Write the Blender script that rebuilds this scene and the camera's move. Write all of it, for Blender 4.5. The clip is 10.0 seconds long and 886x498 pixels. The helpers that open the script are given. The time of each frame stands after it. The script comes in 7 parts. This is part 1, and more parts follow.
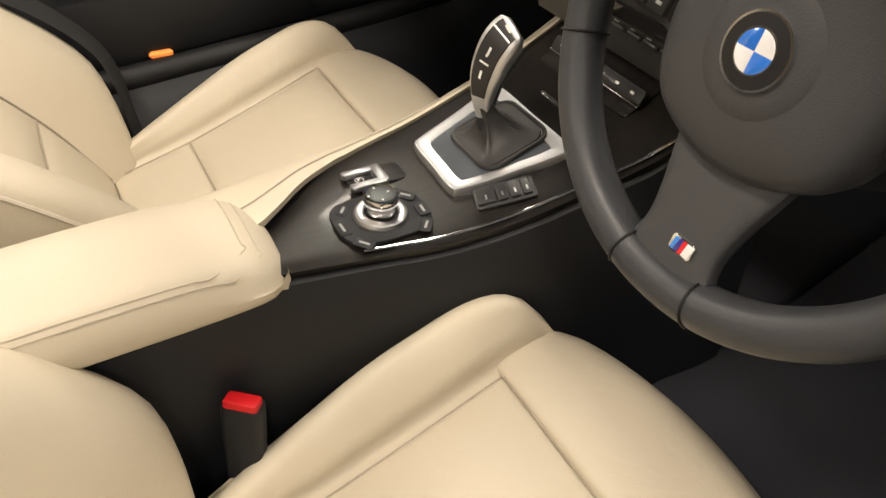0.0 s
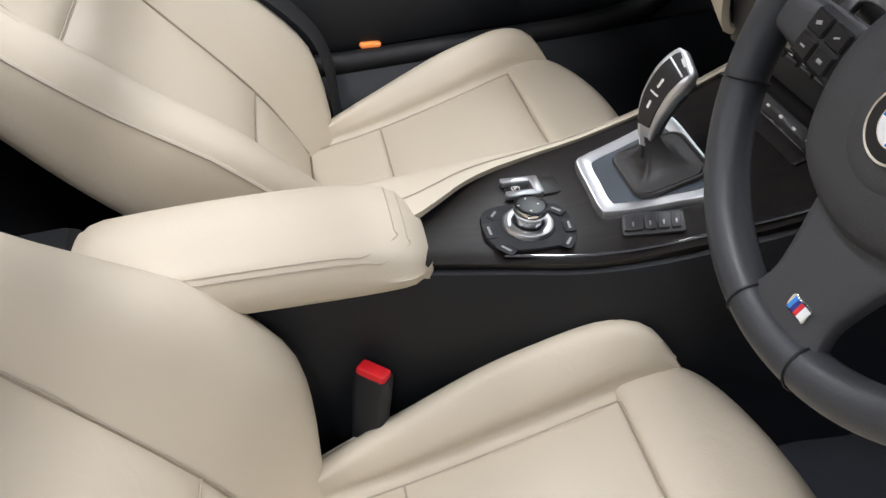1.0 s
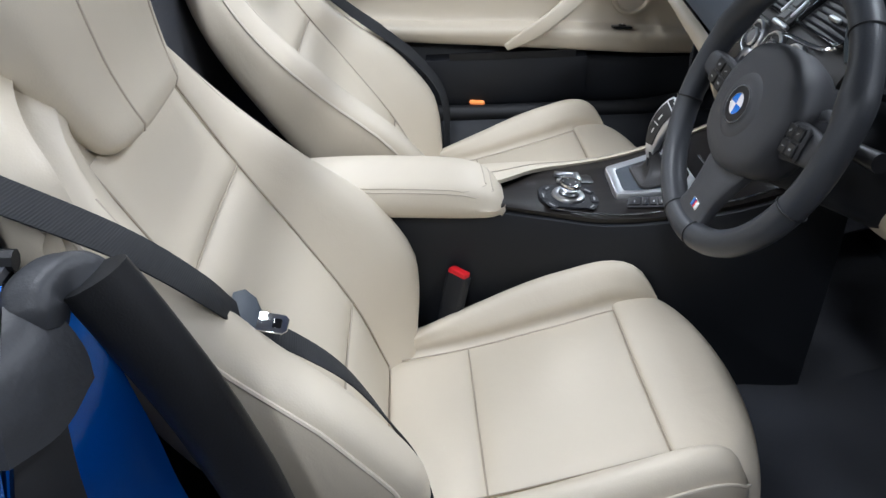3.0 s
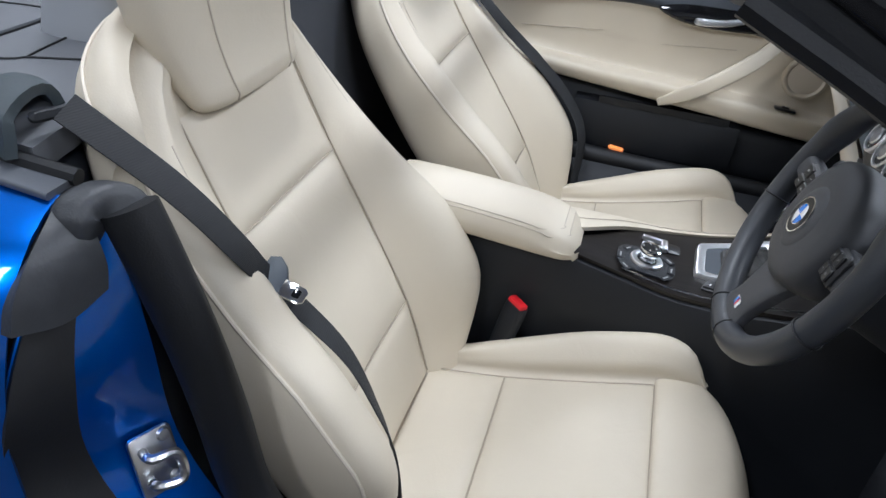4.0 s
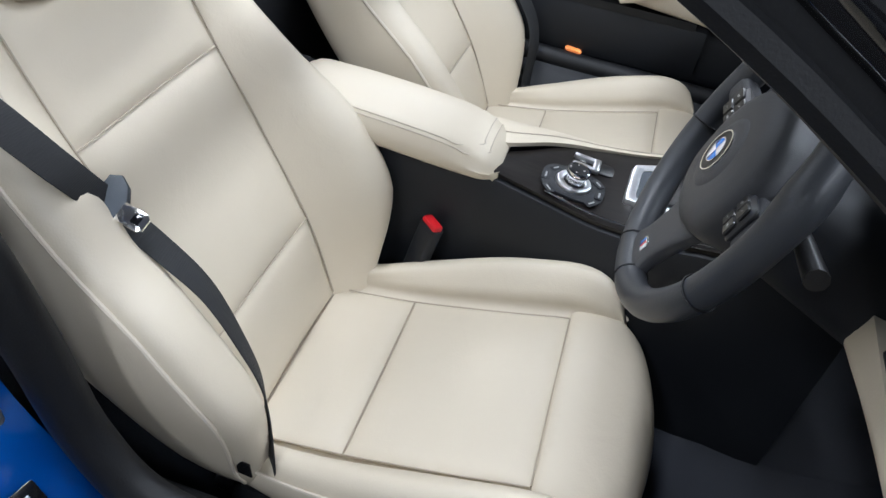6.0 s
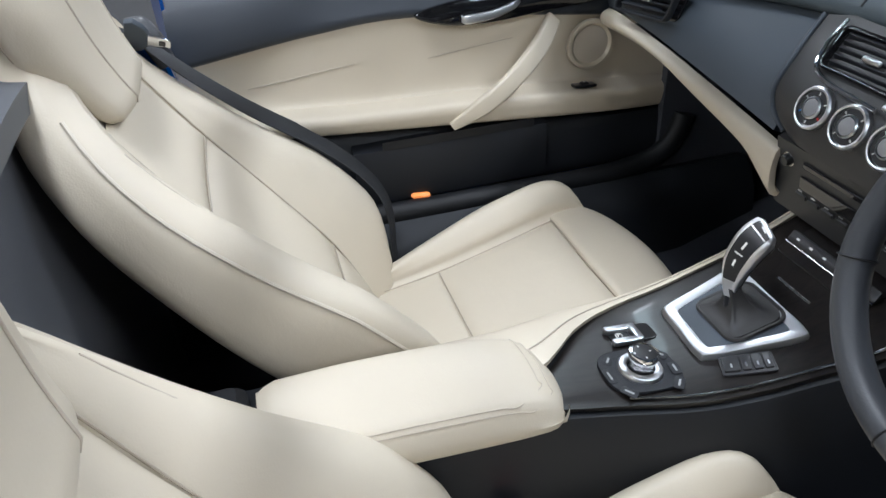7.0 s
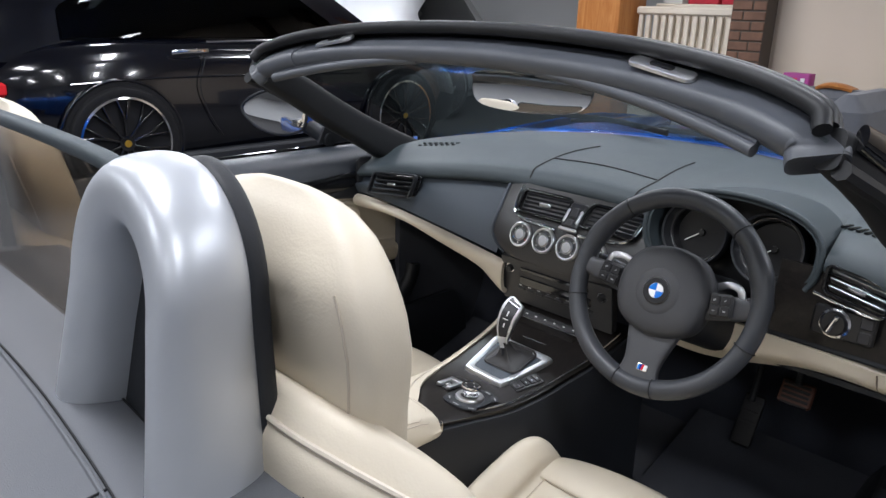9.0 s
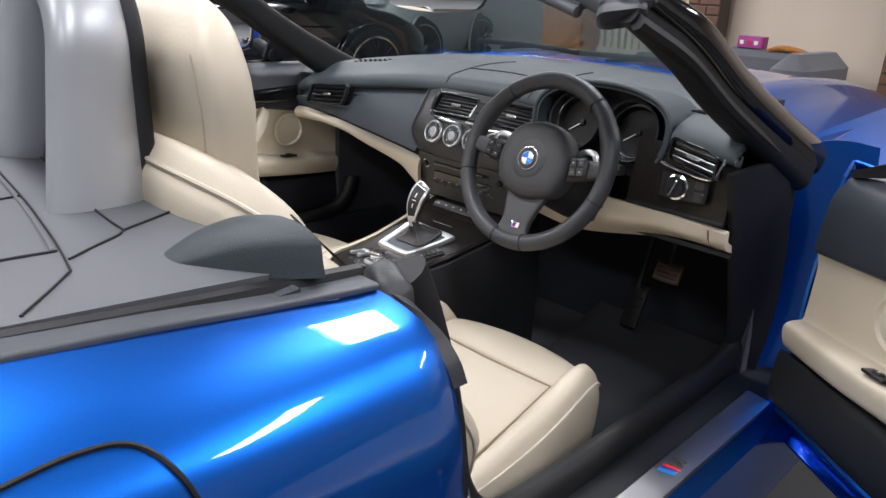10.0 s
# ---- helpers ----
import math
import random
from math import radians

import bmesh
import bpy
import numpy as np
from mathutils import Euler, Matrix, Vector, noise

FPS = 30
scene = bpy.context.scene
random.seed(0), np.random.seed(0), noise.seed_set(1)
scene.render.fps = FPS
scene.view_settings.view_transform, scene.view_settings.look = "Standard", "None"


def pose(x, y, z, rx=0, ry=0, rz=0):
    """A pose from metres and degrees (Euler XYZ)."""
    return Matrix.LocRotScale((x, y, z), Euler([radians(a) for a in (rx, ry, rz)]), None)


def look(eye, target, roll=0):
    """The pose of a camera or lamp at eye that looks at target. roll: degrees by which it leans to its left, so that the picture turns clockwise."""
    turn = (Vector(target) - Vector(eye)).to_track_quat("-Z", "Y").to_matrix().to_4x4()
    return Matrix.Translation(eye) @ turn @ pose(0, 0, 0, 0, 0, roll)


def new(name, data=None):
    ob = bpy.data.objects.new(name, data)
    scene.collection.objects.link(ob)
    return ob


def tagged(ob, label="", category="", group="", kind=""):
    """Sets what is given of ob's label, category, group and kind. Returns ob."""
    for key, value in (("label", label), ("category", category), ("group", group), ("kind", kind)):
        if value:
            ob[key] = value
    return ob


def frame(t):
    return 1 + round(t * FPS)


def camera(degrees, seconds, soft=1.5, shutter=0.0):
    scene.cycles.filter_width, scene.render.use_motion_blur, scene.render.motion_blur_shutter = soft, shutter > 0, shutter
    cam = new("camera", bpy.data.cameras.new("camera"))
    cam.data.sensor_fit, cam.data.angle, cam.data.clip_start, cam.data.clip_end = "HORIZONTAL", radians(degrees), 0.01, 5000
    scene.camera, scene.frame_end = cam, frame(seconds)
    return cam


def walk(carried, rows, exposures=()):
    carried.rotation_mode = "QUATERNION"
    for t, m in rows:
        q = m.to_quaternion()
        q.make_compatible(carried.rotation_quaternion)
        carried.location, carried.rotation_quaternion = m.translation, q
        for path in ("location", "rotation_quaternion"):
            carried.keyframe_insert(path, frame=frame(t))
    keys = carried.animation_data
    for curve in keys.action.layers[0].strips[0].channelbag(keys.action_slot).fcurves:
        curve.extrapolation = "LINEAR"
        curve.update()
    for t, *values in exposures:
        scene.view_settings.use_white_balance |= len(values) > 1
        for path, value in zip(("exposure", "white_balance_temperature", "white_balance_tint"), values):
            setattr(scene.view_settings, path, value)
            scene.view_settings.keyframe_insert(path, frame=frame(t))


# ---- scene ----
cam = camera(61.5, 10.0)
PATH = [
    (0, (0.612, -0.303, 0.961), (-0.7, 0.378, -0.387), -2.6),
    (0.5, (0.631, -0.278, 0.989), (-0.808, 0.122, -0.342), -6.5),
    (1, (0.653, -0.273, 0.994), (-0.828, -0.042, -0.331), -5.2),
    (1.5, (0.704, -0.287, 1.03), (-0.829, -0.206, -0.252), -4.2),
    (2, (0.842, -0.327, 1.068), (-0.767, -0.307, -0.119), -3.1),
    (2.5, (1.068, -0.384, 1.087), (-0.589, -0.308, -0.031), -1.6),
    (2.7, (1.145, -0.383, 1.091), (-0.526, -0.281, -0.004), -0.8),
    (3.8, (1.198, -0.212, 1.118), (-0.491, -0.419, 0.066), 2.3),
    (4, (1.198, -0.193, 1.136), (-0.452, -0.549, 0.063), 7.0),
    (4.5, (1.203, -0.078, 1.199), (-0.304, -0.618, 0.001), 14.0),
    (5, (1.182, 0.072, 1.214), (-0.276, -0.454, -0.051), 14.0),
    (5.2, (1.18, 0.108, 1.203), (-0.269, -0.393, -0.081), 13.9),
    (6.3, (0.95, -0.243, 1.102), (-0.588, -0.339, -0.172), 6.7),
    (6.5, (0.874, -0.348, 1.096), (-0.708, -0.329, -0.128), 2.5),
    (7, (0.655, -0.501, 1.118), (-0.956, -0.054, 0.02), -2.9),
    (7.5, (0.496, -0.557, 1.132), (-0.967, 0.393, 0.155), -1.9),
    (8, (0.533, -0.775, 1.218), (-0.812, 0.455, 0.394), -1.8),
    (8.5, (0.727, -0.951, 1.225), (-0.599, 0.387, 0.553), 0.7),
    (9, (0.924, -1.068, 1.197), (-0.407, 0.293, 0.582), 1.8),
    (9.5, (1.066, -1.137, 1.166), (-0.242, 0.248, 0.557), 1.8),
    (10, (1.236, -1.136, 1.067), (-0.051, 0.241, 0.396), 3.4),
]
walk(cam, [(t, look(eye, target, roll)) for t, eye, target, roll in PATH],
     [(0.0, 0.3, 8300, 14), (0.4, 0.2, 7000, 14), (1.0, 0.12, 6400, 14), (2.0, 0.14, 6000, 12), (4.5, 0.17, 5820, 11), (7.0, 0.25, 5870, 10), (8.0, 0.2, 5780, 11), (8.6, 0.08, 5850, 11), (9.0, 0.30, 6150, 13), (9.5, 0.36, 6350, 13), (10.0, 0.42, 6450, 15)])

# ---- light: a showroom lit by ceiling panels ----
GROUND = -0.07
CEIL = 2.75
world = bpy.data.worlds.new("showroom_air")
scene.world = world
world.use_nodes = True
world.node_tree.nodes["Background"].inputs[0].default_value = (0.75, 0.85, 1.0, 1)
world.node_tree.nodes["Background"].inputs[1].default_value = 0.05
PANELS = [(x, y) for x in (-5.2, -2.6, 0.0, 2.6) for y in (-3.2, -0.9, 1.4, 3.7) if (x, y) != (0.0, 3.7)]
ROW_POWER = {-3.2: 24.0, -0.9: 27.0, 1.4: 38.0, 3.7: 27.0}
for px, py in PANELS:
    lamp = bpy.data.lights.new("panel_lamp", "AREA")
    lamp.shape, lamp.size, lamp.size_y, lamp.energy, lamp.color = "RECTANGLE", 1.15, 0.28, ROW_POWER[py], (0.965, 0.985, 1.0)
    new("panel_lamp", lamp).matrix_world = pose(px, py, CEIL - 0.06)


# ---- materials ----
def material(name, color, rough=0.5, metal=0.0, coat=0.0, vary=0.08, scale=8.0, bump=0.0, bump_scale=300.0, spec=0.5, emit=None, sheen=0.0, coat_rough=0.05):
    m = bpy.data.materials.new(name)
    m.use_nodes = True
    nt = m.node_tree
    b = nt.nodes["Principled BSDF"]
    b.inputs["Roughness"].default_value, b.inputs["Metallic"].default_value = rough, metal
    b.inputs["Coat Weight"].default_value, b.inputs["Coat Roughness"].default_value = coat, coat_rough
    b.inputs["Specular IOR Level"].default_value = spec
    b.inputs["Sheen Weight"].default_value = sheen
    tc = nt.nodes.new("ShaderNodeTexCoord")
    n1 = nt.nodes.new("ShaderNodeTexNoise")
    n1.inputs["Scale"].default_value, n1.inputs["Detail"].default_value = scale, 5.0
    ramp = nt.nodes.new("ShaderNodeMapRange")
    ramp.inputs["To Min"].default_value, ramp.inputs["To Max"].default_value = 1 - vary, 1 + vary
    mix = nt.nodes.new("ShaderNodeVectorMath")
    mix.operation = "SCALE"
    mix.inputs[0].default_value = color
    nt.links.new(tc.outputs["Object"], n1.inputs["Vector"])
    nt.links.new(n1.outputs["Fac"], ramp.inputs["Value"])
    nt.links.new(ramp.outputs[0], mix.inputs["Scale"])
    nt.links.new(mix.outputs[0], b.inputs["Base Color"])
    rr = nt.nodes.new("ShaderNodeMapRange")
    rr.inputs["To Min"].default_value, rr.inputs["To Max"].default_value = rough * 0.88, min(1.0, rough * 1.12)
    nt.links.new(n1.outputs["Fac"], rr.inputs["Value"])
    nt.links.new(rr.outputs[0], b.inputs["Roughness"])
    if bump:
        n2 = nt.nodes.new("ShaderNodeTexNoise")
        n2.inputs["Scale"].default_value, n2.inputs["Detail"].default_value = bump_scale, 3.0
        bp = nt.nodes.new("ShaderNodeBump")
        bp.inputs["Strength"].default_value, bp.inputs["Distance"].default_value = bump, 0.001
        nt.links.new(tc.outputs["Object"], n2.inputs["Vector"])
        nt.links.new(n2.outputs["Fac"], bp.inputs["Height"])
        nt.links.new(bp.outputs[0], b.inputs["Normal"])
    if emit:
        b.inputs["Emission Color"].default_value, b.inputs["Emission Strength"].default_value = (*emit[:3], 1), emit[3]
    return m


def leather_material(name, color, rough=0.48, wrinkle=0.35):
    """Grained hide: fine cells, soft broad folds, faint wear."""
    m = material(name, color, rough, 0.0, vary=0.05, scale=5.0)
    nt = m.node_tree
    b, tc = nt.nodes["Principled BSDF"], next(n for n in nt.nodes if n.type == "TEX_COORD")
    vor = nt.nodes.new("ShaderNodeTexVoronoi")
    vor.inputs["Scale"].default_value = 420.0
    fold = nt.nodes.new("ShaderNodeTexNoise")
    fold.inputs["Scale"].default_value, fold.inputs["Detail"].default_value, fold.inputs["Distortion"].default_value = 14.0, 4.0, 0.8
    bp1, bp2 = nt.nodes.new("ShaderNodeBump"), nt.nodes.new("ShaderNodeBump")
    bp1.inputs["Strength"].default_value, bp1.inputs["Distance"].default_value = 0.16, 0.0006
    bp2.inputs["Strength"].default_value, bp2.inputs["Distance"].default_value = wrinkle, 0.004
    nt.links.new(tc.outputs["Object"], vor.inputs["Vector"])
    nt.links.new(tc.outputs["Object"], fold.inputs["Vector"])
    nt.links.new(vor.outputs["Distance"], bp1.inputs["Height"])
    nt.links.new(fold.outputs["Fac"], bp2.inputs["Height"])
    nt.links.new(bp2.outputs[0], bp1.inputs["Normal"])
    nt.links.new(bp1.outputs[0], b.inputs["Normal"])
    return m


def wood_material(name, dark, light, rough, coat, stretch, scale=30.0):
    """Streaked veneer under lacquer."""
    m = material(name, dark, rough, 0.0, coat=coat, vary=0.1)
    nt = m.node_tree
    b, tc = nt.nodes["Principled BSDF"], next(n for n in nt.nodes if n.type == "TEX_COORD")
    b.inputs["Specular IOR Level"].default_value = 0.3
    mp = nt.nodes.new("ShaderNodeMapping")
    mp.inputs["Scale"].default_value = stretch
    n = nt.nodes.new("ShaderNodeTexNoise")
    n.inputs["Scale"].default_value, n.inputs["Detail"].default_value, n.inputs["Distortion"].default_value = scale, 8.0, 1.2
    r = nt.nodes.new("ShaderNodeValToRGB")
    r.color_ramp.elements[0].position, r.color_ramp.elements[1].position = 0.35, 0.7
    r.color_ramp.elements[0].color, r.color_ramp.elements[1].color = (*dark, 1), (*light, 1)
    nt.links.new(tc.outputs["Object"], mp.inputs["Vector"])
    nt.links.new(mp.outputs[0], n.inputs["Vector"])
    nt.links.new(n.outputs["Fac"], r.inputs["Fac"])
    nt.links.new(r.outputs[0], b.inputs["Base Color"])
    return m


def weave_material(name, color, rough, scale, axis_scale):
    """Ribbed webbing."""
    m = material(name, color, rough, vary=0.1, scale=40.0)
    nt = m.node_tree
    b, tc = nt.nodes["Principled BSDF"], next(n for n in nt.nodes if n.type == "TEX_COORD")
    w = nt.nodes.new("ShaderNodeTexWave")
    w.inputs["Scale"].default_value, w.bands_direction = scale, "Z"
    bp = nt.nodes.new("ShaderNodeBump")
    bp.inputs["Strength"].default_value, bp.inputs["Distance"].default_value = 0.4, 0.0008
    nt.links.new(tc.outputs["Object"], w.inputs["Vector"])
    nt.links.new(w.outputs["Fac"], bp.inputs["Height"])
    nt.links.new(bp.outputs[0], b.inputs["Normal"])
    return m


def paint_material(name, color, flake, metal=0.5, rough=0.32):
    """Metallic car paint under clear lacquer."""
    m = material(name, color, rough, metal, coat=1.0, coat_rough=0.03, vary=0.03, scale=3.0)
    nt = m.node_tree
    b, tc = nt.nodes["Principled BSDF"], next(n for n in nt.nodes if n.type == "TEX_COORD")
    v = nt.nodes.new("ShaderNodeTexVoronoi")
    v.inputs["Scale"].default_value = 2200.0
    r = nt.nodes.new("ShaderNodeMapRange")
    r.inputs["To Min"].default_value, r.inputs["To Max"].default_value = 1 - flake, 1 + flake
    s = next(n for n in nt.nodes if n.type == "VECT_MATH")
    s2 = nt.nodes.new("ShaderNodeVectorMath")
    s2.operation = "SCALE"
    nt.links.new(tc.outputs["Object"], v.inputs["Vector"])
    nt.links.new(v.outputs["Color"], r.inputs["Value"])
    nt.links.new(s.outputs[0], s2.inputs[0])
    nt.links.new(r.outputs[0], s2.inputs["Scale"])
    nt.links.new(s2.outputs[0], b.inputs["Base Color"])
    return m


LEATHER = leather_material("cream_leather", (0.59, 0.525, 0.415))
LEATHER_TIGHT = leather_material("cream_leather_tight", (0.59, 0.525, 0.415), 0.46, 0.12)
PIPING = material("cream_piping", (0.58, 0.52, 0.43), 0.55, bump=0.3, bump_scale=900)
THREAD = material("thread", (0.47, 0.41, 0.33), 0.7)
SEAM = material("seam_shadow_gap", (0.16, 0.12, 0.085), 0.8)
SEAM_LINE = material("sewn_seam", (0.40, 0.345, 0.27), 0.8)
DASH = material("soft_dash", (0.037, 0.049, 0.056), 0.58, vary=0.06, bump=0.5, bump_scale=700)
DASH_FACE = material("dash_face", (0.046, 0.058, 0.074), 0.5, vary=0.05, bump=0.4, bump_scale=800)
PLASTIC = material("black_plastic", (0.011, 0.0125, 0.016), 0.55, vary=0.12, bump=0.35, bump_scale=900, spec=0.4)
PLASTIC_SMOOTH = material("smooth_black_plastic", (0.012, 0.012, 0.013), 0.3)
BUTTON = material("button_plastic", (0.022, 0.022, 0.024), 0.4)
GLOSS = material("gloss_black", (0.006, 0.006, 0.007), 0.08, coat=0.6)
WHEEL_LEATHER = leather_material("black_wheel_leather", (0.038, 0.041, 0.047), 0.42, 0.05)
BOOT = leather_material("black_boot_leather", (0.018, 0.017, 0.017), 0.5, 0.5)
WOOD = wood_material("dark_wood_trim", (0.0065, 0.0055, 0.0052), (0.0155, 0.0125, 0.011), 0.34, 0.12, (1.0, 0.12, 1.0), 90.0)
CHROME = material("chrome", (0.86, 0.86, 0.86), 0.10, 1.0, vary=0.02)
SATIN = material("satin_silver", (0.62, 0.63, 0.65), 0.3, 1.0, vary=0.02)
SURROUND = material("brushed_silver", (0.74, 0.75, 0.77), 0.34, 1.0, vary=0.04, bump=0.2, bump_scale=600)
DIAL_FACE = material("silver_dial_face", (0.36, 0.36, 0.37), 0.36, 0.7, vary=0.1, scale=60)
STACK = material("charcoal_panel", (0.036, 0.035, 0.035), 0.42, vary=0.12, scale=40, bump=0.2, bump_scale=500)
HOOP = material("silver_hoop_paint", (0.50, 0.52, 0.55), 0.40, 0.5, vary=0.02, coat=0.1, coat_rough=0.2)
BLUE = paint_material("blue_metallic_paint", (0.006, 0.150, 0.68), 0.10, 0.92, 0.34)
BLACKPAINT = paint_material("black_car_paint", (0.0015, 0.0018, 0.004), 0.02, 0.0, 0.15)
WHITEPAINT = paint_material("white_car_paint", (0.75, 0.76, 0.78), 0.02, 0.0, 0.35)
RUBBER = material("black_rubber", (0.008, 0.0085, 0.010), 0.52, vary=0.15, spec=0.4, bump=0.25, bump_scale=400)
WORN_RUBBER = material("worn_rubber", (0.028, 0.030, 0.034), 0.5, vary=0.35, scale=45, bump=0.6, bump_scale=160)
TYRE = material("tyre_rubber", (0.006, 0.006, 0.007), 0.7, spec=0.25, bump=0.3, bump_scale=300)
CARPET = material("dark_carpet", (0.022, 0.026, 0.038), 0.95, vary=0.3, scale=120, bump=1.0, bump_scale=1500, sheen=0.2)
BELT = weave_material("belt_webbing", (0.013, 0.014, 0.016), 0.7, 160.0, 1)
DECK = material("deck_plastic", (0.112, 0.118, 0.130), 0.55, vary=0.06, bump=0.5, bump_scale=900)
RED = material("red_button", (0.62, 0.012, 0.018), 0.4)
WHITE_MARK = material("white_mark", (0.75, 0.75, 0.72), 0.5)
BADGE_BLUE = material("badge_blue", (0.01, 0.17, 0.68), 0.2, coat=1.0)
BADGE_LIGHT = material("badge_light_blue", (0.03, 0.25, 0.75), 0.2, coat=1.0)
BADGE_NAVY = material("badge_navy", (0.02, 0.03, 0.25), 0.2, coat=1.0)
BADGE_RED = material("badge_red", (0.7, 0.02, 0.03), 0.2, coat=1.0)
BADGE_WHITE = material("badge_white", (0.85, 0.86, 0.88), 0.2, coat=1.0)
SLEEVE = material("grey_rubber_sleeve", (0.070, 0.076, 0.088), 0.45, vary=0.08, bump=0.2, bump_scale=500)
DOOR_TOP = material("door_top_vinyl", (0.028, 0.034, 0.044), 0.42, vary=0.06, bump=0.4, bump_scale=700)
PLASTIC_SOFT = material("soft_wheel_plastic", (0.042, 0.043, 0.047), 0.5, vary=0.06, bump=0.35, bump_scale=900)
GAUGE_MARK = material("gauge_mark", (0.30, 0.31, 0.31), 0.5)
BROWN_RUBBER = material("brown_pedal_rubber", (0.085, 0.030, 0.016), 0.6)
AMBER = material("amber_lamp", (0.9, 0.32, 0.06), 0.3, emit=(1.0, 0.26, 0.09, 0.35))
DISPLAY = material("gauge_face", (0.008, 0.008, 0.009), 0.35)


def glass_material(name, color, rough=0.0, mixin=0.85):
    m = bpy.data.materials.new(name)
    m.use_nodes = True
    nt = m.node_tree
    nt.nodes.remove(nt.nodes["Principled BSDF"])
    out = nt.nodes["Material Output"]
    tr, gl, mx, fr = (nt.nodes.new(k) for k in ("ShaderNodeBsdfTransparent", "ShaderNodeBsdfGlossy", "ShaderNodeMixShader", "ShaderNodeLayerWeight"))
    pw, ad = nt.nodes.new("ShaderNodeMath"), nt.nodes.new("ShaderNodeMath")
    pw.operation, ad.operation = "POWER", "MULTIPLY_ADD"
    pw.inputs[1].default_value, ad.inputs[1].default_value, ad.inputs[2].default_value = 4.0, 0.8, 0.03
    tr.inputs[0].default_value = (*color, 1)
    gl.inputs["Roughness"].default_value = rough
    fr.inputs["Blend"].default_value = 0.5
    nt.links.new(fr.outputs["Facing"], pw.inputs[0])
    nt.links.new(pw.outputs[0], ad.inputs[0])
    nt.links.new(ad.outputs[0], mx.inputs[0])
    nt.links.new(tr.outputs[0], mx.inputs[1])
    nt.links.new(gl.outputs[0], mx.inputs[2])
    nt.links.new(mx.outputs[0], out.inputs["Surface"])
    return m


# dark tint mutes the bonnet seen through it, as reflections in the pane would
GLASS = glass_material("dulled_glass", (0.62, 0.68, 0.68))
GLASS_DARK = glass_material("tinted_glass", (0.10, 0.11, 0.11))
MESH_GLASS = glass_material("wind_deflector_glass", (0.60, 0.54, 0.47), 0.15)
MIRROR = material("mirror_silver", (0.9, 0.91, 0.93), 0.02, 1.0, vary=0.0)

# ---- mesh tools ----
ORIGIN = {}


def spline(pts, n, closed=False):
    """Catmull-Rom through pts, n points."""
    p = [np.array(q, float) for q in pts]
    k = len(p)
    out = []
    spans = k if closed else k - 1
    for i in range(n):
        s = i / n * spans if closed else i / (n - 1) * spans
        j = min(int(s), spans - 1)
        u = s - j
        g = (lambda a: p[a % k]) if closed else (lambda a: p[max(0, min(k - 1, a))])
        a, b, c, d = g(j - 1), g(j), g(j + 1), g(j + 2)
        if not closed and j == 0:
            a = 2 * b - c
        if not closed and j == k - 2:
            d = 2 * c - b
        out.append(0.5 * (2 * b + (c - a) * u + (2 * a - 5 * b + 4 * c - d) * u * u + (3 * b - a - 3 * c + d) * u ** 3))
    return out


def lerp_table(table, x):
    """Smooth value at x from rows (x, value)."""
    xs = [r[0] for r in table]
    if x <= xs[0]:
        return table[0][1]
    for (x0, v0), (x1, v1) in zip(table, table[1:]):
        if x <= x1:
            u = (x - x0) / (x1 - x0)
            return v0 + (v1 - v0) * u
    return table[-1][1]


def soft_table(table, x, n=60):
    """Value at x on a smooth curve through rows (x, value)."""
    pts = spline([(a, b) for a, b in table], n)
    return float(np.interp(x, [q[0] for q in pts], [q[1] for q in pts]))


def grid(rows, close_u=False, close_v=False):
    a = np.array(rows, float)
    nu, nv = a.shape[:2]
    faces = []
    for i in range(nu if close_u else nu - 1):
        for j in range(nv if close_v else nv - 1):
            i2, j2 = (i + 1) % nu, (j + 1) % nv
            faces.append((i * nv + j, i2 * nv + j, i2 * nv + j2, i * nv + j2))
    return [tuple(v) for v in a.reshape(-1, 3)], faces


def normals(a):
    du, dv = np.gradient(a, axis=0), np.gradient(a, axis=1)
    n = np.cross(du, dv)
    return n / np.maximum(np.linalg.norm(n, axis=2, keepdims=True), 1e-9)


def slab(rows, thick, out=None):
    """A patch made solid: thick metres deep, away from the side that out points to."""
    a = np.array(rows, float)
    n = normals(a)
    if out is not None and (n * np.array(out)).sum() < 0:
        n = -n
    b = a - n * thick
    nu, nv = a.shape[:2]
    v1, f1 = grid(a)
    v2, f2 = grid(b)
    k = nu * nv
    faces = f1 + [tuple(q + k for q in reversed(f)) for f in f2]
    ring = [(i, 0) for i in range(nu)] + [(nu - 1, j) for j in range(1, nv)] + [(i, nv - 1) for i in range(nu - 2, -1, -1)] + [(0, j) for j in range(nv - 2, 0, -1)]
    ids = [i * nv + j for i, j in ring]
    for p, q in zip(ids, ids[1:] + ids[:1]):
        faces.append((p, p + k, q + k, q))
    return v1 + v2, faces


def coons(c0, c1, d0, d1, nu=20, nv=20):
    """A patch between four curves of points: c0 and c1 run with u, d0 and d1 join their starts and ends."""
    A, B, C, D = spline(c0, nu), spline(c1, nu), spline(d0, nv), spline(d1, nv)
    rows = []
    for i in range(nu):
        u = i / (nu - 1)
        row = []
        for j in range(nv):
            v = j / (nv - 1)
            row.append((1 - v) * A[i] + v * B[i] + (1 - u) * C[j] + u * D[j]
                       - ((1 - u) * (1 - v) * A[0] + u * (1 - v) * A[-1] + (1 - u) * v * B[0] + u * v * B[-1]))
        rows.append(row)
    return np.array(rows)


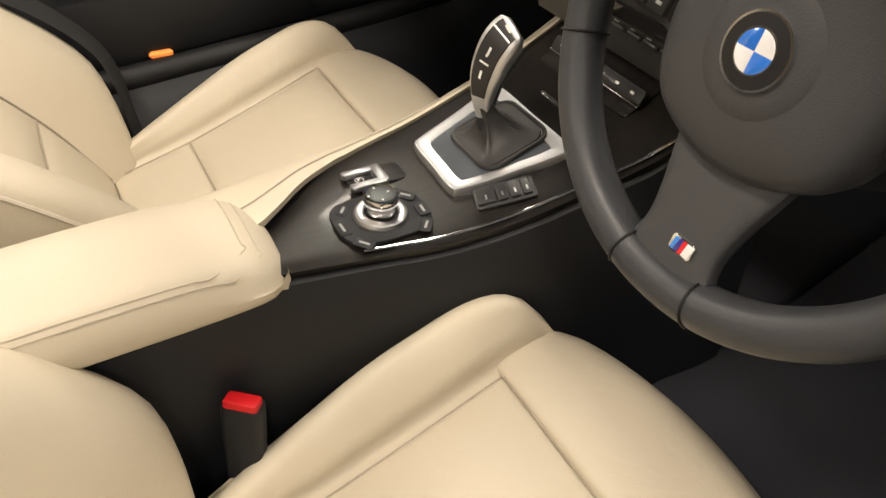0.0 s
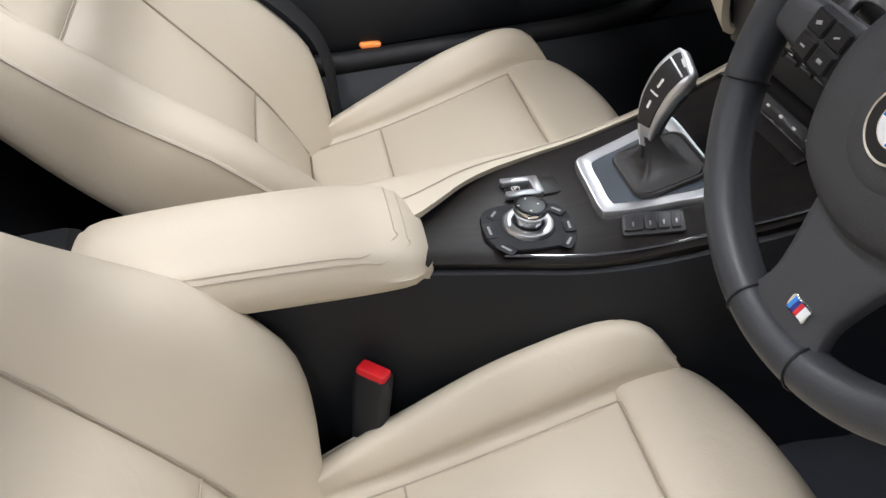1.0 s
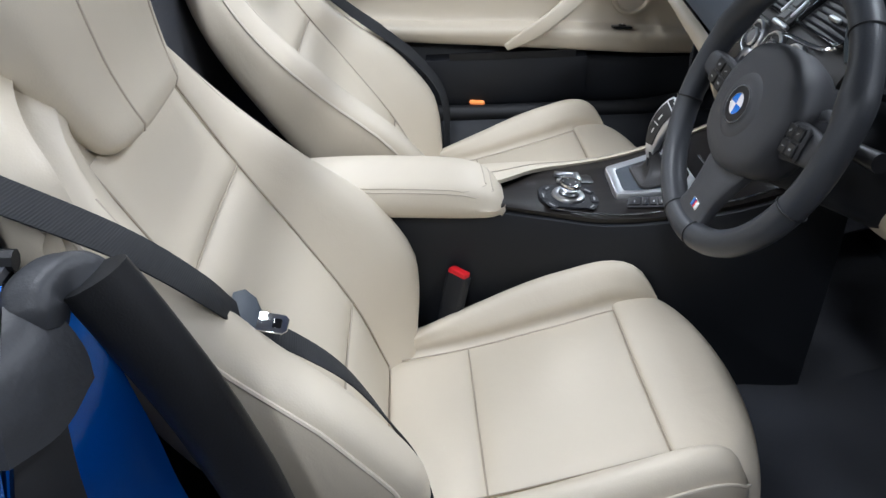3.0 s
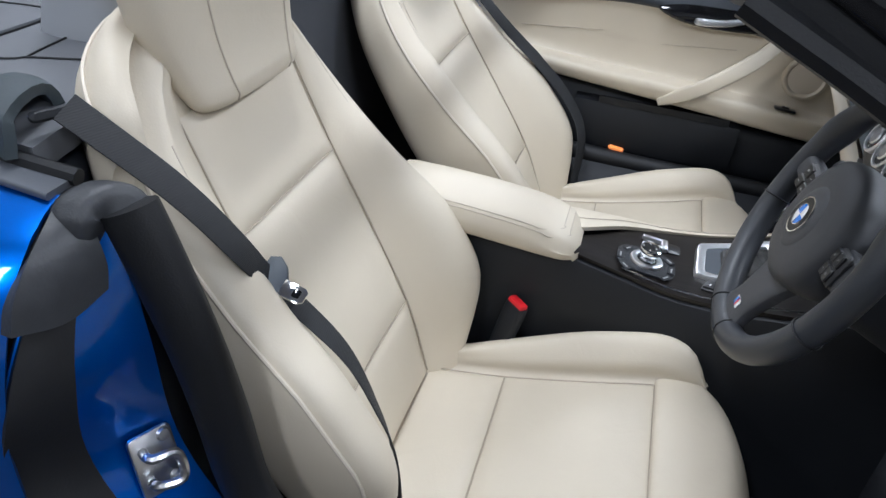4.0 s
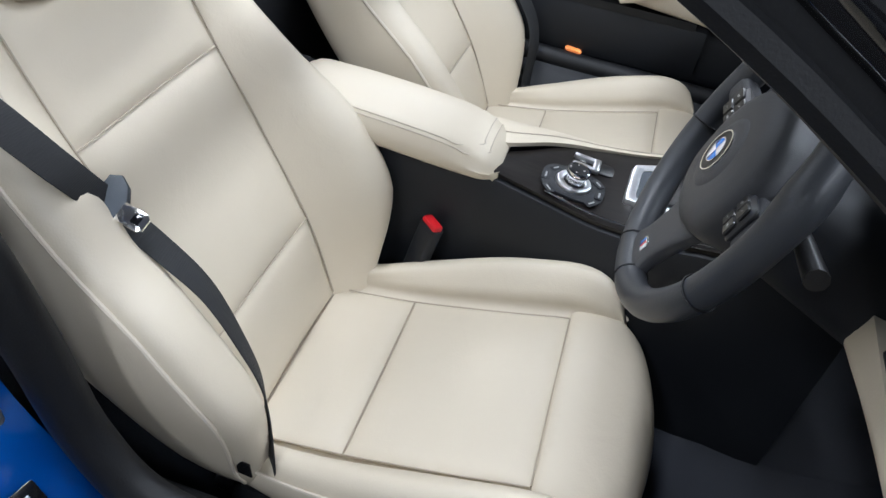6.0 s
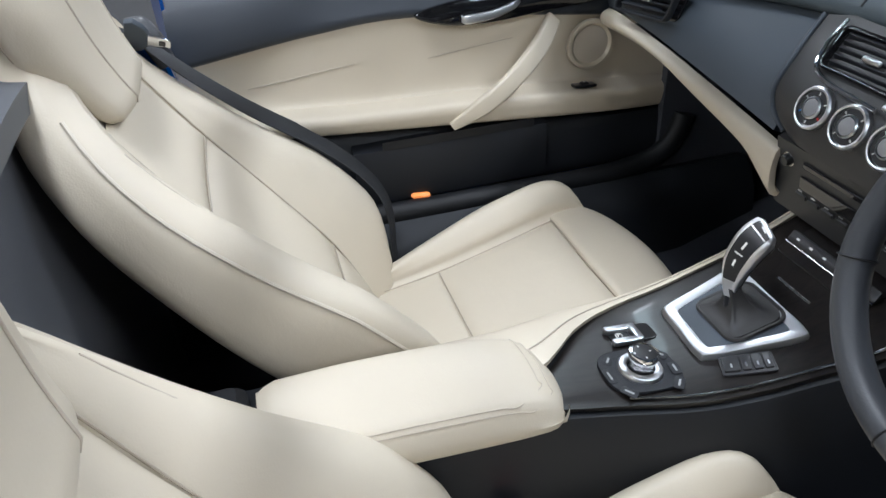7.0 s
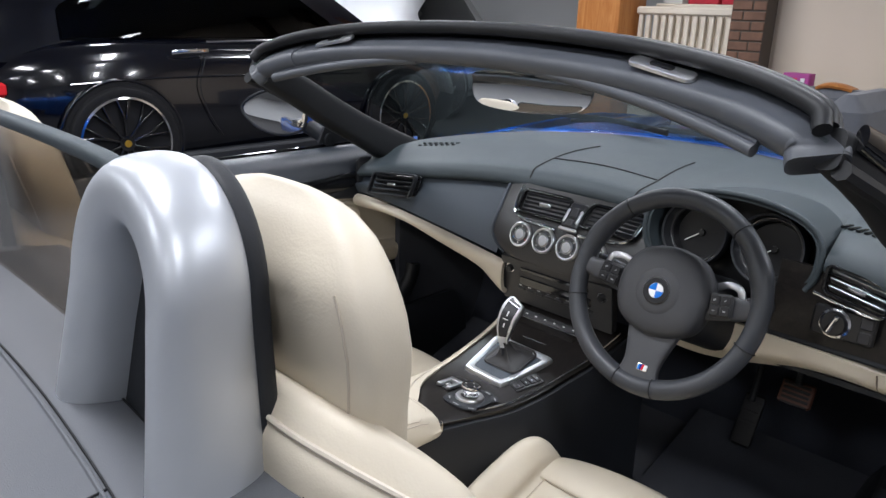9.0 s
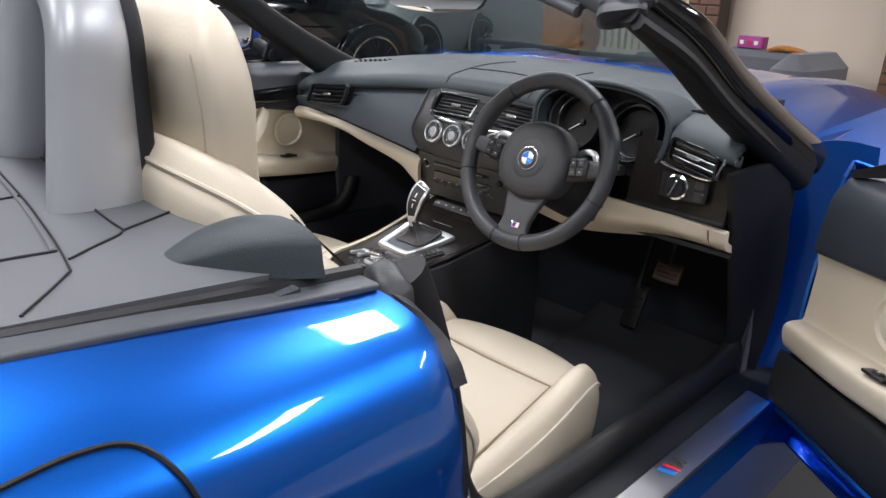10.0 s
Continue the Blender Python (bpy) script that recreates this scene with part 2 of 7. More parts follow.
def cushion(c0, c1, d0, d1, puff, thick, out, nu=22, nv=22, power=4, dip=0.0):
    """An upholstered panel: a patch whose middle swells and whose edges tuck in."""
    a = coons(c0, c1, d0, d1, nu, nv)
    n = normals(a)
    if (n * np.array(out)).sum() < 0:
        n = -n
    u = np.linspace(-1, 1, nu)[:, None]
    v = np.linspace(-1, 1, nv)[None, :]
    f = (1 - np.abs(u) ** power) * (1 - np.abs(v) ** power)
    a = a + n * (puff * f - dip * (1 - f) ** 6)[:, :, None]
    return slab(a, thick, out)


def loft(rings, caps=True):
    """Closed rings of equal count, joined and capped."""
    v, f = grid(rings, close_v=True)
    if caps:
        m, k = len(rings[0]), len(rings)
        f = f + [tuple(range(m - 1, -1, -1)), tuple(range((k - 1) * m, k * m))]
    return v, f


def frames(path, up=(0, 0, 1), closed=False):
    p = np.array(path, float)
    if closed:
        t = np.roll(p, -1, 0) - np.roll(p, 1, 0)
    else:
        t = np.gradient(p, axis=0)
    t /= np.maximum(np.linalg.norm(t, axis=1, keepdims=True), 1e-9)
    s = np.cross(t, np.array(up, float))
    s /= np.maximum(np.linalg.norm(s, axis=1, keepdims=True), 1e-9)
    w = np.cross(s, t)
    return p, s, w


def sweep(path, profile, up=(0, 0, 1), closed=False, scale=None):
    """profile: (side, up) pairs, a closed outline, carried along path. scale: a factor for each point."""
    p, s, w = frames(path, up, closed)
    rings = []
    for i in range(len(p)):
        k = 1.0 if scale is None else scale[i]
        rings.append([p[i] + s[i] * a * k + w[i] * b * k for a, b in profile])
    if closed:
        return grid(rings, close_u=True, close_v=True)
    return loft(rings)


def circle(r, n=14, ry=None):
    ry = r if ry is None else ry
    return [(r * math.cos(2 * math.pi * i / n), ry * math.sin(2 * math.pi * i / n)) for i in range(n)]


def rounded(w, h, r, n=4):
    """Outline of a rounded rectangle, w by h."""
    pts = []
    for cx, cy, a0 in ((w / 2 - r, h / 2 - r, 0), (-w / 2 + r, h / 2 - r, 90), (-w / 2 + r, -h / 2 + r, 180), (w / 2 - r, -h / 2 + r, 270)):
        for i in range(n + 1):
            a = radians(a0 + 90 * i / n)
            pts.append((cx + r * math.cos(a), cy + r * math.sin(a)))
    return pts


def tube(path, r, n=10, up=(0, 0, 1), closed=False, scale=None):
    return sweep(path, circle(r, n), up, closed, scale)


def inset(outline, d):
    """The outline moved inwards by d (outline runs anticlockwise)."""
    p = np.array(outline, float)
    e = np.roll(p, -1, 0) - p
    nrm = np.stack([-e[:, 1], e[:, 0]], 1)
    nrm /= np.maximum(np.linalg.norm(nrm, axis=1, keepdims=True), 1e-9)
    m = nrm + np.roll(nrm, 1, 0)
    m /= np.maximum((m * nrm).sum(1, keepdims=True), 0.35)
    return [tuple(q) for q in p + m * d]


def plate(outline, height, bevel=0.001, m=None):
    """A flat piece with the given outline in x, y, from z = 0 to height, its upper edge bevelled."""
    area = sum(a[0] * b[1] - b[0] * a[1] for a, b in zip(outline, outline[1:] + outline[:1]))
    o = list(outline) if area > 0 else list(reversed(outline))
    rings = [[(x, y, 0) for x, y in o], [(x, y, height - bevel) for x, y in o],
             [(x, y, height - bevel * 0.3) for x, y in inset(o, bevel * 0.3)], [(x, y, height) for x, y in inset(o, bevel)]]
    return turned(loft(rings), m)


def lathe(profile, n=32, m=None):
    """profile: (radius, height) pairs turned round z."""
    rings = [[(r * math.cos(2 * math.pi * i / n), r * math.sin(2 * math.pi * i / n), h) for i in range(n)] for r, h in profile]
    if profile[0][0] > 1e-6 and profile[-1][0] > 1e-6:
        return turned(loft(rings + rings[:1], False), m)
    return turned(loft(rings), m)


def turned(vf, m):
    if m is None:
        return vf
    return [tuple(m @ Vector(v)) for v in vf[0]], vf[1]


def box(sx, sy, sz, m=None, bevel=0.004):
    """A box centred on the origin with rounded upright edges and a bevelled top and bottom."""
    r = min(bevel * 1.5, sx * 0.45, sy * 0.45)
    o = rounded(sx, sy, r, 3)
    b = min(bevel, sz * 0.45)
    rings = [[(x, y, -sz / 2) for x, y in inset(o, b)], [(x, y, -sz / 2 + b) for x, y in o],
             [(x, y, sz / 2 - b) for x, y in o], [(x, y, sz / 2) for x, y in inset(o, b)]]
    return turned(loft(rings), m)


def joined(*many):
    vs, fs = [], []
    for v, f in many:
        k = len(vs)
        vs += v
        fs += [tuple(q + k for q in g) for g in f]
    return vs, fs


def mirrored(vf, side):
    """The mesh as built for the driver's side (+x), or its mirror image."""
    return vf if side > 0 else ([(-x, y, z) for x, y, z in vf[0]], vf[1])


def basis(origin, xdir, ydir):
    """A pose at origin whose x axis is xdir and whose y axis lies near ydir."""
    x = Vector(xdir).normalized()
    z = x.cross(Vector(ydir)).normalized()
    y = z.cross(x)
    return Matrix(((x.x, y.x, z.x, origin[0]), (x.y, y.y, z.y, origin[1]), (x.z, y.z, z.z, origin[2]), (0, 0, 0, 1)))


def thing(name, at, label, category, group="", kind=""):
    ob = new(name)
    ob.empty_display_size = 0.05
    ob.location = at
    ORIGIN[ob.name] = Vector(at)
    return tagged(ob, label, category, group, kind)


def make_mesh(name, vf, mat, offset=(0, 0, 0), angle=38):
    me = bpy.data.meshes.new(name)
    o = Vector(offset)
    me.from_pydata([Vector(v) - o for v in vf[0]], [], [list(f) for f in vf[1]])
    bm = bmesh.new()
    bm.from_mesh(me)
    bmesh.ops.remove_doubles(bm, verts=bm.verts, dist=0.00002)
    bmesh.ops.recalc_face_normals(bm, faces=bm.faces)
    for f in bm.faces:
        f.smooth = True
    bm.to_mesh(me)
    bm.free()
    me.set_sharp_from_angle(angle=radians(angle))
    me.materials.append(mat)
    return me


def part(name, vf, mat, parent, label="", angle=38):
    """One mesh under a thing or under a part; vf in world places."""
    o = ORIGIN[parent.name]
    ob = new(name, make_mesh(name, vf, mat, o, angle))
    ob.parent = parent
    ORIGIN[ob.name] = o
    return tagged(ob, label)


def solid(name, vf, mat, label, category, group="", kind="", angle=38):
    """A thing of one mesh."""
    ob = new(name, make_mesh(name, vf, mat, (0, 0, 0), angle))
    ORIGIN[ob.name] = Vector((0, 0, 0))
    return tagged(ob, label, category, group, kind)


def lettering(name, text, size, m, mat, parent):
    """Raised writing in the built-in font, at the pose m."""
    cu = bpy.data.curves.new(name, "FONT")
    cu.body, cu.size, cu.extrude, cu.align_x, cu.align_y = text, size, 0.0002, "CENTER", "CENTER"
    cu.materials.append(mat)
    ob = new(name, cu)
    ob.parent = parent
    ob.matrix_local = Matrix.Translation(-ORIGIN[parent.name]) @ m
    ORIGIN[ob.name] = ORIGIN[parent.name]
    return ob


# ---- the showroom ----
def slat_wall(name, x0, x1, y0, y1, z0, z1, mat, label):
    return solid(name, box(x1 - x0, y1 - y0, z1 - z0, pose((x0 + x1) / 2, (y0 + y1) / 2, (z0 + z1) / 2), 0.01), mat, label, "wall", kind="structure")


WALL_CREAM = material("cream_wall_paint", (0.66, 0.56, 0.45), 0.8, vary=0.05, scale=1.5, bump=0.3, bump_scale=120)
WALL_WHITE = material("white_wall_paint", (0.70, 0.71, 0.71), 0.8, vary=0.04, scale=1.5, bump=0.3, bump_scale=120)
FLOOR_MAT = material("showroom_carpet_tile", (0.050, 0.049, 0.050), 0.85, vary=0.2, scale=30, bump=0.6, bump_scale=500)
CEIL_MAT = material("ceiling_paint", (0.45, 0.45, 0.44), 0.9, vary=0.03, scale=2)
PANEL_MAT = material("lamp_diffuser", (0.9, 0.9, 0.88), 0.5, emit=(1.0, 0.95, 0.88, 5.0))
ORANGE_WOOD = wood_material("orange_oak", (0.42, 0.15, 0.035), (0.55, 0.24, 0.07), 0.45, 0.1, (3.0, 3.0, 0.3), 9.0)
CREAM_PAINT = material("cream_gloss_paint", (0.74, 0.66, 0.54), 0.4, vary=0.04)
BRICK = material("brown_brick", (0.16, 0.085, 0.055), 0.9, vary=0.45, scale=14, bump=1.0, bump_scale=90)
MORTAR = material("brick_mortar", (0.09, 0.07, 0.055), 0.95, vary=0.2, scale=60, bump=0.8, bump_scale=200)
SOFA = material("grey_fabric", (0.115, 0.12, 0.135), 0.95, vary=0.12, scale=60, bump=0.8, bump_scale=900, sheen=0.3)
PURPLE = material("purple_card", (0.34, 0.035, 0.22), 0.5)
REDCLOTH = material("red_cloth", (0.5, 0.03, 0.05), 0.8, vary=0.2)

solid("floor", box(15.6, 14.6, 0.1, pose(-1.2, 0.7, GROUND - 0.05), 0.005), FLOOR_MAT, "dark grey showroom floor covering", "floor", kind="structure")
solid("ceiling", box(15.6, 14.6, 0.1, pose(-1.2, 0.7, CEIL + 0.05), 0.005), CEIL_MAT, "off-white painted showroom ceiling", "ceiling", kind="structure")
slat_wall("wall_west", -9.1, -9.0, -6.6, 8.0, GROUND, CEIL, WALL_WHITE, "white painted showroom wall behind the parked cars")
slat_wall("wall_east", 6.5, 6.6, -6.6, 8.0, GROUND, CEIL, WALL_WHITE, "white painted showroom side wall")
slat_wall("wall_south", -9.0, 6.5, -6.6, -6.5, GROUND, CEIL, WALL_WHITE, "white painted showroom end wall")
slat_wall("wall_north_1", -9.0, -3.25, 7.9, 8.0, GROUND, CEIL, WALL_WHITE, "white painted wall beside the oak post")
slat_wall("wall_north_2", -1.56, 6.5, 5.2, 5.3, GROUND, CEIL, WALL_CREAM, "plain cream painted wall behind the sofa")
slat_wall("wall_north_3", -1.66, -1.56, 5.3, 8.0, GROUND, CEIL, WALL_CREAM, "cream painted return wall by the stair")
slat_wall("wall_north_4", -3.25, -1.66, 7.9, 8.0, GROUND, CEIL, WALL_CREAM, "cream painted wall behind the balustrade")
for px, py in PANELS:
    lt = thing("ceiling_light", (px, py, CEIL), "white rectangular ceiling light panel, switched on", "light", "ceiling light panels")
    part("frame", sweep([(px + a, py + b, CEIL - 0.02) for a, b in ((-0.6, -0.16), (0.6, -0.16), (0.6, 0.16), (-0.6, 0.16))], rounded(0.03, 0.04, 0.008, 2), closed=True), CEIL_MAT, lt)
    part("diffuser", box(1.17, 0.29, 0.012, pose(px, py, CEIL - 0.012), 0.003), PANEL_MAT, lt)

post = solid("oak_post", box(0.46, 0.46, CEIL - GROUND, pose(-3.14, 5.25, (CEIL + GROUND) / 2), 0.012), ORANGE_WOOD, "square orange-brown oak clad post", "post")
balustrade = thing("balustrade", (-2.38, 5.3, GROUND), "cream painted wooden stair balustrade with square spindles", "balustrade")
part("handrail", box(1.0, 0.09, 0.07, pose(-2.38, 5.3, 1.235), 0.015), CREAM_PAINT, balustrade)
part("bottom_rail", box(1.0, 0.07, 0.12, pose(-2.38, 5.3, 0.52), 0.01), CREAM_PAINT, balustrade)
part("string_board", box(1.0, 0.06, 0.62, pose(-2.38, 5.3, 0.2), 0.008), CREAM_PAINT, balustrade)
part("newel_post", box(0.13, 0.11, 1.36, pose(-1.86, 5.3, 0.62), 0.01), CREAM_PAINT, balustrade)
spindle_mesh = None
for i in range(13):
    sx = -2.84 + 0.076 * i
    if spindle_mesh is None:
        sp = part("spindle", box(0.042, 0.042, 0.68, pose(0, 0, 0), 0.004), CREAM_PAINT, balustrade)
        spindle_mesh = sp.data
        spindle_mesh.transform(Matrix.Translation(ORIGIN[balustrade.name]))
    else:
        sp = new("spindle", spindle_mesh)
        sp.parent = balustrade
    sp.location = Vector((sx, 5.3, 0.88)) - ORIGIN[balustrade.name]

def brick_pillar(x, y, label):
    pillar = thing("brick_pillar", (x, y, GROUND), label, "pillar", "brick pillars")
    part("core", box(0.28, 0.20, CEIL - GROUND, pose(x, y, (CEIL + GROUND) / 2), 0.004), MORTAR, pillar)
    for k in range(36):
        for i in range(3):
            w = (0.16, 0.10, 0.0) if k % 2 else (0.09, 0.17, 0.0)
            if i == 2:
                continue
            bx = x - 0.135 + (w[0] / 2 if i == 0 else w[0] + 0.012 + w[1] / 2)
            part("brick", box(w[i], 0.014, 0.064, pose(bx, y - 0.103, GROUND + 0.05 + k * 0.077), 0.004), BRICK, pillar)


brick_pillar(-1.71, 5.08, "brown brick pillar with dark stained edge")
brick_pillar(-0.16, 5.095, "brown brick pier beside the sofa")

sofa = thing("sofa", (-1.2, 4.4, GROUND), "long grey fabric sofa with rounded arms", "sofa")


def soft_block(sx, sy, sz, at, puff):
    return box(sx, sy, sz, pose(*at), puff)


part("back", soft_block(1.25, 0.20, 0.54, (-1.24, 4.85, 0.46), 0.06), SOFA, sofa)
part("seat", soft_block(1.0, 0.75, 0.42, (-1.12, 4.42, 0.15), 0.06), SOFA, sofa)
part("arm", soft_block(0.24, 0.90, 0.72, (-1.74, 4.47, 0.30), 0.09), SOFA, sofa)
part("arm", soft_block(0.27, 0.95, 0.80, (-0.60, 4.45, 0.36), 0.10), SOFA, sofa)
pb = thing("purple_box", (-1.20, 4.85, 0.732), "small purple card box with pale print, on the sofa back", "box")
part("carton", plate(rounded(0.20, 0.12, 0.02), 0.085, 0.004, pose(-1.20, 4.85, 0.732)), PURPLE, pb)
for i in range(3):
    part("print", box(0.03, 0.003, 0.03, pose(-1.26 + 0.055 * i, 4.788, 0.77), 0.001), WHITE_MARK if i != 1 else REDCLOTH, pb)
solid("folded_cloth", cushion([(-1.05, 4.78, 0.735), (-0.95, 4.77, 0.75), (-0.80, 4.78, 0.735)], [(-1.05, 4.93, 0.735), (-0.95, 4.93, 0.75), (-0.80, 4.93, 0.735)],
      [(-1.05, 4.78, 0.735), (-1.05, 4.93, 0.735)], [(-0.80, 4.78, 0.735), (-0.80, 4.93, 0.735)], 0.02, 0.02, (0, 0, 1), 10, 8), ORANGE_WOOD, "folded terracotta cloth lying on the sofa back", "cloth")
solid("landing", box(1.0, 0.9, 1.30 - GROUND, pose(-2.3, 5.9, (1.30 + GROUND) / 2), 0.01), CREAM_PAINT, "cream painted stair landing", "landing", kind="structure")
for i, (bx, w) in enumerate(((-2.75, 0.2), (-2.45, 0.3), (-2.1, 0.35))):
    solid("boxed_goods", box(w, 0.16, 0.2, pose(bx, 5.75, 1.40), 0.01), (WHITE_MARK, REDCLOTH, REDCLOTH)[i], "stacked red and white goods behind the balustrade", "box", "goods on the landing")


def wheel_of(parent, cx, cy, cz, r, rim, width, side, spokes, rim_mat, lip_mat):
    """A road wheel in the plane x = cx, its outer face to side."""
    m = Matrix.Translation((cx, cy, cz)) @ Matrix.Rotation(radians(90 * side), 4, "Y")
    ty = part("tyre", lathe([(rim, -width), (r - 0.03, -width), (r, -width + 0.03), (r, -0.03), (r - 0.015, -0.006), (rim + 0.03, 0.0), (rim, -0.008)], 48, m), TYRE, parent)
    rm = part("rim", lathe([(rim - 0.012, -width * 0.8), (rim, -0.01), (rim + 0.005, 0.003), (rim - 0.009, 0.006), (rim - 0.013, -0.012), (rim - 0.020, -width * 0.7)], 48, m), lip_mat, parent)
    for i in range(spokes):
        a = 2 * math.pi * i / spokes
        for da in (-0.07, 0.07):
            p = [(0.05 * math.cos(a), 0.05 * math.sin(a), -0.02), (0.55 * rim * math.cos(a + da * 0.6), 0.55 * rim * math.sin(a + da * 0.6), -0.012),
                 ((rim - 0.012) * math.cos(a + da * 2.0), (rim - 0.012) * math.sin(a + da * 2.0), -0.025)]
            part("spoke", turned(sweep(spline(p, 8), rounded(0.016, 0.02, 0.005, 2), up=(0, 0, 1)), m), rim_mat, parent)
    part("hub_cap", lathe([(0.0, 0.0), (0.05, -0.004), (0.058, -0.03), (0.03, -0.06)], 24, m), rim_mat, parent)
    part("centre_badge", lathe([(0.0, 0.004), (0.022, 0.003), (0.026, -0.006)], 20, m), material("gold_badge", (0.6, 0.36, 0.05), 0.3, 0.8), parent)
    part("brake_disc", lathe([(0.05, -0.09), (0.16, -0.09), (0.16, -0.11), (0.05, -0.11)], 32, m), TYRE, parent)


def coupe(name, x, y, paint, label, scale=1.0, yaw=0.0):
    """A low coupe that shows its right flank; y runs from tail to nose, y = 0 at the rear axle."""
    car = thing(name, (x, y, GROUND), label, "car", "parked cars")
    # flank heights and widths along the length
    ys = [-0.85, -0.7, -0.4, 0.0, 0.5, 1.0, 1.6, 2.2, 2.6, 3.0, 3.3, 3.45]
    belt = [0.66, 0.86, 0.96, 1.00, 1.00, 0.99, 0.98, 0.96, 0.88, 0.80, 0.66, 0.48]
    half = [0.55, 0.72, 0.86, 0.93, 0.92, 0.90, 0.90, 0.91, 0.92, 0.88, 0.76, 0.60]
    low = [0.35, 0.28, 0.24, 0.22, 0.20, 0.20, 0.20, 0.20, 0.22, 0.24, 0.26, 0.32]
    fy, fb, fh, fl = (np.array(spline([(a,) for a in q], 70)).ravel() for q in (ys, belt, half, low))
    rings = []
    for a, b, h, lo in zip(fy, fb, fh, fl):
        prof = [(-h * 0.9, lo), (-h * 0.98, lo + 0.14), (-h, lo + 0.30), (-h * 0.985, b - 0.14), (-h * 0.93, b - 0.03), (-h * 0.75, b + 0.02), (0, b + 0.05)]
        prof = prof + [(-p, q) for p, q in reversed(prof[:-1])]
        rings.append([(p, a, q) for p, q in prof])
    m = pose(x, y, GROUND, 0, 0, yaw) @ Matrix.Diagonal((scale, scale, scale, 1))
    part("body", turned(loft(rings), m), paint, car, angle=50)
    roof = []
    for a, w, h in ((-0.80, 0.60, 0.98), (-0.55, 0.62, 1.34), (0.0, 0.62, 1.54), (0.5, 0.62, 1.60), (1.1, 0.62, 1.60), (1.8, 0.64, 1.44), (2.5, 0.68, 1.02)):
        roof.append([(-w - 0.12, a, 0.88), (-w - 0.06, a, 0.5 * (0.88 + h)), (-w + 0.02, a, h - 0.04), (-w * 0.7, a, h), (w * 0.7, a, h), (w - 0.02, a, h - 0.04), (w + 0.06, a, 0.5 * (0.88 + h)), (w + 0.12, a, 0.88)])
    part("roof", turned(loft(np.array([spline(c, 7) for c in np.array(roof).transpose(1, 0, 2)]).transpose(1, 0, 2)), m), paint, car, angle=50)
    gl = [[(0.752, a, 1.02), (0.725, a, 0.5 * (1.02 + t)), (0.660, a, t)] for a, t in ((-0.25, 1.20), (0.1, 1.40), (0.6, 1.50), (1.2, 1.50), (1.95, 1.14))]
    part("side_window", turned(slab(gl, 0.01, (1, 0, 0)), m), GLASS_DARK, car)
    for cy in (0.0, 2.45):
        part("wheel_arch", turned(sweep([(0.935, cy + 0.405 * math.cos(t), 0.362 + 0.405 * math.sin(t)) for t in np.linspace(-0.35, math.pi + 0.35, 24)], rounded(0.02, 0.03, 0.008, 2), up=(1, 0, 0)), m), paint, car)
        part("arch_liner", turned(lathe([(0.0, 0), (0.392, 0.0), (0.396, -0.20), (0.0, -0.2)], 40, Matrix.Translation((0.952, cy, 0.362)) @ Matrix.Rotation(radians(90), 4, "Y")), m), TYRE, car)
        wh = part("wheel_hub", turned(lathe([(0.0, 0.0), (0.05, 0.0), (0.05, -0.1), (0.0, -0.1)], 16, Matrix.Translation((0.955, cy, 0.362)) @ Matrix.Rotation(radians(90), 4, "Y")), m), SATIN, car)
        q = m @ Vector((0.985, cy, 0.362))
        wheel_of(wh, q.x, q.y, q.z, 0.366 * scale, 0.298 * scale, 0.24, 1, 10, GLOSS, CHROME)
    part("door_shut_line", turned(tube(spline([(0.925, 0.62, 0.90), (0.934, 0.56, 0.7), (0.935, 0.62, 0.5), (0.925, 0.72, 0.34)], 16), 0.004, 6), m), RUBBER, car)
    part("door_handle", turned(sweep(spline([(0.92, 0.38, 0.93), (0.955, 0.44, 0.94), (0.955, 0.56, 0.94), (0.92, 0.64, 0.94)], 12), rounded(0.014, 0.03, 0.006, 2)), m), CHROME, car, "polished door handle")
    part("window_strip", turned(tube(spline([(0.865, 0.66, 0.995), (0.855, 1.2, 1.0), (0.855, 1.8, 0.985)], 14), 0.008, 6), m), CHROME, car, "bright window strip")
    part("sill", turned(box(0.1, 1.7, 0.08, pose(0.9, 1.25, 0.21), 0.02), m), PLASTIC, car)
    ms = part("door_mirror", turned(box(0.16, 0.10, 0.13, pose(1.02, 1.72, 0.98), 0.04), m), paint, car)
    part("rear_lamp", turned(box(0.05, 0.1, 0.09, pose(0.76, -0.66, 0.72), 0.02), m), RED, car)
    part("swage_line", turned(tube(spline([(0.932, -0.3, 0.75), (0.944, 0.3, 0.77), (0.93, 1.2, 0.76), (0.925, 2.0, 0.74)], 20), 0.006, 6), m), paint, car)
    return car


coupe("black_coupe", -4.92, 0.93, BLACKPAINT, "glossy black coupe with black spoked chrome-lipped wheels")
coupe("white_coupe", -6.3, 5.0, WHITEPAINT, "white car parked behind the black coupe", 1.0, 25)

# ---- the roadster's shell ----
def belt_rise(y):
    """How far the waist climbs towards the tail."""
    return 0.058 * math.sin(min(1.0, max(0.0, (-0.70 - y) / 0.75)) * math.pi / 2)


def quarter_x(y, z):
    """Half width of the rear quarter."""
    top = 0.771 + belt_rise(y)
    u = max(0.0, (-0.66 - y) / 1.57)
    hip = float(np.interp(top - z, [0.0, 0.006, 0.016, 0.032, 0.058, 0.09, 0.125, 0.20, 0.40], [0.712, 0.740, 0.767, 0.790, 0.810, 0.824, 0.835, 0.848, 0.854]))
    return hip + 0.03 * min(1.0, max(0.0, top - z) / 0.05) * math.sin(math.pi * min(1, u * 1.4)) - 0.38 * max(0, u - 0.55) ** 2


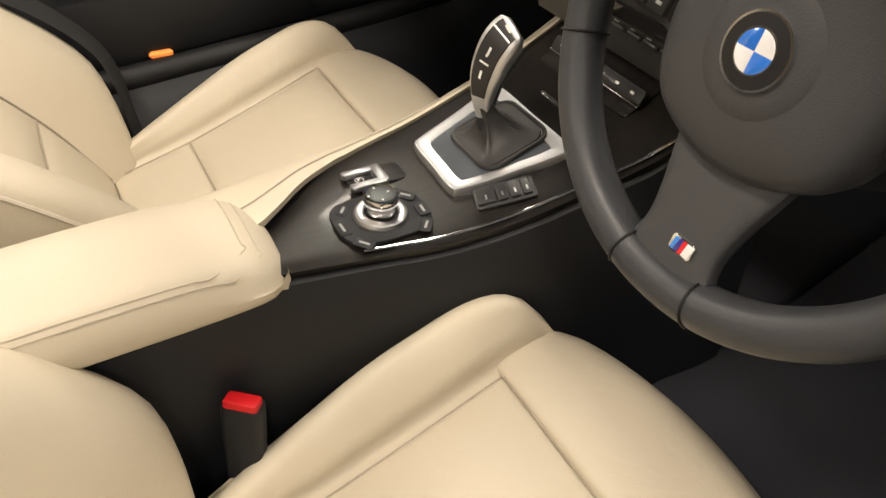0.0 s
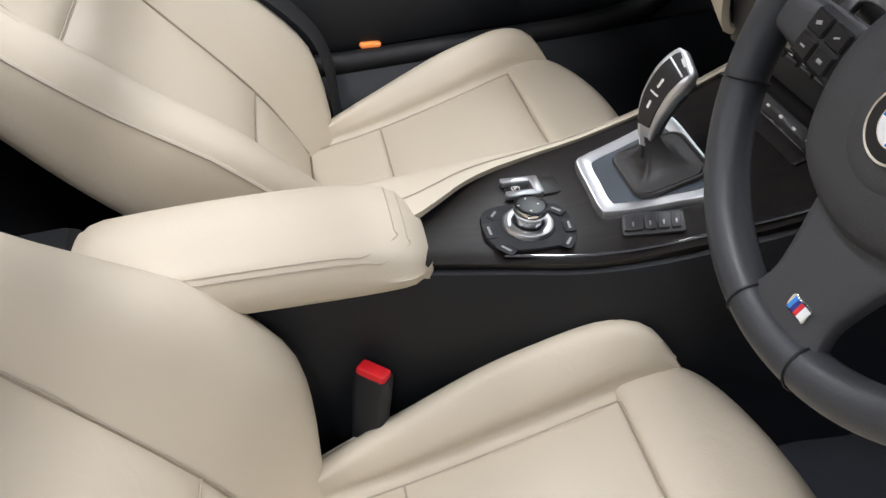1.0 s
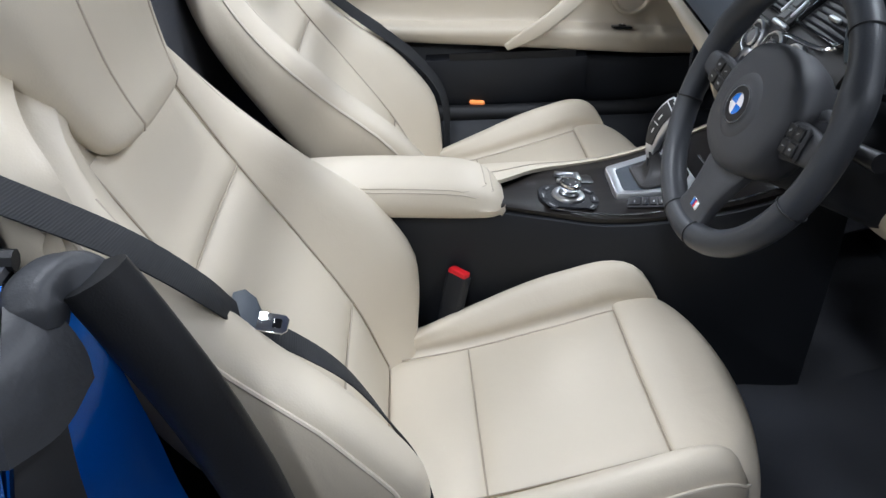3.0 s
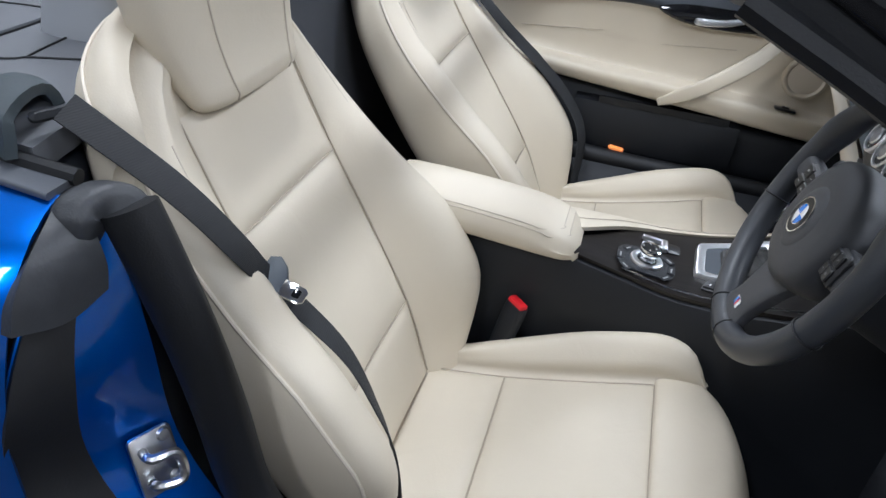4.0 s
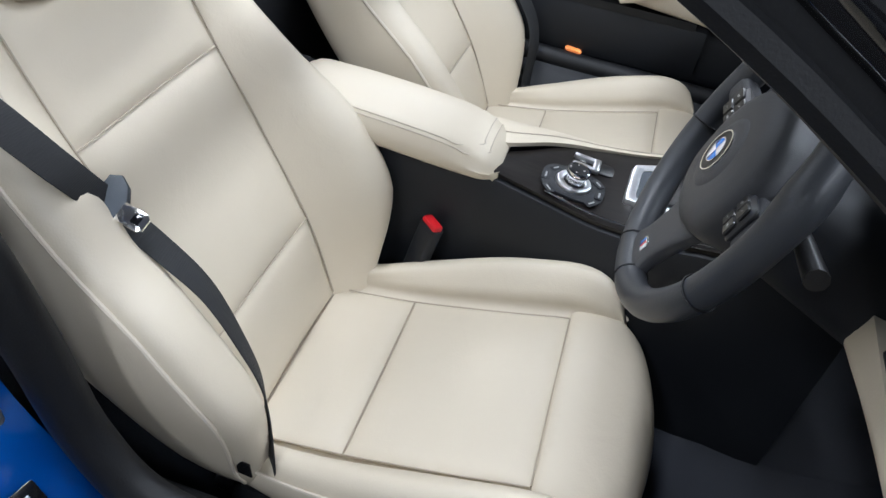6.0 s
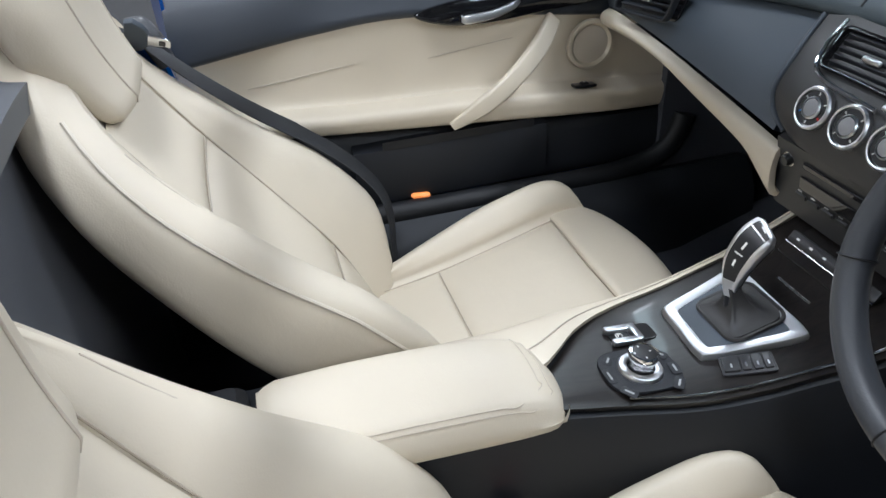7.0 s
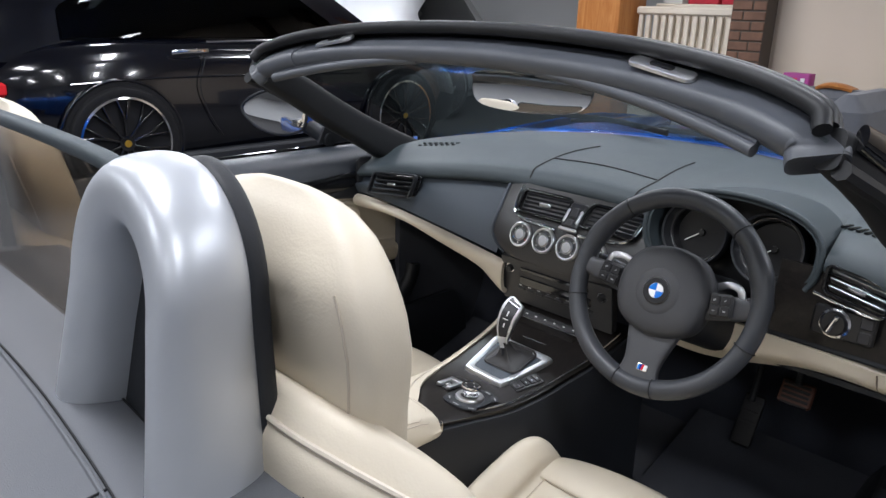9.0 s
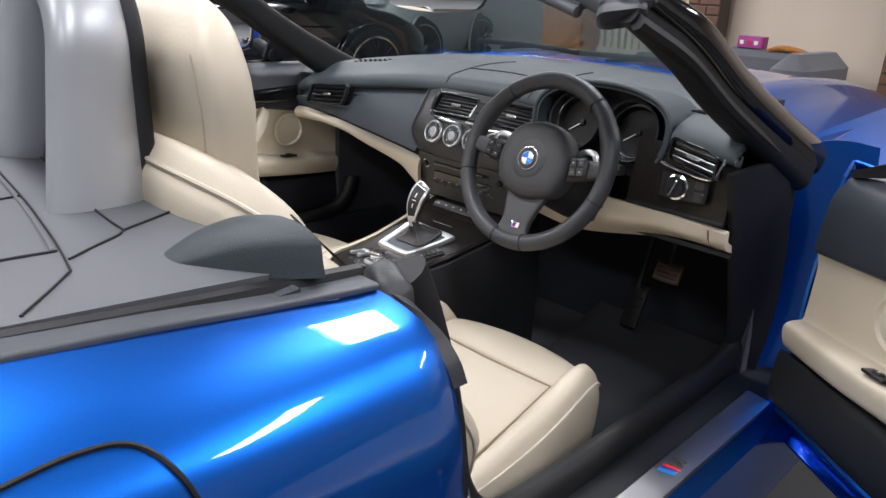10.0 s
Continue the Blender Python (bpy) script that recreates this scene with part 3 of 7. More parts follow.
shell = thing("roadster", (0, 0, GROUND), "blue metallic two-seat roadster body with its roof folded away", "car")
part("floor_pan", box(1.44, 2.2, 0.04, pose(0, 0.02, 0.10), 0.01), CARPET, shell, "dark carpeted floor")
part("bulkhead_front", slab([[(x, 0.72 + 0.25 * (z - 0.1) / 0.6, z) for z in np.linspace(0.10, 0.80, 8)] for x in (-0.72, 0, 0.72)], 0.03, (0, -1, 0)), CARPET, shell)
part("bulkhead_rear", slab([[(x, -0.70 - 0.08 * (z - 0.1), z) for z in np.linspace(0.10, 0.79, 8)] for x in (-0.70, 0, 0.70)], 0.03, (0, 1, 0)), CARPET, shell, "dark carpeted rear bulkhead")
for sd in (-1, 1):
    sill = [(0.60, 0.11), (0.615, 0.24), (0.64, 0.285), (0.675, 0.305), (0.70, 0.300), (0.73, 0.285), (0.80, 0.275), (0.84, 0.25), (0.855, 0.15), (0.83, 0.02), (0.60, 0.02)]
    ysill = np.linspace(-0.72, 0.62, 16)
    inner = [[(sd * a, y, b) for a, b in sill[:7]] for y in ysill]
    outer = [[(sd * a, y, b) for a, b in sill[6:]] for y in ysill]
    part("sill_inner", slab(inner, 0.02, (0, 0, 1)), PLASTIC, shell, "black plastic inner sill")
    part("sill_outer", slab(outer, 0.004, (sd, 0, 0.3)), BLUE, shell, "blue painted outer sill")
    # rubber seal round the door opening
    seal = spline([(0.690, -0.612, 0.765), (0.692, -0.590, 0.717), (0.692, -0.556, 0.626), (0.692, -0.530, 0.535), (0.692, -0.498, 0.41), (0.698, -0.42, 0.330), (0.70, -0.25, 0.315), (0.70, 0.05, 0.312), (0.70, 0.30, 0.315), (0.70, 0.42, 0.36), (0.705, 0.46, 0.5), (0.715, 0.46, 0.68), (0.715, 0.40, 0.77)], 60)
    seal = [q for q in seal if sd > 0 or (q[2] < 0.45 and q[1] > -0.46)]
    part("door_seal", sweep([(sd * (a - 0.006), b + 0.004, c) for a, b, c in seal], circle(0.032 if sd > 0 else 0.025, 14, 0.023), up=(sd, 0, 0.2)), RUBBER, shell, "black rubber door seal")
    # front jamb
    jamb = coons([(sd * 0.72, 0.47, 0.27), (sd * 0.72, 0.50, 0.50), (sd * 0.72, 0.46, 0.80)], [(sd * 0.86, 0.60, 0.24), (sd * 0.87, 0.60, 0.50), (sd * 0.84, 0.58, 0.80)],
                 [(sd * 0.72, 0.47, 0.27), (sd * 0.80, 0.55, 0.26), (sd * 0.86, 0.60, 0.24)], [(sd * 0.72, 0.46, 0.80), (sd * 0.78, 0.53, 0.81), (sd * 0.84, 0.58, 0.80)], 14, 10)
    part("front_jamb", slab(jamb, 0.01, (sd * 0.3, -1, 0)), BLUE, shell, "blue painted hinge pillar")
    part("kick_panel", slab([[(sd * 0.70, y, z) for z in np.linspace(0.10, 0.74, 6)] for y in np.linspace(0.40, 0.80, 5)], 0.02, (-sd, 0, 0)), CARPET, shell)
    lining = coons([(sd * 0.702, 0.20, 0.765), (sd * 0.702, 0.27, 0.60), (sd * 0.698, 0.35, 0.42), (sd * 0.69, 0.40, 0.30)], [(sd * 0.732, 0.40, 0.775), (sd * 0.742, 0.455, 0.60), (sd * 0.742, 0.475, 0.42), (sd * 0.735, 0.45, 0.29)],
                   [(sd * 0.702, 0.20, 0.765), (sd * 0.718, 0.30, 0.775), (sd * 0.732, 0.40, 0.775)], [(sd * 0.69, 0.40, 0.30), (sd * 0.715, 0.43, 0.295), (sd * 0.735, 0.45, 0.29)], 18, 8)
    if sd > 0:
        part("frame_lining", slab(lining, 0.012, (sd * 0.5, -1, 0)), RUBBER, shell, "black lining of the front door frame", 60)
    # rear quarter
    cut = spline([(-0.668, 0.771), (-0.660, 0.760), (-0.654, 0.745), (-0.650, 0.708), (-0.650, 0.64), (-0.652, 0.58), (-0.645, 0.508), (-0.620, 0.434), (-0.575, 0.355), (-0.50, 0.295), (-0.39, 0.27)], 40)
    rows = []
    for y0, z0 in cut:
        row = []
        for u in np.linspace(0, 1, 30):
            y = y0 + (-2.25 - y0) * u ** 1.3
            z = z0 + (z0 - 0.27) / 0.50 * belt_rise(y)
            row.append((sd * (quarter_x(y, z) - (0.012 if u == 0 else 0)), y, z))
        rows.append(row)
    part("rear_quarter", slab(rows, 0.006, (sd, 0, 0.2)), BLUE, shell, "blue rear quarter panel", 60)
    bj = coons([(sd * 0.694, -0.612, 0.742), (sd * 0.698, -0.592, 0.62), (sd * 0.698, -0.564, 0.47), (sd * 0.70, -0.44, 0.29)], [(sd * 0.716, -0.664, 0.758), (sd * 0.826, -0.655, 0.62), (sd * 0.836, -0.645, 0.49), (sd * 0.85, -0.42, 0.262)],
               [(sd * 0.694, -0.612, 0.742), (sd * 0.706, -0.640, 0.752), (sd * 0.716, -0.664, 0.758)], [(sd * 0.70, -0.44, 0.29), (sd * 0.78, -0.43, 0.275), (sd * 0.85, -0.42, 0.262)], 24, 10)
    if sd > 0:
        JAMB = bj
    part("rear_jamb", slab(bj, 0.008, (0.2 * sd, 1, 0.2)), BLUE, shell, "blue painted door jamb")
    strip = np.array(bj)[:, 5:, :] + np.array((sd * 0.002, 0.007, 0.002))
    part("jamb_seal", slab(strip, 0.010, (0.2 * sd, 1, 0.2)), RUBBER, shell, "black rubber strip on the door jamb", 60)
    hook = spline([(sd * 0.716, -0.642, 0.738), (sd * 0.702, -0.645, 0.757), (sd * 0.682, -0.634, 0.762), (sd * 0.667, -0.618, 0.745), (sd * 0.668, -0.604, 0.705)], 30)
    lump = [1 + 0.12 * math.sin(9 * u) * math.sin(4 * u + 1) for u in np.linspace(0, 1, 30)]
    corner = part("seal_corner", sweep(hook, rounded(0.042, 0.040, 0.014, 4), up=(0, 1, 0.1), scale=list(np.interp(np.linspace(0, 1, 30), [0, 0.15, 0.5, 0.85, 1], [0.82, 1.0, 1.0, 1.0, 0.85]) * np.array(lump))), WORN_RUBBER, shell, "moulded grey rubber corner block, worn", 60)
    wing_edge = [(sd * 0.720, -0.660, 0.768), (sd * 0.772, -0.646, 0.748), (sd * 0.802, -0.641, 0.722), (sd * 0.815, -0.638, 0.696)]
    inner_edge = [(sd * 0.702, -0.640, 0.762), (sd * 0.712, -0.622, 0.738), (sd * 0.716, -0.614, 0.716), (sd * 0.722, -0.612, 0.694)]
    lobe = coons(wing_edge, inner_edge, [wing_edge[0], (sd * 0.710, -0.647, 0.770), inner_edge[0]], [wing_edge[-1], (sd * 0.768, -0.622, 0.684), inner_edge[-1]], 20, 12)
    part("rubber_lobe", slab(lobe, 0.016, (0.3 * sd, 1, 0.3)), WORN_RUBBER, corner, "", 60)
    part("belt_trim", sweep(spline([(sd * 0.697, -0.670, 0.774), (sd * 0.697, -0.80, 0.786), (sd * 0.696, -0.95, 0.802), (sd * 0.690, -1.3, 0.826), (sd * 0.65, -1.75, 0.825)], 24), rounded(0.036, 0.008, 0.003, 3)), SLEEVE, shell, "dark grey waist trim")
    # front wing
    wing = []
    for u in np.linspace(0, 1, 20):
        y = 0.56 + 1.75 * u
        top = 0.80 + 0.03 * math.sin(math.pi * u) - 0.16 * max(0, u - 0.5)
        row = []
        for v in np.linspace(0, 1, 14):
            z = top - 0.52 * v
            x = 0.70 + 0.19 * math.sin(min(1, v * 2.2) * math.pi / 2) - 0.25 * max(0, u - 0.6) ** 2 + 0.012 * math.sin(math.pi * u)
            row.append((sd * x, y, z))
        wing.append(row)
    part("front_wing", slab(wing, 0.006, (sd, 0, 0.5)), BLUE, shell, "blue front wing", 60)
hood = []
for u in np.linspace(0, 1, 24):
    y = 0.72 + 1.75 * u
    row = []
    for v in np.linspace(-1, 1, 33):
        x = 0.74 * v * (1 - 0.12 * u)
        z = 0.845 - 0.062 * abs(v) ** 2.5 - 0.16 * u ** 2 + 0.025 * math.sin(math.pi * min(1.0, u * 1.15)) + 0.02 * math.exp(-((abs(v) - 0.62) / 0.08) ** 2) + 0.03 * u
        row.append((x, y - 0.28 * v * v * (1 - u), z))
    hood.append(row)
part("bonnet", slab(hood, 0.008, (0, 0, 1)), BLUE, shell, "long blue bonnet with two raised creases", 60)
part("cowl", slab([[(x, 0.92 - 0.85 * x * x * 0.8 - 0.02 + k * 0.1, 0.845 - 0.0 * k) for x in np.linspace(-0.56, 0.56, 20)] for k in (0, 1)], 0.02, (0, 0, 1)), PLASTIC, shell)
# tail, nose and road wheels that carry the body
part("boot_lid", slab([[(x, -1.90 - 0.42 * u, 0.845 + 0.02 * (1 - (x / 0.72) ** 2) - 0.10 * u * u) for x in np.linspace(-0.68, 0.68, 20)] for u in np.linspace(0, 1, 8)], 0.02, (0, 0, 1)), BLUE, shell, "blue boot lid", 60)
part("rear_bumper", box(1.56, 0.16, 0.62, pose(0, -2.26, 0.43), 0.07), BLUE, shell, "blue rear bumper")
part("front_bumper", box(1.50, 0.22, 0.52, pose(0, 2.36, 0.36), 0.09), BLUE, shell, "blue front bumper")
for wx, wy, wsd in ((0.83, 1.42, 1), (-0.83, 1.42, -1), (0.84, -1.42, 1), (-0.84, -1.42, -1)):
    hub = part("wheel", lathe([(0.0, 0.0), (0.05, 0.0), (0.05, -0.1), (0.0, -0.1)], 16, Matrix.Translation((wx, wy, 0.25)) @ Matrix.Rotation(radians(90 * wsd), 4, "Y")), SATIN, shell)
    wheel_of(hub, wx, wy, 0.25, 0.32, 0.23, 0.22, wsd, 5, SATIN, SATIN)
# sill plate on the driver's side
sp = part("sill_plate", box(0.055, 0.62, 0.008, pose(0.790, 0.03, 0.286, 0, 8, 0), 0.003), SATIN, shell, "brushed metal sill plate")
for i, mt in enumerate((BADGE_LIGHT, BADGE_NAVY, BADGE_RED)):
    part("badge_stripe", box(0.030, 0.008, 0.002, pose(0.788, -0.055 + 0.009 * i, 0.292, 0, 8, 25), 0.0005), mt, sp)
for i in range(3):
    part("badge_bar", box(0.026, 0.004, 0.002, pose(0.787, -0.024 + 0.008 * i, 0.292, 0, 8, 25 - 35 * (i % 2)), 0.0005), BUTTON, sp)
# striker and stickers on the jamb
def on_jamb(x, z, lift):
    """A pose on the driver's door jamb, its z axis out of the painted sheet."""
    d = (JAMB[:, :, 0] - x) ** 2 + (JAMB[:, :, 2] - z) ** 2
    i, j = np.unravel_index(int(np.argmin(d)), d.shape)
    i, j = min(max(int(i), 1), JAMB.shape[0] - 2), min(max(int(j), 1), JAMB.shape[1] - 2)
    a, b = Vector(JAMB[i + 1, j] - JAMB[i - 1, j]), Vector(JAMB[i, j + 1] - JAMB[i, j - 1])
    n = a.cross(b).normalized()
    n = n if n.y > 0 else -n
    up_dir = (Vector((0, 0, 1)) - n * n.z).normalized()
    return basis(Vector(JAMB[i, j]) + n * (lift + 0.008), up_dir.cross(n), up_dir)


SM = on_jamb(0.735, 0.478, 0.002)
st = part("striker_plate", turned(plate(rounded(0.048, 0.072, 0.006), 0.005, 0.0015), SM), SATIN, shell, "chromed door striker")
part("striker_loop", turned(tube(spline([(-0.012, 0.018, 0.0), (-0.012, 0.016, 0.026), (0.012, 0.012, 0.032), (0.012, -0.018, 0.030), (-0.012, -0.018, 0.022), (-0.012, -0.018, 0.0)], 24), 0.0055, 8), SM), SATIN, st)
for bx, bz in ((0.014, 0.026), (0.014, -0.026)):
    part("bolt", turned(lathe([(0.0, 0.010), (0.006, 0.0095), (0.008, 0.005), (0.008, 0.0)], 16), SM @ pose(bx, bz, 0)), SATIN, st)
for xx, zz, w, h, mt in ((0.770, 0.358, 0.046, 0.090, GLOSS), (0.780, 0.278, 0.050, 0.060, WHITE_MARK)):
    LM = on_jamb(xx, zz, 0.0008)
    stk = part("sticker", turned(plate(rounded(w, h, 0.003, 2), 0.001, 0.0003), LM), mt, shell, "printed label on the jamb")
    n = 7 if h > 0.05 else 2
    for i in range(n):
        part("print_bar", turned(plate(rounded(0.030 - 0.007 * (i % 3), 0.005, 0.0006, 2), 0.0004, 0.0001), LM @ pose(-0.004 + 0.004 * (i % 2), h * (0.40 - 0.80 * i / (n - 1)) * 0.9, 0.001)), SATIN if h > 0.05 else BUTTON, stk)
# fuel flap
flap = spline([(-1.17, 0.770), (-1.08, 0.775), (-1.00, 0.775), (-0.958, 0.763), (-0.937, 0.72), (-0.940, 0.65), (-0.97, 0.605), (-1.06, 0.595), (-1.16, 0.605), (-1.195, 0.69)], 60, True)
part("fuel_flap_gap", tube([(quarter_x(y, z) + 0.0015, y, z) for y, z in flap], 0.0022, 6, up=(1, 0, 0), closed=True), RUBBER, shell, "shut line of the fuel flap")

# deck behind the seats
deck = []
for u in np.linspace(0, 1, 16):
    row = []
    for v in np.linspace(-0.90, 0.90, 29):
        x = 0.748 * v * (1 - 0.08 * u * u)
        row.append((x, -0.715 - 1.2 * u, 0.787 + 0.035 * (1 - abs(v) ** 3) + 0.032 * math.exp(-(v / 0.42) ** 4) + 0.045 * math.sin(math.pi * u * 0.5)))
    deck.append(row)
rear_deck = thing("rear_deck", (0, -1.2, 0.8), "dark grey moulded cover panels over the folded roof", "deck")


def deck_z(x, y):
    u = min(1, max(0, (-0.715 - y) / 1.2))
    v = x / (0.748 * (1 - 0.08 * u * u))
    return 0.787 + 0.035 * (1 - abs(v) ** 3) + 0.032 * math.exp(-(v / 0.42) ** 4) + 0.045 * math.sin(math.pi * u * 0.5)


part("panel", slab(deck, 0.03, (0, 0, 1)), DECK, rear_deck)


def deck_line(pts, r=0.0013):
    q = spline(pts, 24)
    return tube([(x, y, deck_z(x, y) + 0.001) for x, y, *_ in q], r, 6)


for sd in (-1, 1):
    for pts in ([(0.0, -0.893), (0.113, -0.893), (0.277, -0.890), (0.394, -0.893), (0.484, -0.903), (0.554, -0.913), (0.600, -0.922)], [(0.394, -0.893), (0.405, -0.943), (0.425, -1.01), (0.44, -1.12)],
                [(0.554, -0.916), (0.556, -0.954), (0.561, -1.00), (0.57, -1.10)], [(0.600, -0.922), (0.630, -0.950), (0.662, -0.982)],
                [(0.576, -0.914), (0.556, -0.884), (0.536, -0.852), (0.526, -0.843), (0.510, -0.813), (0.490, -0.775)], [(0.455, -0.843), (0.498, -0.844), (0.526, -0.843)], [(0.275, -0.836), (0.331, -0.833), (0.40, -0.832)]):
        part("shut_line", deck_line([(sd * a, b) for a, b in pts]), RUBBER, rear_deck)
    part("panel_lip", deck_line([(sd * a, b - 0.006) for a, b in ((0.0, -0.893), (0.277, -0.890), (0.394, -0.893), (0.484, -0.903), (0.554, -0.914))], 0.0022), DECK, rear_deck)
    hump = []
    for u in np.linspace(0, 1, 20):
        y = -0.848 + 0.114 * u
        w = 0.012 + 0.044 * math.sin(u * math.pi / 2)
        h = 0.050 * math.sin(min(1.0, 0.06 + u * 1.1) * math.pi / 2)
        zb = deck_z(0.63, y) - 0.010
        prof = [(-1.0, 0.0), (-0.94, 0.30), (-0.82, 0.58), (-0.62, 0.82), (-0.36, 0.95), (-0.05, 1.0), (0.28, 0.98), (0.58, 0.90), (0.78, 0.80), (0.85, 0.74), (0.90, 0.62), (0.94, 0.30), (1.0, 0.0)]
        hump.append([(sd * (0.598 + 0.044 * u + w * a), y + 0.010 * a * u, zb + h * b) for a, b in prof])
    part("belt_outlet_cover", slab(hump, 0.012, (0, 0, 1)), DASH, rear_deck, "raised black seat belt outlet cover")
    part("deck_edge_rail", tube(spline([(sd * 0.676, -0.665, 0.778), (sd * 0.680, -0.75, 0.786), (sd * 0.680, -0.90, 0.797), (sd * 0.676, -1.05, 0.808), (sd * 0.67, -1.3, 0.822)], 20), 0.009, 8), RUBBER, rear_deck)


def roll_hoop(cx, label):
    hp = thing("roll_hoop", (cx, -0.80, 0.82), label, "roll hoop", "roll hoops")
    cx = cx - math.copysign(0.005, cx)

    def arch_at(t, toe, y):
        """A point of the arch; toe: how far the half width shrinks or grows; y: its place along the car."""
        inboard = (t < 0.5) == (cx > 0)
        half, splay = (0.067, 0.036) if inboard else (0.078, 0.016)
        way = -1 if t < 0.5 else 1
        k = max(0.0, abs(t - 0.5) - 0.25) / 0.25
        if k > 0:
            q = (way * (half + splay * k), 0.970 - 0.165 * k)
        else:
            b = math.pi * (1 - (t - 0.25) / 0.5)
            q = (half * math.cos(b), 0.970 + 0.081 * math.sin(b))
        return np.array((cx + q[0] * toe, y, q[1]))

    ts = np.linspace(0, 1, 49)
    mid = [arch_at(t, 1.0, 0) for t in ts]
    p0, across, _ = frames(mid, (0, 1, 0))
    bulge = [1 + 0.34 * max(0.0, math.sin(math.pi * (i - 9) / 30)) for i in range(49)]
    oval = [(0.023 * math.copysign(abs(math.cos(a)) ** 0.8, math.cos(a)), math.copysign(abs(math.sin(a)) ** 0.75, math.sin(a))) for a in np.linspace(0, 2 * math.pi, 45)[:-1]]
    shell_rings, cover_rings = [], []
    for i, t in enumerate(ts):
        deep = 0.056 - 0.075 * (p0[i][2] - 0.82)
        shell_rings.append([arch_at(t, 1.0 - 0.11 * b - 0.10, -0.774 - deep + deep * b) + across[i] * a * bulge[i] for a, b in oval])
        cover_rings.append([arch_at(t, 0.775, -0.771 + b) + across[i] * a * bulge[i] for a, b in rounded(0.034, 0.024, 0.008, 3)])
    part("tube", loft(shell_rings), HOOP, hp, "satin silver hoop shell", 60)
    part("front_cover", loft(cover_rings), PLASTIC, hp, "black plastic front cover", 60)
    inner = [[(cx + v, -0.836 + 0.12 * (z - 0.815), z) for v in np.linspace(-0.072, 0.072, 6)] for z in np.linspace(0.82, 1.01, 8)]
    part("insert", slab(inner, 0.01, (0, -1, 0)), PLASTIC, hp, "black insert panel")
    return hp


roll_hoop(0.356, "satin silver roll hoop behind the driver's seat")
roll_hoop(-0.356, "satin silver roll hoop behind the passenger seat")
wd = thing("wind_deflector", (0, -0.80, 0.82), "smoked clear wind deflector between the roll hoops", "wind deflector")
part("pane", slab([[(x, -0.82 + 0.10 * (z - 0.82), z) for x in np.linspace(-0.245, 0.245, 8)] for z in np.linspace(0.825, 1.046, 6)], 0.004, (0, -1, 0)), MESH_GLASS, wd)
part("frame", sweep(spline([(-0.255, -0.82, 0.82), (-0.252, -0.805, 0.98), (-0.238, -0.80, 1.038), (-0.18, -0.797, 1.052), (0.18, -0.797, 1.052), (0.238, -0.80, 1.038), (0.252, -0.805, 0.98), (0.255, -0.82, 0.82)], 48), rounded(0.016, 0.020, 0.006, 3), up=(0, 1, 0)), DASH, wd)

# ---- windscreen and its frame ----
ws = thing("windscreen_frame", (0, 0.3, 0.8), "black windscreen frame with rubber roof seals", "windscreen frame")
HDR = [(-0.624, -0.128, 1.060), (-0.60, -0.105, 1.086), (-0.48, -0.078, 1.118), (-0.28, -0.052, 1.142), (0, -0.040, 1.152), (0.28, -0.052, 1.142), (0.48, -0.078, 1.118), (0.60, -0.105, 1.086), (0.624, -0.128, 1.060)]
hdr = spline(HDR, 60)
part("header", sweep([(a, b + 0.004, c - 0.028) for a, b, c in hdr], rounded(0.074, 0.036, 0.014, 4), up=(0, -0.35, 1)), SLEEVE, ws, "dark grey padded header rail", 60)
for dy, dz, r, mt in ((-0.002, 0.014, 0.012, RUBBER), (0.020, 0.014, 0.012, RUBBER), (0.040, 0.004, 0.012, RUBBER)):
    part("roof_seal", tube([(a, b + dy, c + dz) for a, b, c in hdr], r, 10), mt, ws, "black rubber roof seal")
for lx in (-0.38, 0.38):
    lz = 1.1225
    lp = part("latch_plate", plate(rounded(0.110, 0.026, 0.011), 0.006, 0.002, pose(lx, -0.078, lz, 22, 0, 0) @ pose(0, 0, 0, 0, 8 * (1 if lx > 0 else -1), -8 * (1 if lx > 0 else -1))), SURROUND, ws, "polished metal roof latch plate")
    part("latch_slot", plate(rounded(0.04, 0.012, 0.005), 0.002, 0.0005, pose(lx, -0.079, lz + 0.0062, 22, 0, 0) @ pose(0, 0, 0, 0, 8 * (1 if lx > 0 else -1), -8 * (1 if lx > 0 else -1))), GLOSS, lp)
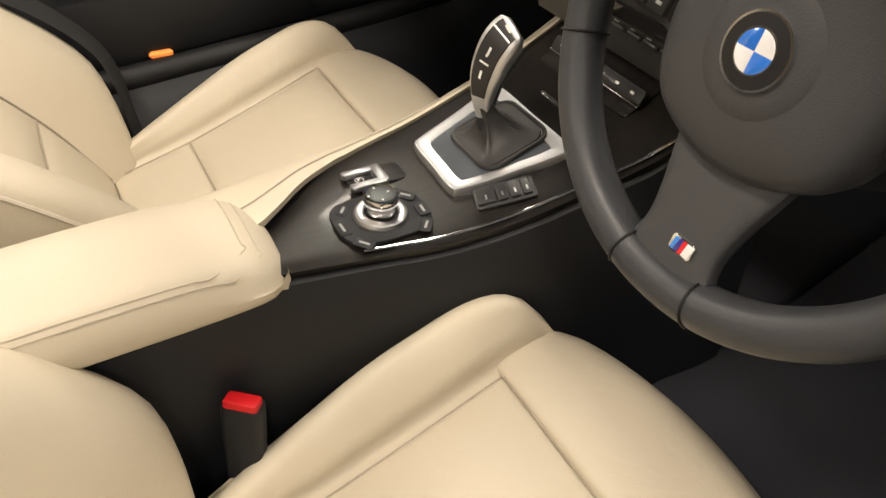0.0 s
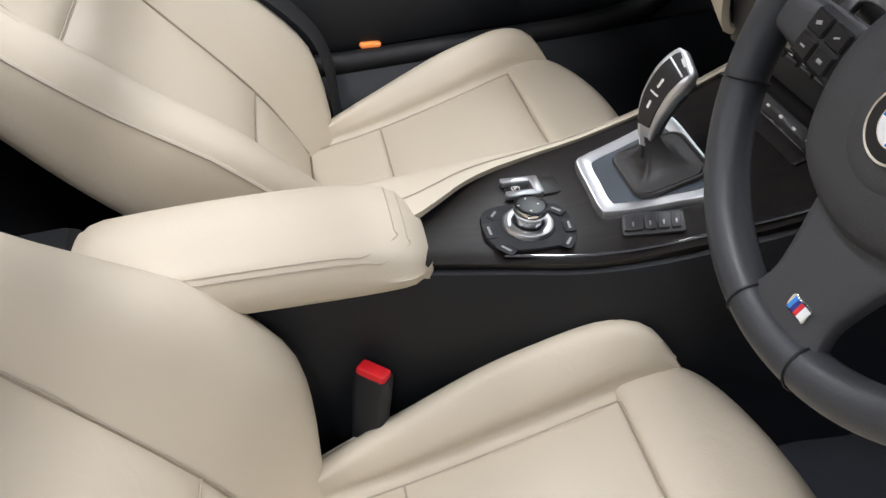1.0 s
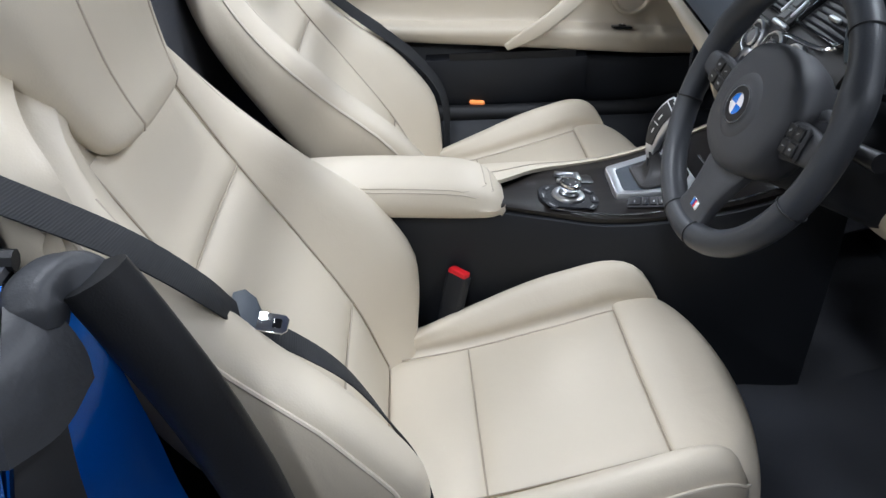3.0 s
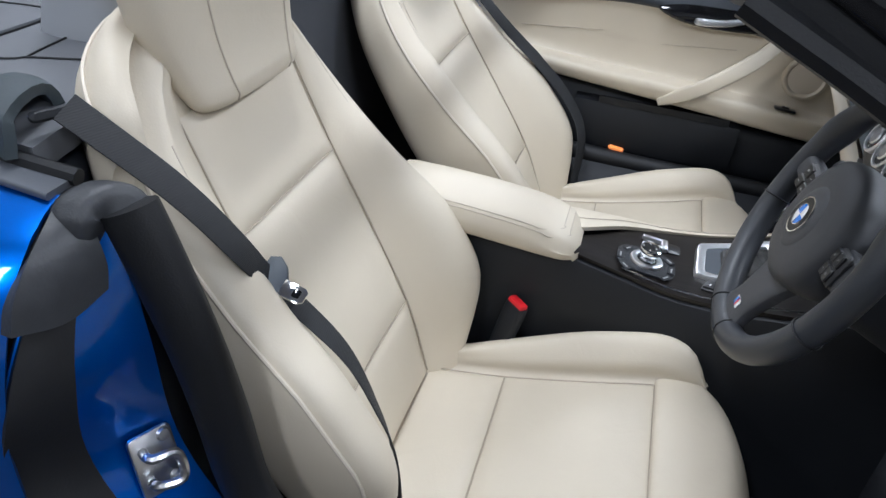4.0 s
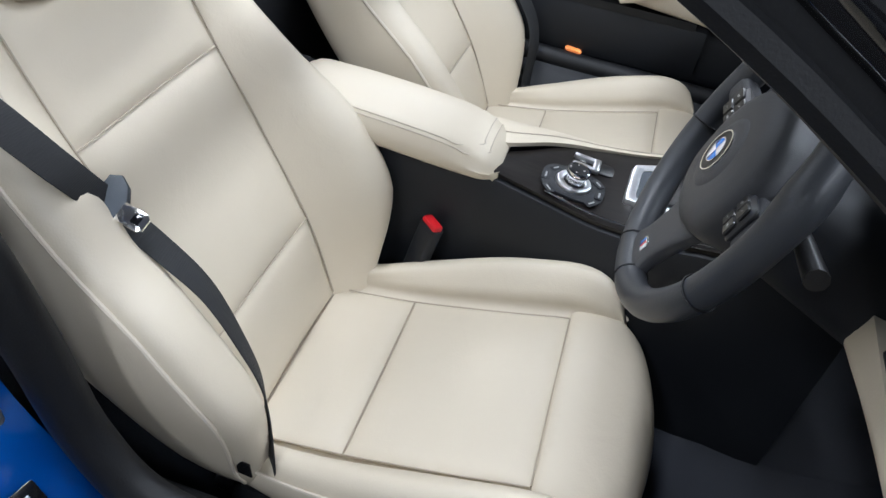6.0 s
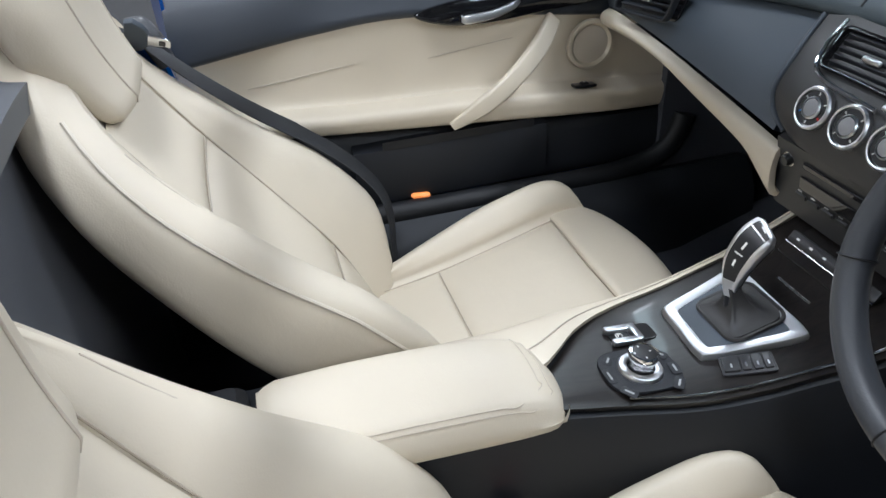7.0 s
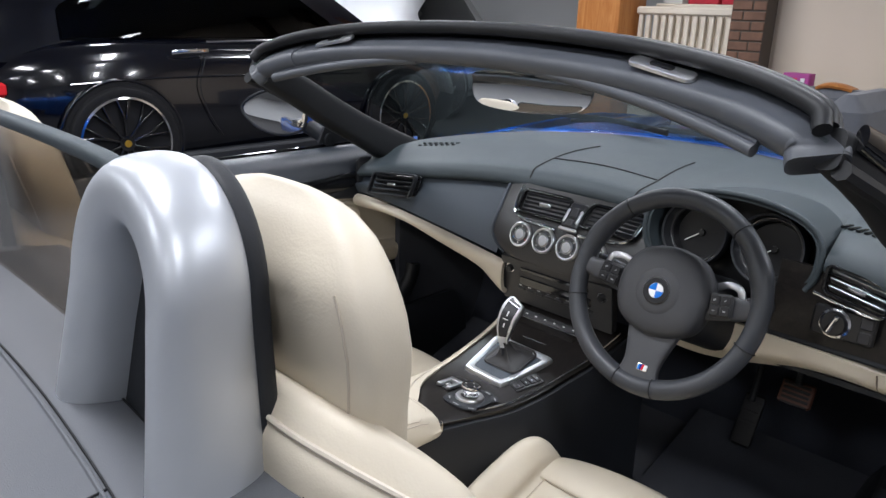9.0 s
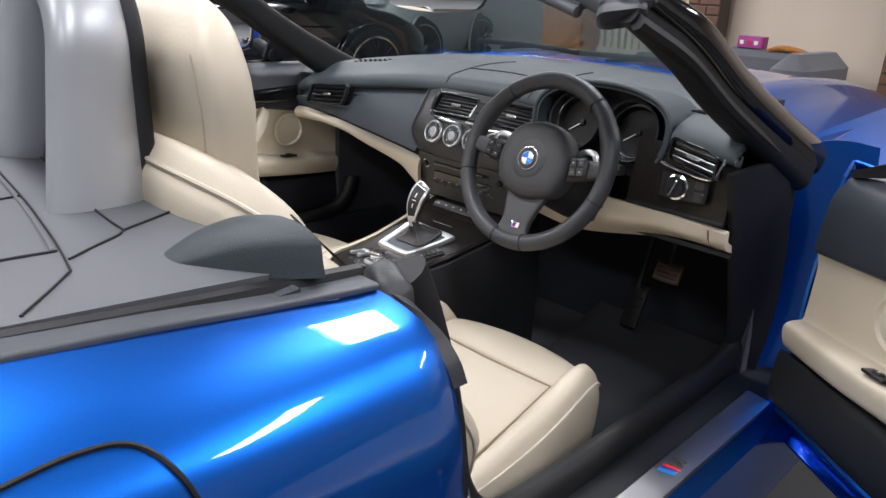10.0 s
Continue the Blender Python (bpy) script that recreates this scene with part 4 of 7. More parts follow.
for sd in (-1, 1):
    pil = spline([(sd * 0.632, -0.118, 1.052), (sd * 0.658, 0.0, 1.0), (sd * 0.675, 0.15, 0.915), (sd * 0.70, 0.33, 0.825), (sd * 0.72, 0.48, 0.755)], 24)
    taper = list(np.interp(np.linspace(0, 1, 24), [0, 0.22, 0.6, 1], [0.70, 1, 1.12, 1.5]))
    part("pillar_inner", sweep(pil, rounded(0.05, 0.075, 0.018, 4), up=(0, 0.5, 1), scale=taper), RUBBER, ws, "black inner pillar lining", 60)
    part("pillar_outer", sweep([(a + sd * 0.026, b + 0.024, c + 0.014) for a, b, c in pil], circle(0.012, 14, 0.024), up=(0, 0.5, 1), scale=taper), GLOSS, ws, "gloss black outer pillar", 60)
    part("pillar_seal", tube([(a + sd * 0.02, b - 0.008, c - 0.022) for a, b, c in pil], 0.013, 8), RUBBER, ws, "black rubber window seal")
    ends = [q for q in hdr if sd * q[0] > 0.485]
    shrink = list(np.interp([sd * q[0] for q in ends], [0.485, 0.59, 0.624], [1.0, 1.0, 0.8]))
    part("end_sleeve", sweep([(a, b + 0.004, c - 0.028) for a, b, c in ends], rounded(0.080, 0.042, 0.018, 4), up=(0, -0.35, 1), scale=shrink), SLEEVE, ws, "grey rubber sleeve on the header's end", 60)
    vis = [[(sd * x, -0.056 - 0.066 * (x / 0.538) ** 2 + 0.050 * (1 - v), 1.107 - 0.068 * (x / 0.538) ** 2 + 0.012 * (1 - v)) for v in np.linspace(0, 1, 6)] for x in np.linspace(0.144, 0.545, 14)]
    vz = part("sun_visor", slab(vis, 0.012, (0, -0.5, -1)), SLEEVE, ws, "dark grey sun visor folded up")
    part("visor_edge", tube([r[-1] for r in vis], 0.0095, 10), SLEEVE, vz)
base = [(x, 0.90 - 0.85 * x * x, 0.868 - 0.05 * (x / 0.7) ** 4) for x in np.linspace(-0.70, 0.70, 30)]
top = [(x * 0.63 / 0.70, -0.045 - 0.08 * (x / 0.7) ** 4, 1.138 - 0.075 * (x / 0.7) ** 4) for x in np.linspace(-0.70, 0.70, 30)]
glass_rows = [[np.array(b) * (1 - v) + np.array(t) * v + np.array((0, 0.03, 0.03)) * math.sin(math.pi * v) for v in np.linspace(0, 1, 12)] for b, t in zip(base, top)]
gl = part("glass", slab(glass_rows, 0.004, (0, 1, 1)), GLASS, ws, "windscreen glass, tinted to dull the view through it")
gl.visible_shadow = False
for wx in (-0.40, 0.02):
    wp = part("wiper_arm", sweep(spline([(wx - 0.05, 0.90, 0.872), (wx + 0.1, 0.89, 0.890), (wx + 0.28, 0.83, 0.895)], 14), rounded(0.012, 0.012, 0.004, 2)), PLASTIC, ws)
    part("wiper_blade", sweep(spline([(wx - 0.16, 0.90, 0.885), (wx + 0.1, 0.88, 0.893), (wx + 0.34, 0.79, 0.895)], 18), rounded(0.008, 0.016, 0.003, 2)), RUBBER, wp)
mi = thing("rear_view_mirror", (0.0, 0.10, 1.05), "frameless dark rear-view mirror under the header", "mirror")
mm = basis((-0.004, 0.112, 1.042), (1, 0.25, 0.0), (0.0, 0.24, 1))
mo = spline([(-0.124, 0.018), (-0.114, 0.032), (0, 0.036), (0.114, 0.032), (0.124, 0.016), (0.110, -0.018), (0.05, -0.030), (-0.05, -0.030), (-0.110, -0.018)], 36, True)
part("housing", turned(plate([tuple(q) for q in mo], 0.022, 0.008), mm @ pose(0, 0, -0.022)), PLASTIC, mi)
part("mirror_glass", turned(plate(inset([tuple(q) for q in mo], 0.0065), 0.002, 0.0008), mm @ pose(0, 0, 0.0005)), MIRROR, mi, "mirror glass")
part("stem", tube(spline([(-0.012, 0.13, 1.035), (-0.010, 0.145, 1.06), (-0.006, 0.12, 1.10)], 8), 0.011, 10), PLASTIC, mi)

dm = thing("door_mirror", (-0.83, 0.22, 0.85), "passenger door mirror with a blue housing", "mirror")
dmm = basis((-0.965, 0.155, 0.888), (0.88, 0.47, 0.05), (-0.02, 0.10, 1))
do = spline([(-0.112, 0.012), (-0.085, 0.044), (-0.02, 0.066), (0.06, 0.064), (0.088, 0.046), (0.090, -0.012), (0.070, -0.046), (0.0, -0.056), (-0.070, -0.034)], 40, True)
part("housing", turned(loft([[(x * k, y * k, z) for x, y in do] for k, z in ((1.07, 0.006), (1.1, -0.012), (1.05, -0.05), (0.8, -0.085), (0.35, -0.10))]), dmm), BLUE, dm)
part("bezel", turned(sweep([(x * 1.04, y * 1.04, 0.006) for x, y in do], circle(0.0045, 8), closed=True), dmm), PLASTIC, dm)
part("mirror_glass", turned(plate([tuple(q) for q in do], 0.003, 0.001), dmm @ pose(0, 0, 0.004)), MIRROR, dm, "mirror glass")
part("foot", sweep(spline([(-0.91, 0.20, 0.865), (-0.87, 0.23, 0.84), (-0.82, 0.24, 0.825)], 8), rounded(0.05, 0.04, 0.014, 3), up=(0, 0, 1)), PLASTIC, dm)

# ---- seats ----
BACK_Y = [(0.18, -0.385), (0.233, -0.406), (0.38, -0.458), (0.50, -0.525), (0.63, -0.603), (0.70, -0.642), (0.772, -0.675), (0.85, -0.698), (0.95, -0.712), (1.058, -0.724)]
BACK_W = [(0.18, 0.19), (0.24, 0.225), (0.34, 0.252), (0.44, 0.270), (0.52, 0.270), (0.60, 0.258), (0.69, 0.241), (0.75, 0.221), (0.79, 0.200), (0.83, 0.170), (0.86, 0.135), (0.89, 0.08), (1.058, 0.05)]
BACK_B = [(0.18, 0.04), (0.25, 0.055), (0.283, 0.067), (0.354, 0.098), (0.42, 0.118), (0.507, 0.110), (0.55, 0.092), (0.60, 0.065), (0.70, 0.030), (0.80, 0.012), (0.90, 0.004), (1.058, 0.0)]
BACK_T = [(0.18, 0.06), (0.35, 0.105), (0.60, 0.112), (0.75, 0.090), (0.85, 0.060), (0.90, 0.040), (1.058, 0.025)]
BACK_P = [(0.18, 0.135), (0.38, 0.135), (0.63, 0.144), (0.77, 0.142), (0.83, 0.120), (0.89, 0.05), (1.058, 0.03)]


def sports_seat(cx, dy, out, recline, label):
    """out: +1 where the door is on the right, -1 on the left."""
    seat = thing("sports_seat", (cx, dy - 0.25, 0.12), label, "car seat", "seats")
    P = lambda x, y, z: (cx + x, dy + y, z)
    Q = lambda x, y, z: (cx + x, dy + y - recline * max(0.0, z - 0.28), z)

    def back_points(z):
        w, b, t, pc, y = (soft_table(tb, z) for tb in (BACK_W, BACK_B, BACK_T, BACK_P, BACK_Y))
        right = [(pc * 0.9, 0.0), (pc + 0.008, 0.010), (pc + 0.45 * (w - pc), 0.75 * b + 0.012 * min(1.0, b / 0.05)), (w - 0.024, b), (w, b - 0.27 * t), (w + 0.002, 0.3 * b - 0.45 * t), (w - 0.010, -0.80 * t), (w * 0.72, -t)]
        return y, right, (0, -0.004), (0, -t - 0.008)

    zs = list(np.linspace(0.185, 0.88, 30))
    rings, edge_front, edge_rear = [], {1: [], -1: []}, {1: [], -1: []}
    for z in zs:
        y, right, front, rear = back_points(z)
        loop = [front] + right + [rear] + [(-a, b) for a, b in reversed(right)]
        rings.append([Q(q[0], y + q[1], z) for q in spline(loop, 64, True)])
        for s in (1, -1):
            edge_front[s].append(Q(s * (right[4][0] + 0.001), y + right[4][1], z))
            edge_rear[s].append(Q(s * right[7][0], y + right[7][1] - 0.001, z))
    back = part("backrest", loft(rings), LEATHER, seat, "cream leather backrest with deep side bolsters", 70)
    for s in (1, -1):
        part("piping", tube(edge_front[s][2:-3], 0.0028, 6, up=(0, 1, 0)), PIPING, back)
        part("seam", tube(edge_rear[s][4:-4], 0.0022, 6, up=(0, 1, 0)), THREAD, back)

    def across(z, k=1.0, lift=0.004):
        pc, y = soft_table(BACK_P, z) * k, soft_table(BACK_Y, z)
        return [Q(-pc, y + lift, z), Q(0, y + lift * 0.3, z), Q(pc, y + lift, z)]

    def side(z0, z1, s, k=1.0, lift=0.004):
        return [Q(s * soft_table(BACK_P, z) * k, soft_table(BACK_Y, z) + lift, z) for z in np.linspace(z0, z1, 5)]

    for name, z0, z1, puff in (("lower_panel", 0.240, 0.3825, 0.005), ("middle_panel", 0.3835, 0.6275, 0.007), ("upper_panel", 0.6285, 0.770, 0.005)):
        part(name, cushion(across(z0), across(z1), side(z0, z1, -1), side(z0, z1, 1), puff, 0.02, (0, 1, 0.2), 24, 18, 8, 0.0012), LEATHER, back)
    # sewn joints between the panels and down the bolsters
    for z in (0.2385, 0.383, 0.628):
        part("seam", tube([np.array(q) + np.array((0, 0.001, 0)) for q in spline(across(z, 1.0, 0.003), 12)], 0.0013, 6), SEAM_LINE, back)
    for s in (1, -1):
        part("seam", tube([np.array(q) + np.array((s * 0.002, 0.001, 0)) for q in spline(side(0.245, 0.765, s), 24)], 0.0014, 6, up=(0, 1, 0)), SEAM_LINE, back)
        line = []
        for z in np.linspace(0.46, 0.76, 20):
            y, right, _, _ = back_points(z)
            line.append(Q(s * (right[2][0] + 0.012), y + right[2][1] + 0.2 * (right[3][1] - right[2][1]) + 0.0015, z))
        part("stitching", tube(line, 0.0014, 6, up=(0, 1, 0)), THREAD, back)
    # headrest: one thick block whose lower front edge stands proud of the backrest
    HW = [(0.764, 0.100), (0.772, 0.118), (0.80, 0.130), (0.85, 0.148), (0.90, 0.160), (0.93, 0.164), (0.96, 0.161), (0.985, 0.153), (1.005, 0.142), (1.025, 0.124), (1.040, 0.102), (1.050, 0.076), (1.0565, 0.046), (1.059, 0.020)]
    HF = [(0.764, 0.012), (0.772, 0.040), (0.785, 0.050), (0.90, 0.054), (0.98, 0.055), (1.02, 0.053), (1.045, 0.046), (1.056, 0.036), (1.059, 0.030)]
    HR = [(0.764, 0.0), (0.80, -0.020), (0.86, -0.034), (0.95, -0.034), (0.99, -0.030), (1.01, -0.021), (1.035, -0.002), (1.05, 0.016), (1.059, 0.024)]

    def head_ring(z):
        w, f, r, y = lerp_table(HW, z), lerp_table(HF, z), lerp_table(HR, z), soft_table(BACK_Y, z)
        mid, half = (f + r) / 2, max(0.004, (f - r) / 2)
        zc = z - 0.014 * max(0.0, (z - 0.90) / 0.159)
        ring = []
        for a in np.linspace(0, 2 * math.pi, 57)[:-1]:
            ca, sa = math.cos(a), math.sin(a)
            n = 0.52 if sa > 0 else 0.42
            ring.append(Q(w * math.copysign(abs(ca) ** n, ca) * (1 - 0.24 * max(0, sa)), y + mid + half * math.copysign(abs(sa) ** n, sa), zc))
        return ring

    zh = [0.764, 0.766, 0.770, 0.776, 0.785] + list(np.linspace(0.80, 0.99, 14)) + [1.003, 1.015, 1.026, 1.035, 1.043, 1.049, 1.053, 1.0565, 1.0585]
    hrings = [head_ring(z) for z in zh]
    hd = part("headrest", loft(hrings), LEATHER, seat, "padded cream leather headrest block", 75)
    for k in (9, 19):
        part("stitching", tube([np.array(r[k]) + np.array((0, 0.0006, 0)) for r in hrings[3:-7]], 0.0014, 6, up=(0, 1, 0)), THREAD, hd)
    for k in (35, 49):
        part("seam", tube([np.array(r[k]) - np.array((0, 0.0006, 0)) for r in hrings[8:-9]], 0.0012, 6, up=(0, 1, 0)), THREAD, hd)

    # shoulders: the lower back's upper edge behind the headrest
    for s in (out,):
        inner = [(0.020, -0.722, 0.872), (0.090, -0.722, 0.874), (0.150, -0.710, 0.864), (0.196, -0.688, 0.840), (0.220, -0.664, 0.806), (0.226, -0.652, 0.765)]
        crest = [(0.020, -0.750, 0.886), (0.095, -0.750, 0.884), (0.155, -0.736, 0.873), (0.203, -0.708, 0.850), (0.232, -0.680, 0.815), (0.240, -0.662, 0.772)]
        ridge = [(0.020, -0.772, 0.868), (0.097, -0.771, 0.862), (0.155, -0.758, 0.852), (0.208, -0.734, 0.834), (0.243, -0.700, 0.803), (0.252, -0.670, 0.764)]
        belly = [(0.020, -0.782, 0.830), (0.097, -0.782, 0.825), (0.158, -0.772, 0.816), (0.212, -0.748, 0.798), (0.249, -0.712, 0.768), (0.257, -0.678, 0.734)]
        foot = [(0.020, -0.775, 0.700), (0.097, -0.775, 0.700), (0.155, -0.765, 0.695), (0.205, -0.740, 0.685), (0.241, -0.703, 0.665), (0.249, -0.662, 0.645)]
        inner, crest, ridge, belly, foot = ([Q(s * a, b, c) for a, b, c in k] for k in (inner, crest, ridge, belly, foot))
        curves = [spline(c, 26) for c in (inner, crest, ridge, belly, foot)]
        sh = np.array([spline([c[i] for c in curves], 22) for i in range(26)])
        lobe = part("shoulder", slab(sh, 0.030, (s * 0.6, -0.8, 0.1)), LEATHER, back, "cream leather shoulder of the backrest", 70)
        part("piping", tube([np.array(q) + np.array((s * 0.001, -0.001, 0.001)) for q in spline(ridge, 30)], 0.0028, 6), PIPING, lobe)
        part("seam", tube([np.array(q) + np.array((s * 0.001, -0.002, -0.003)) for q in spline(ridge, 30)], 0.0012, 6), SEAM_LINE, lobe)

    # cushion
    CW = [(-0.44, 0.195), (-0.32, 0.222), (-0.18, 0.240), (-0.08, 0.240), (-0.01, 0.234), (0.040, 0.222), (0.064, 0.200)]
    CZ = [(-0.44, 0.230), (-0.406, 0.234), (-0.27, 0.258), (-0.12, 0.298), (-0.028, 0.325), (0.02, 0.328), (0.06, 0.312)]
    CB = [(-0.44, 0.015), (-0.37, 0.027), (-0.27, 0.046), (-0.15, 0.061), (-0.07, 0.064), (-0.02, 0.061), (0.022, 0.049), (0.046, 0.029), (0.064, 0.0)]
    rings, pipe = [], {1: [], -1: []}
    for y in np.linspace(-0.43, 0.063, 32):
        w, zc, hb = soft_table(CW, y), soft_table(CZ, y), soft_table(CB, y)
        pc = 0.153
        right = [(w - 0.03, 0.196), (w + 0.000, 0.214), (w + 0.006, zc - 0.02 + 0.2 * hb), (w - 0.008, zc + 0.80 * hb), (w - 0.034, zc + hb), (pc + 0.022, zc + 0.45 * hb), (pc + 0.002, zc - 0.006)]
        loop = [(0, 0.190)] + right + [(0, zc - 0.010)] + [(-a, b) for a, b in reversed(right)]
        rings.append([P(a, y, b) for a, b in spline(loop, 60, True)])
        for s in (1, -1):
            pipe[s].append(P(s * (w + 0.002), y, zc + 0.45 * hb))
    cu = part("cushion", loft(rings), LEATHER, seat, "cream leather seat cushion with side bolsters", 70)
    for s in (1, -1):
        part("piping", tube(pipe[s], 0.0026, 6), PIPING, cu)
    for name, y0, y1 in (("rear_insert", -0.412, -0.2705), ("front_insert", -0.2695, -0.0275)):
        f = lambda y: soft_table(CZ, y) - 0.002
        a = [P(x, y0, f(y0) + 0.003 * (abs(x) / 0.14)) for x in (-0.153, -0.075, 0, 0.075, 0.153)]
        b = [P(x, y1, f(y1) + 0.003 * (abs(x) / 0.14)) for x in (-0.153, -0.075, 0, 0.075, 0.153)]
        c = [P(-0.153, y, f(y) + 0.003) for y in np.linspace(y0, y1, 4)]
        d = [P(0.153, y, f(y) + 0.003) for y in np.linspace(y0, y1, 4)]
        part(name, cushion(a, b, c, d, 0.006, 0.02, (0, 0, 1), 24, 20, 8, 0.0012), LEATHER, cu)
    for s in (1, -1):
        part("seam", tube([P(s * 0.1545, y, soft_table(CZ, y) + 0.0025) for y in np.linspace(-0.41, -0.028, 20)], 0.0013, 6), SEAM_LINE, cu)
    for y in (-0.270, -0.0265):
        part("seam", tube([P(x, y, soft_table(CZ, y) - 0.0005 + 0.003 * abs(x) / 0.14) for x in np.linspace(-0.153, 0.153, 10)], 0.0013, 6), SEAM_LINE, cu)
    # thigh support
    rings = []
    for x in np.linspace(-0.205, 0.205, 34):
        q = max(0.0, 1 - (abs(x) / 0.207) ** 9)
        yf = 0.127 - 1.05 * x * x
        drop = 0.040 * (1 - q ** 0.6)
        prof = [(-0.024, 0.20), (-0.0265, 0.28), (-0.0262, 0.322 - drop), (-0.021, 0.333 - drop), (0.0, 0.339 - drop), (0.035, 0.341 - drop), (yf - 0.035, 0.333 - drop), (yf - 0.006, 0.305 - drop), (yf, 0.268), (yf - 0.016, 0.222), (yf - 0.05, 0.20)]
        rings.append([P(x, y, z) for y, z in spline(prof, 40, True)])
    part("thigh_support", loft(rings), LEATHER, seat, "separate cream leather thigh support", 70)
    # base
    bs = part("base", box(0.40, 0.46, 0.09, pose(cx, dy - 0.19, 0.155), 0.02), PLASTIC, seat, "black plastic seat base")
    part("side_cover", box(0.03, 0.42, 0.085, pose(cx + out * 0.212, dy - 0.19, 0.160), 0.012), PLASTIC, seat, "black side cover with seat switches")
    for sy, sl in ((-0.23, 0.07), (-0.10, 0.11)):
        part("seat_switch", turned(box(0.016, sl, 0.022, None, 0.007), pose(cx + out * 0.232, dy + sy, 0.176, 8, 0, 0)), BUTTON, bs, "grey seat adjuster switch")
    for rx in (-0.17, 0.17):
        part("rail", box(0.03, 0.5, 0.03, pose(cx + rx, dy - 0.2, 0.125), 0.005), SATIN, bs)
    part("fabric_tag", box(0.003, 0.022, 0.026, pose(cx + out * 0.241, dy - 0.365, 0.30, 8, 0, out * -8), 0.001), GLOSS, back, "small black sewn tag")
    return seat


sports_seat(0.358, 0.0, 1, 0.0, "cream leather driver's sports seat with piped edges")
sports_seat(-0.372, 0.085, -1, 0.145, "cream leather passenger sports seat with piped edges")


def strap(path, width, normals_at, name, parent):
    """Flat webbing along path; normals_at: the way it faces at its start and end."""
    p = np.array(spline(path, 44), float)
    t = np.gradient(p, axis=0)
    t /= np.linalg.norm(t, axis=1, keepdims=True)
    rings = []
    for i in range(len(p)):
        u = i / (len(p) - 1)
        n = np.array(normals_at[0]) * (1 - u) + np.array(normals_at[1]) * u
        s = np.cross(t[i], n)
        s /= np.linalg.norm(s)
        n = np.cross(s, t[i])
        rings.append([p[i] + s * a + n * b for a, b in rounded(width, 0.0024, 0.001, 2)])
    return part(name, loft(rings), BELT, parent)


def seat_belt(side, cx, dy, hang, label):
    """The webbing lies on the seat's outer bolster; hang: how far its path stays inside the bolster's edge."""
    sb = thing("seat_belt", (cx + side * 0.2, -0.55 + dy, 0.6), label, "seat belt", "seat belts")

    def on_bolster(z, lift):
        return (cx + side * (soft_table(BACK_W, z) - hang + 0.45 * lift), dy + soft_table(BACK_Y, z) + soft_table(BACK_B, z) + lift - (0.145 * (z - 0.28) if side < 0 else 0), z + 0.4 * lift)

    if side > 0:
        up = [(0.633, -0.706, 0.826), (0.600, -0.615, 0.742), (0.571, -0.563, 0.667), (0.537, -0.543, 0.604)]
        down = [(0.537, -0.545, 0.604), (0.534, -0.486, 0.560), (0.526, -0.440, 0.507), (0.528, -0.400, 0.44), (0.535, -0.370, 0.379), (0.555, -0.352, 0.30), (0.570, -0.345, 0.20)]
        strap(up, 0.038, ((0.20, 0.72, 0.60), (0.05, 0.78, 0.60)), "upper_webbing", sb)
        strap(down, 0.036, ((0.05, 0.78, 0.60), (-0.75, 0.65, -0.05)), "lower_webbing", sb)
        c = (0.536, -0.543, 0.602)
        m = basis(c, (0.12, 1.0, -0.18), (0.80, 0.05, -0.45))
        m = m if (m.to_3x3() @ Vector((0, 0, 1))).z > 0 else basis(c, (0.12, 1.0, -0.18), (-0.80, -0.05, 0.45))
    else:
        up = [(-0.636, -0.712, 0.838), (-0.631, -0.690, 0.826)] + [on_bolster(z, 0.020) for z in (0.74, 0.68, 0.62, 0.56)]
        down = [on_bolster(z, 0.020) for z in (0.56, 0.49, 0.42, 0.36)] + [(cx - 0.236, dy - 0.34, 0.28), (cx - 0.236, dy - 0.335, 0.19)]
        strap(up, 0.036, ((0.10, 0.65, 0.70), (0.45, 0.75, 0.45)), "upper_webbing", sb)
        strap(down, 0.034, ((0.45, 0.75, 0.45), (0.50, 0.85, 0.0)), "lower_webbing", sb)
        c = on_bolster(0.78, 0.020)
        m = basis(c, (0.1, 0.9, -0.3), (0.55, 0.2, 0.8))
    ln = part("slider", turned(plate([(-0.016, -0.028), (-0.004, -0.034), (0.010, -0.026), (0.019, -0.013), (0.019, 0.013), (0.010, 0.026), (-0.004, 0.034), (-0.016, 0.028)], 0.009, 0.003), m @ pose(0, 0, -0.003)), DASH_FACE, sb, "dark plastic belt slider")
    part("tongue", turned(plate([(0.0, -0.011), (0.030, -0.011), (0.035, -0.007), (0.035, 0.007), (0.030, 0.011), (0.0, 0.011)], 0.003, 0.001), m @ pose(0.016, 0, 0.002)), CHROME, ln, "polished metal belt tongue")
    part("tongue_slot", turned(plate(rounded(0.010, 0.011, 0.002, 2), 0.0008, 0.0002), m @ pose(0.039, 0, 0.0046)), GLOSS, ln)
    part("guide", turned(box(0.056, 0.012, 0.014, None, 0.005), pose(side * 0.636, -0.712, 0.820, -30, 0, side * -25)), PLASTIC, sb, "black belt guide loop")
    return sb


seat_belt(1, 0.358, 0.0, 0.052, "black seat belt hanging over the driver's seat bolster")
seat_belt(-1, -0.372, 0.085, 0.030, "black seat belt hanging over the passenger seat bolster")


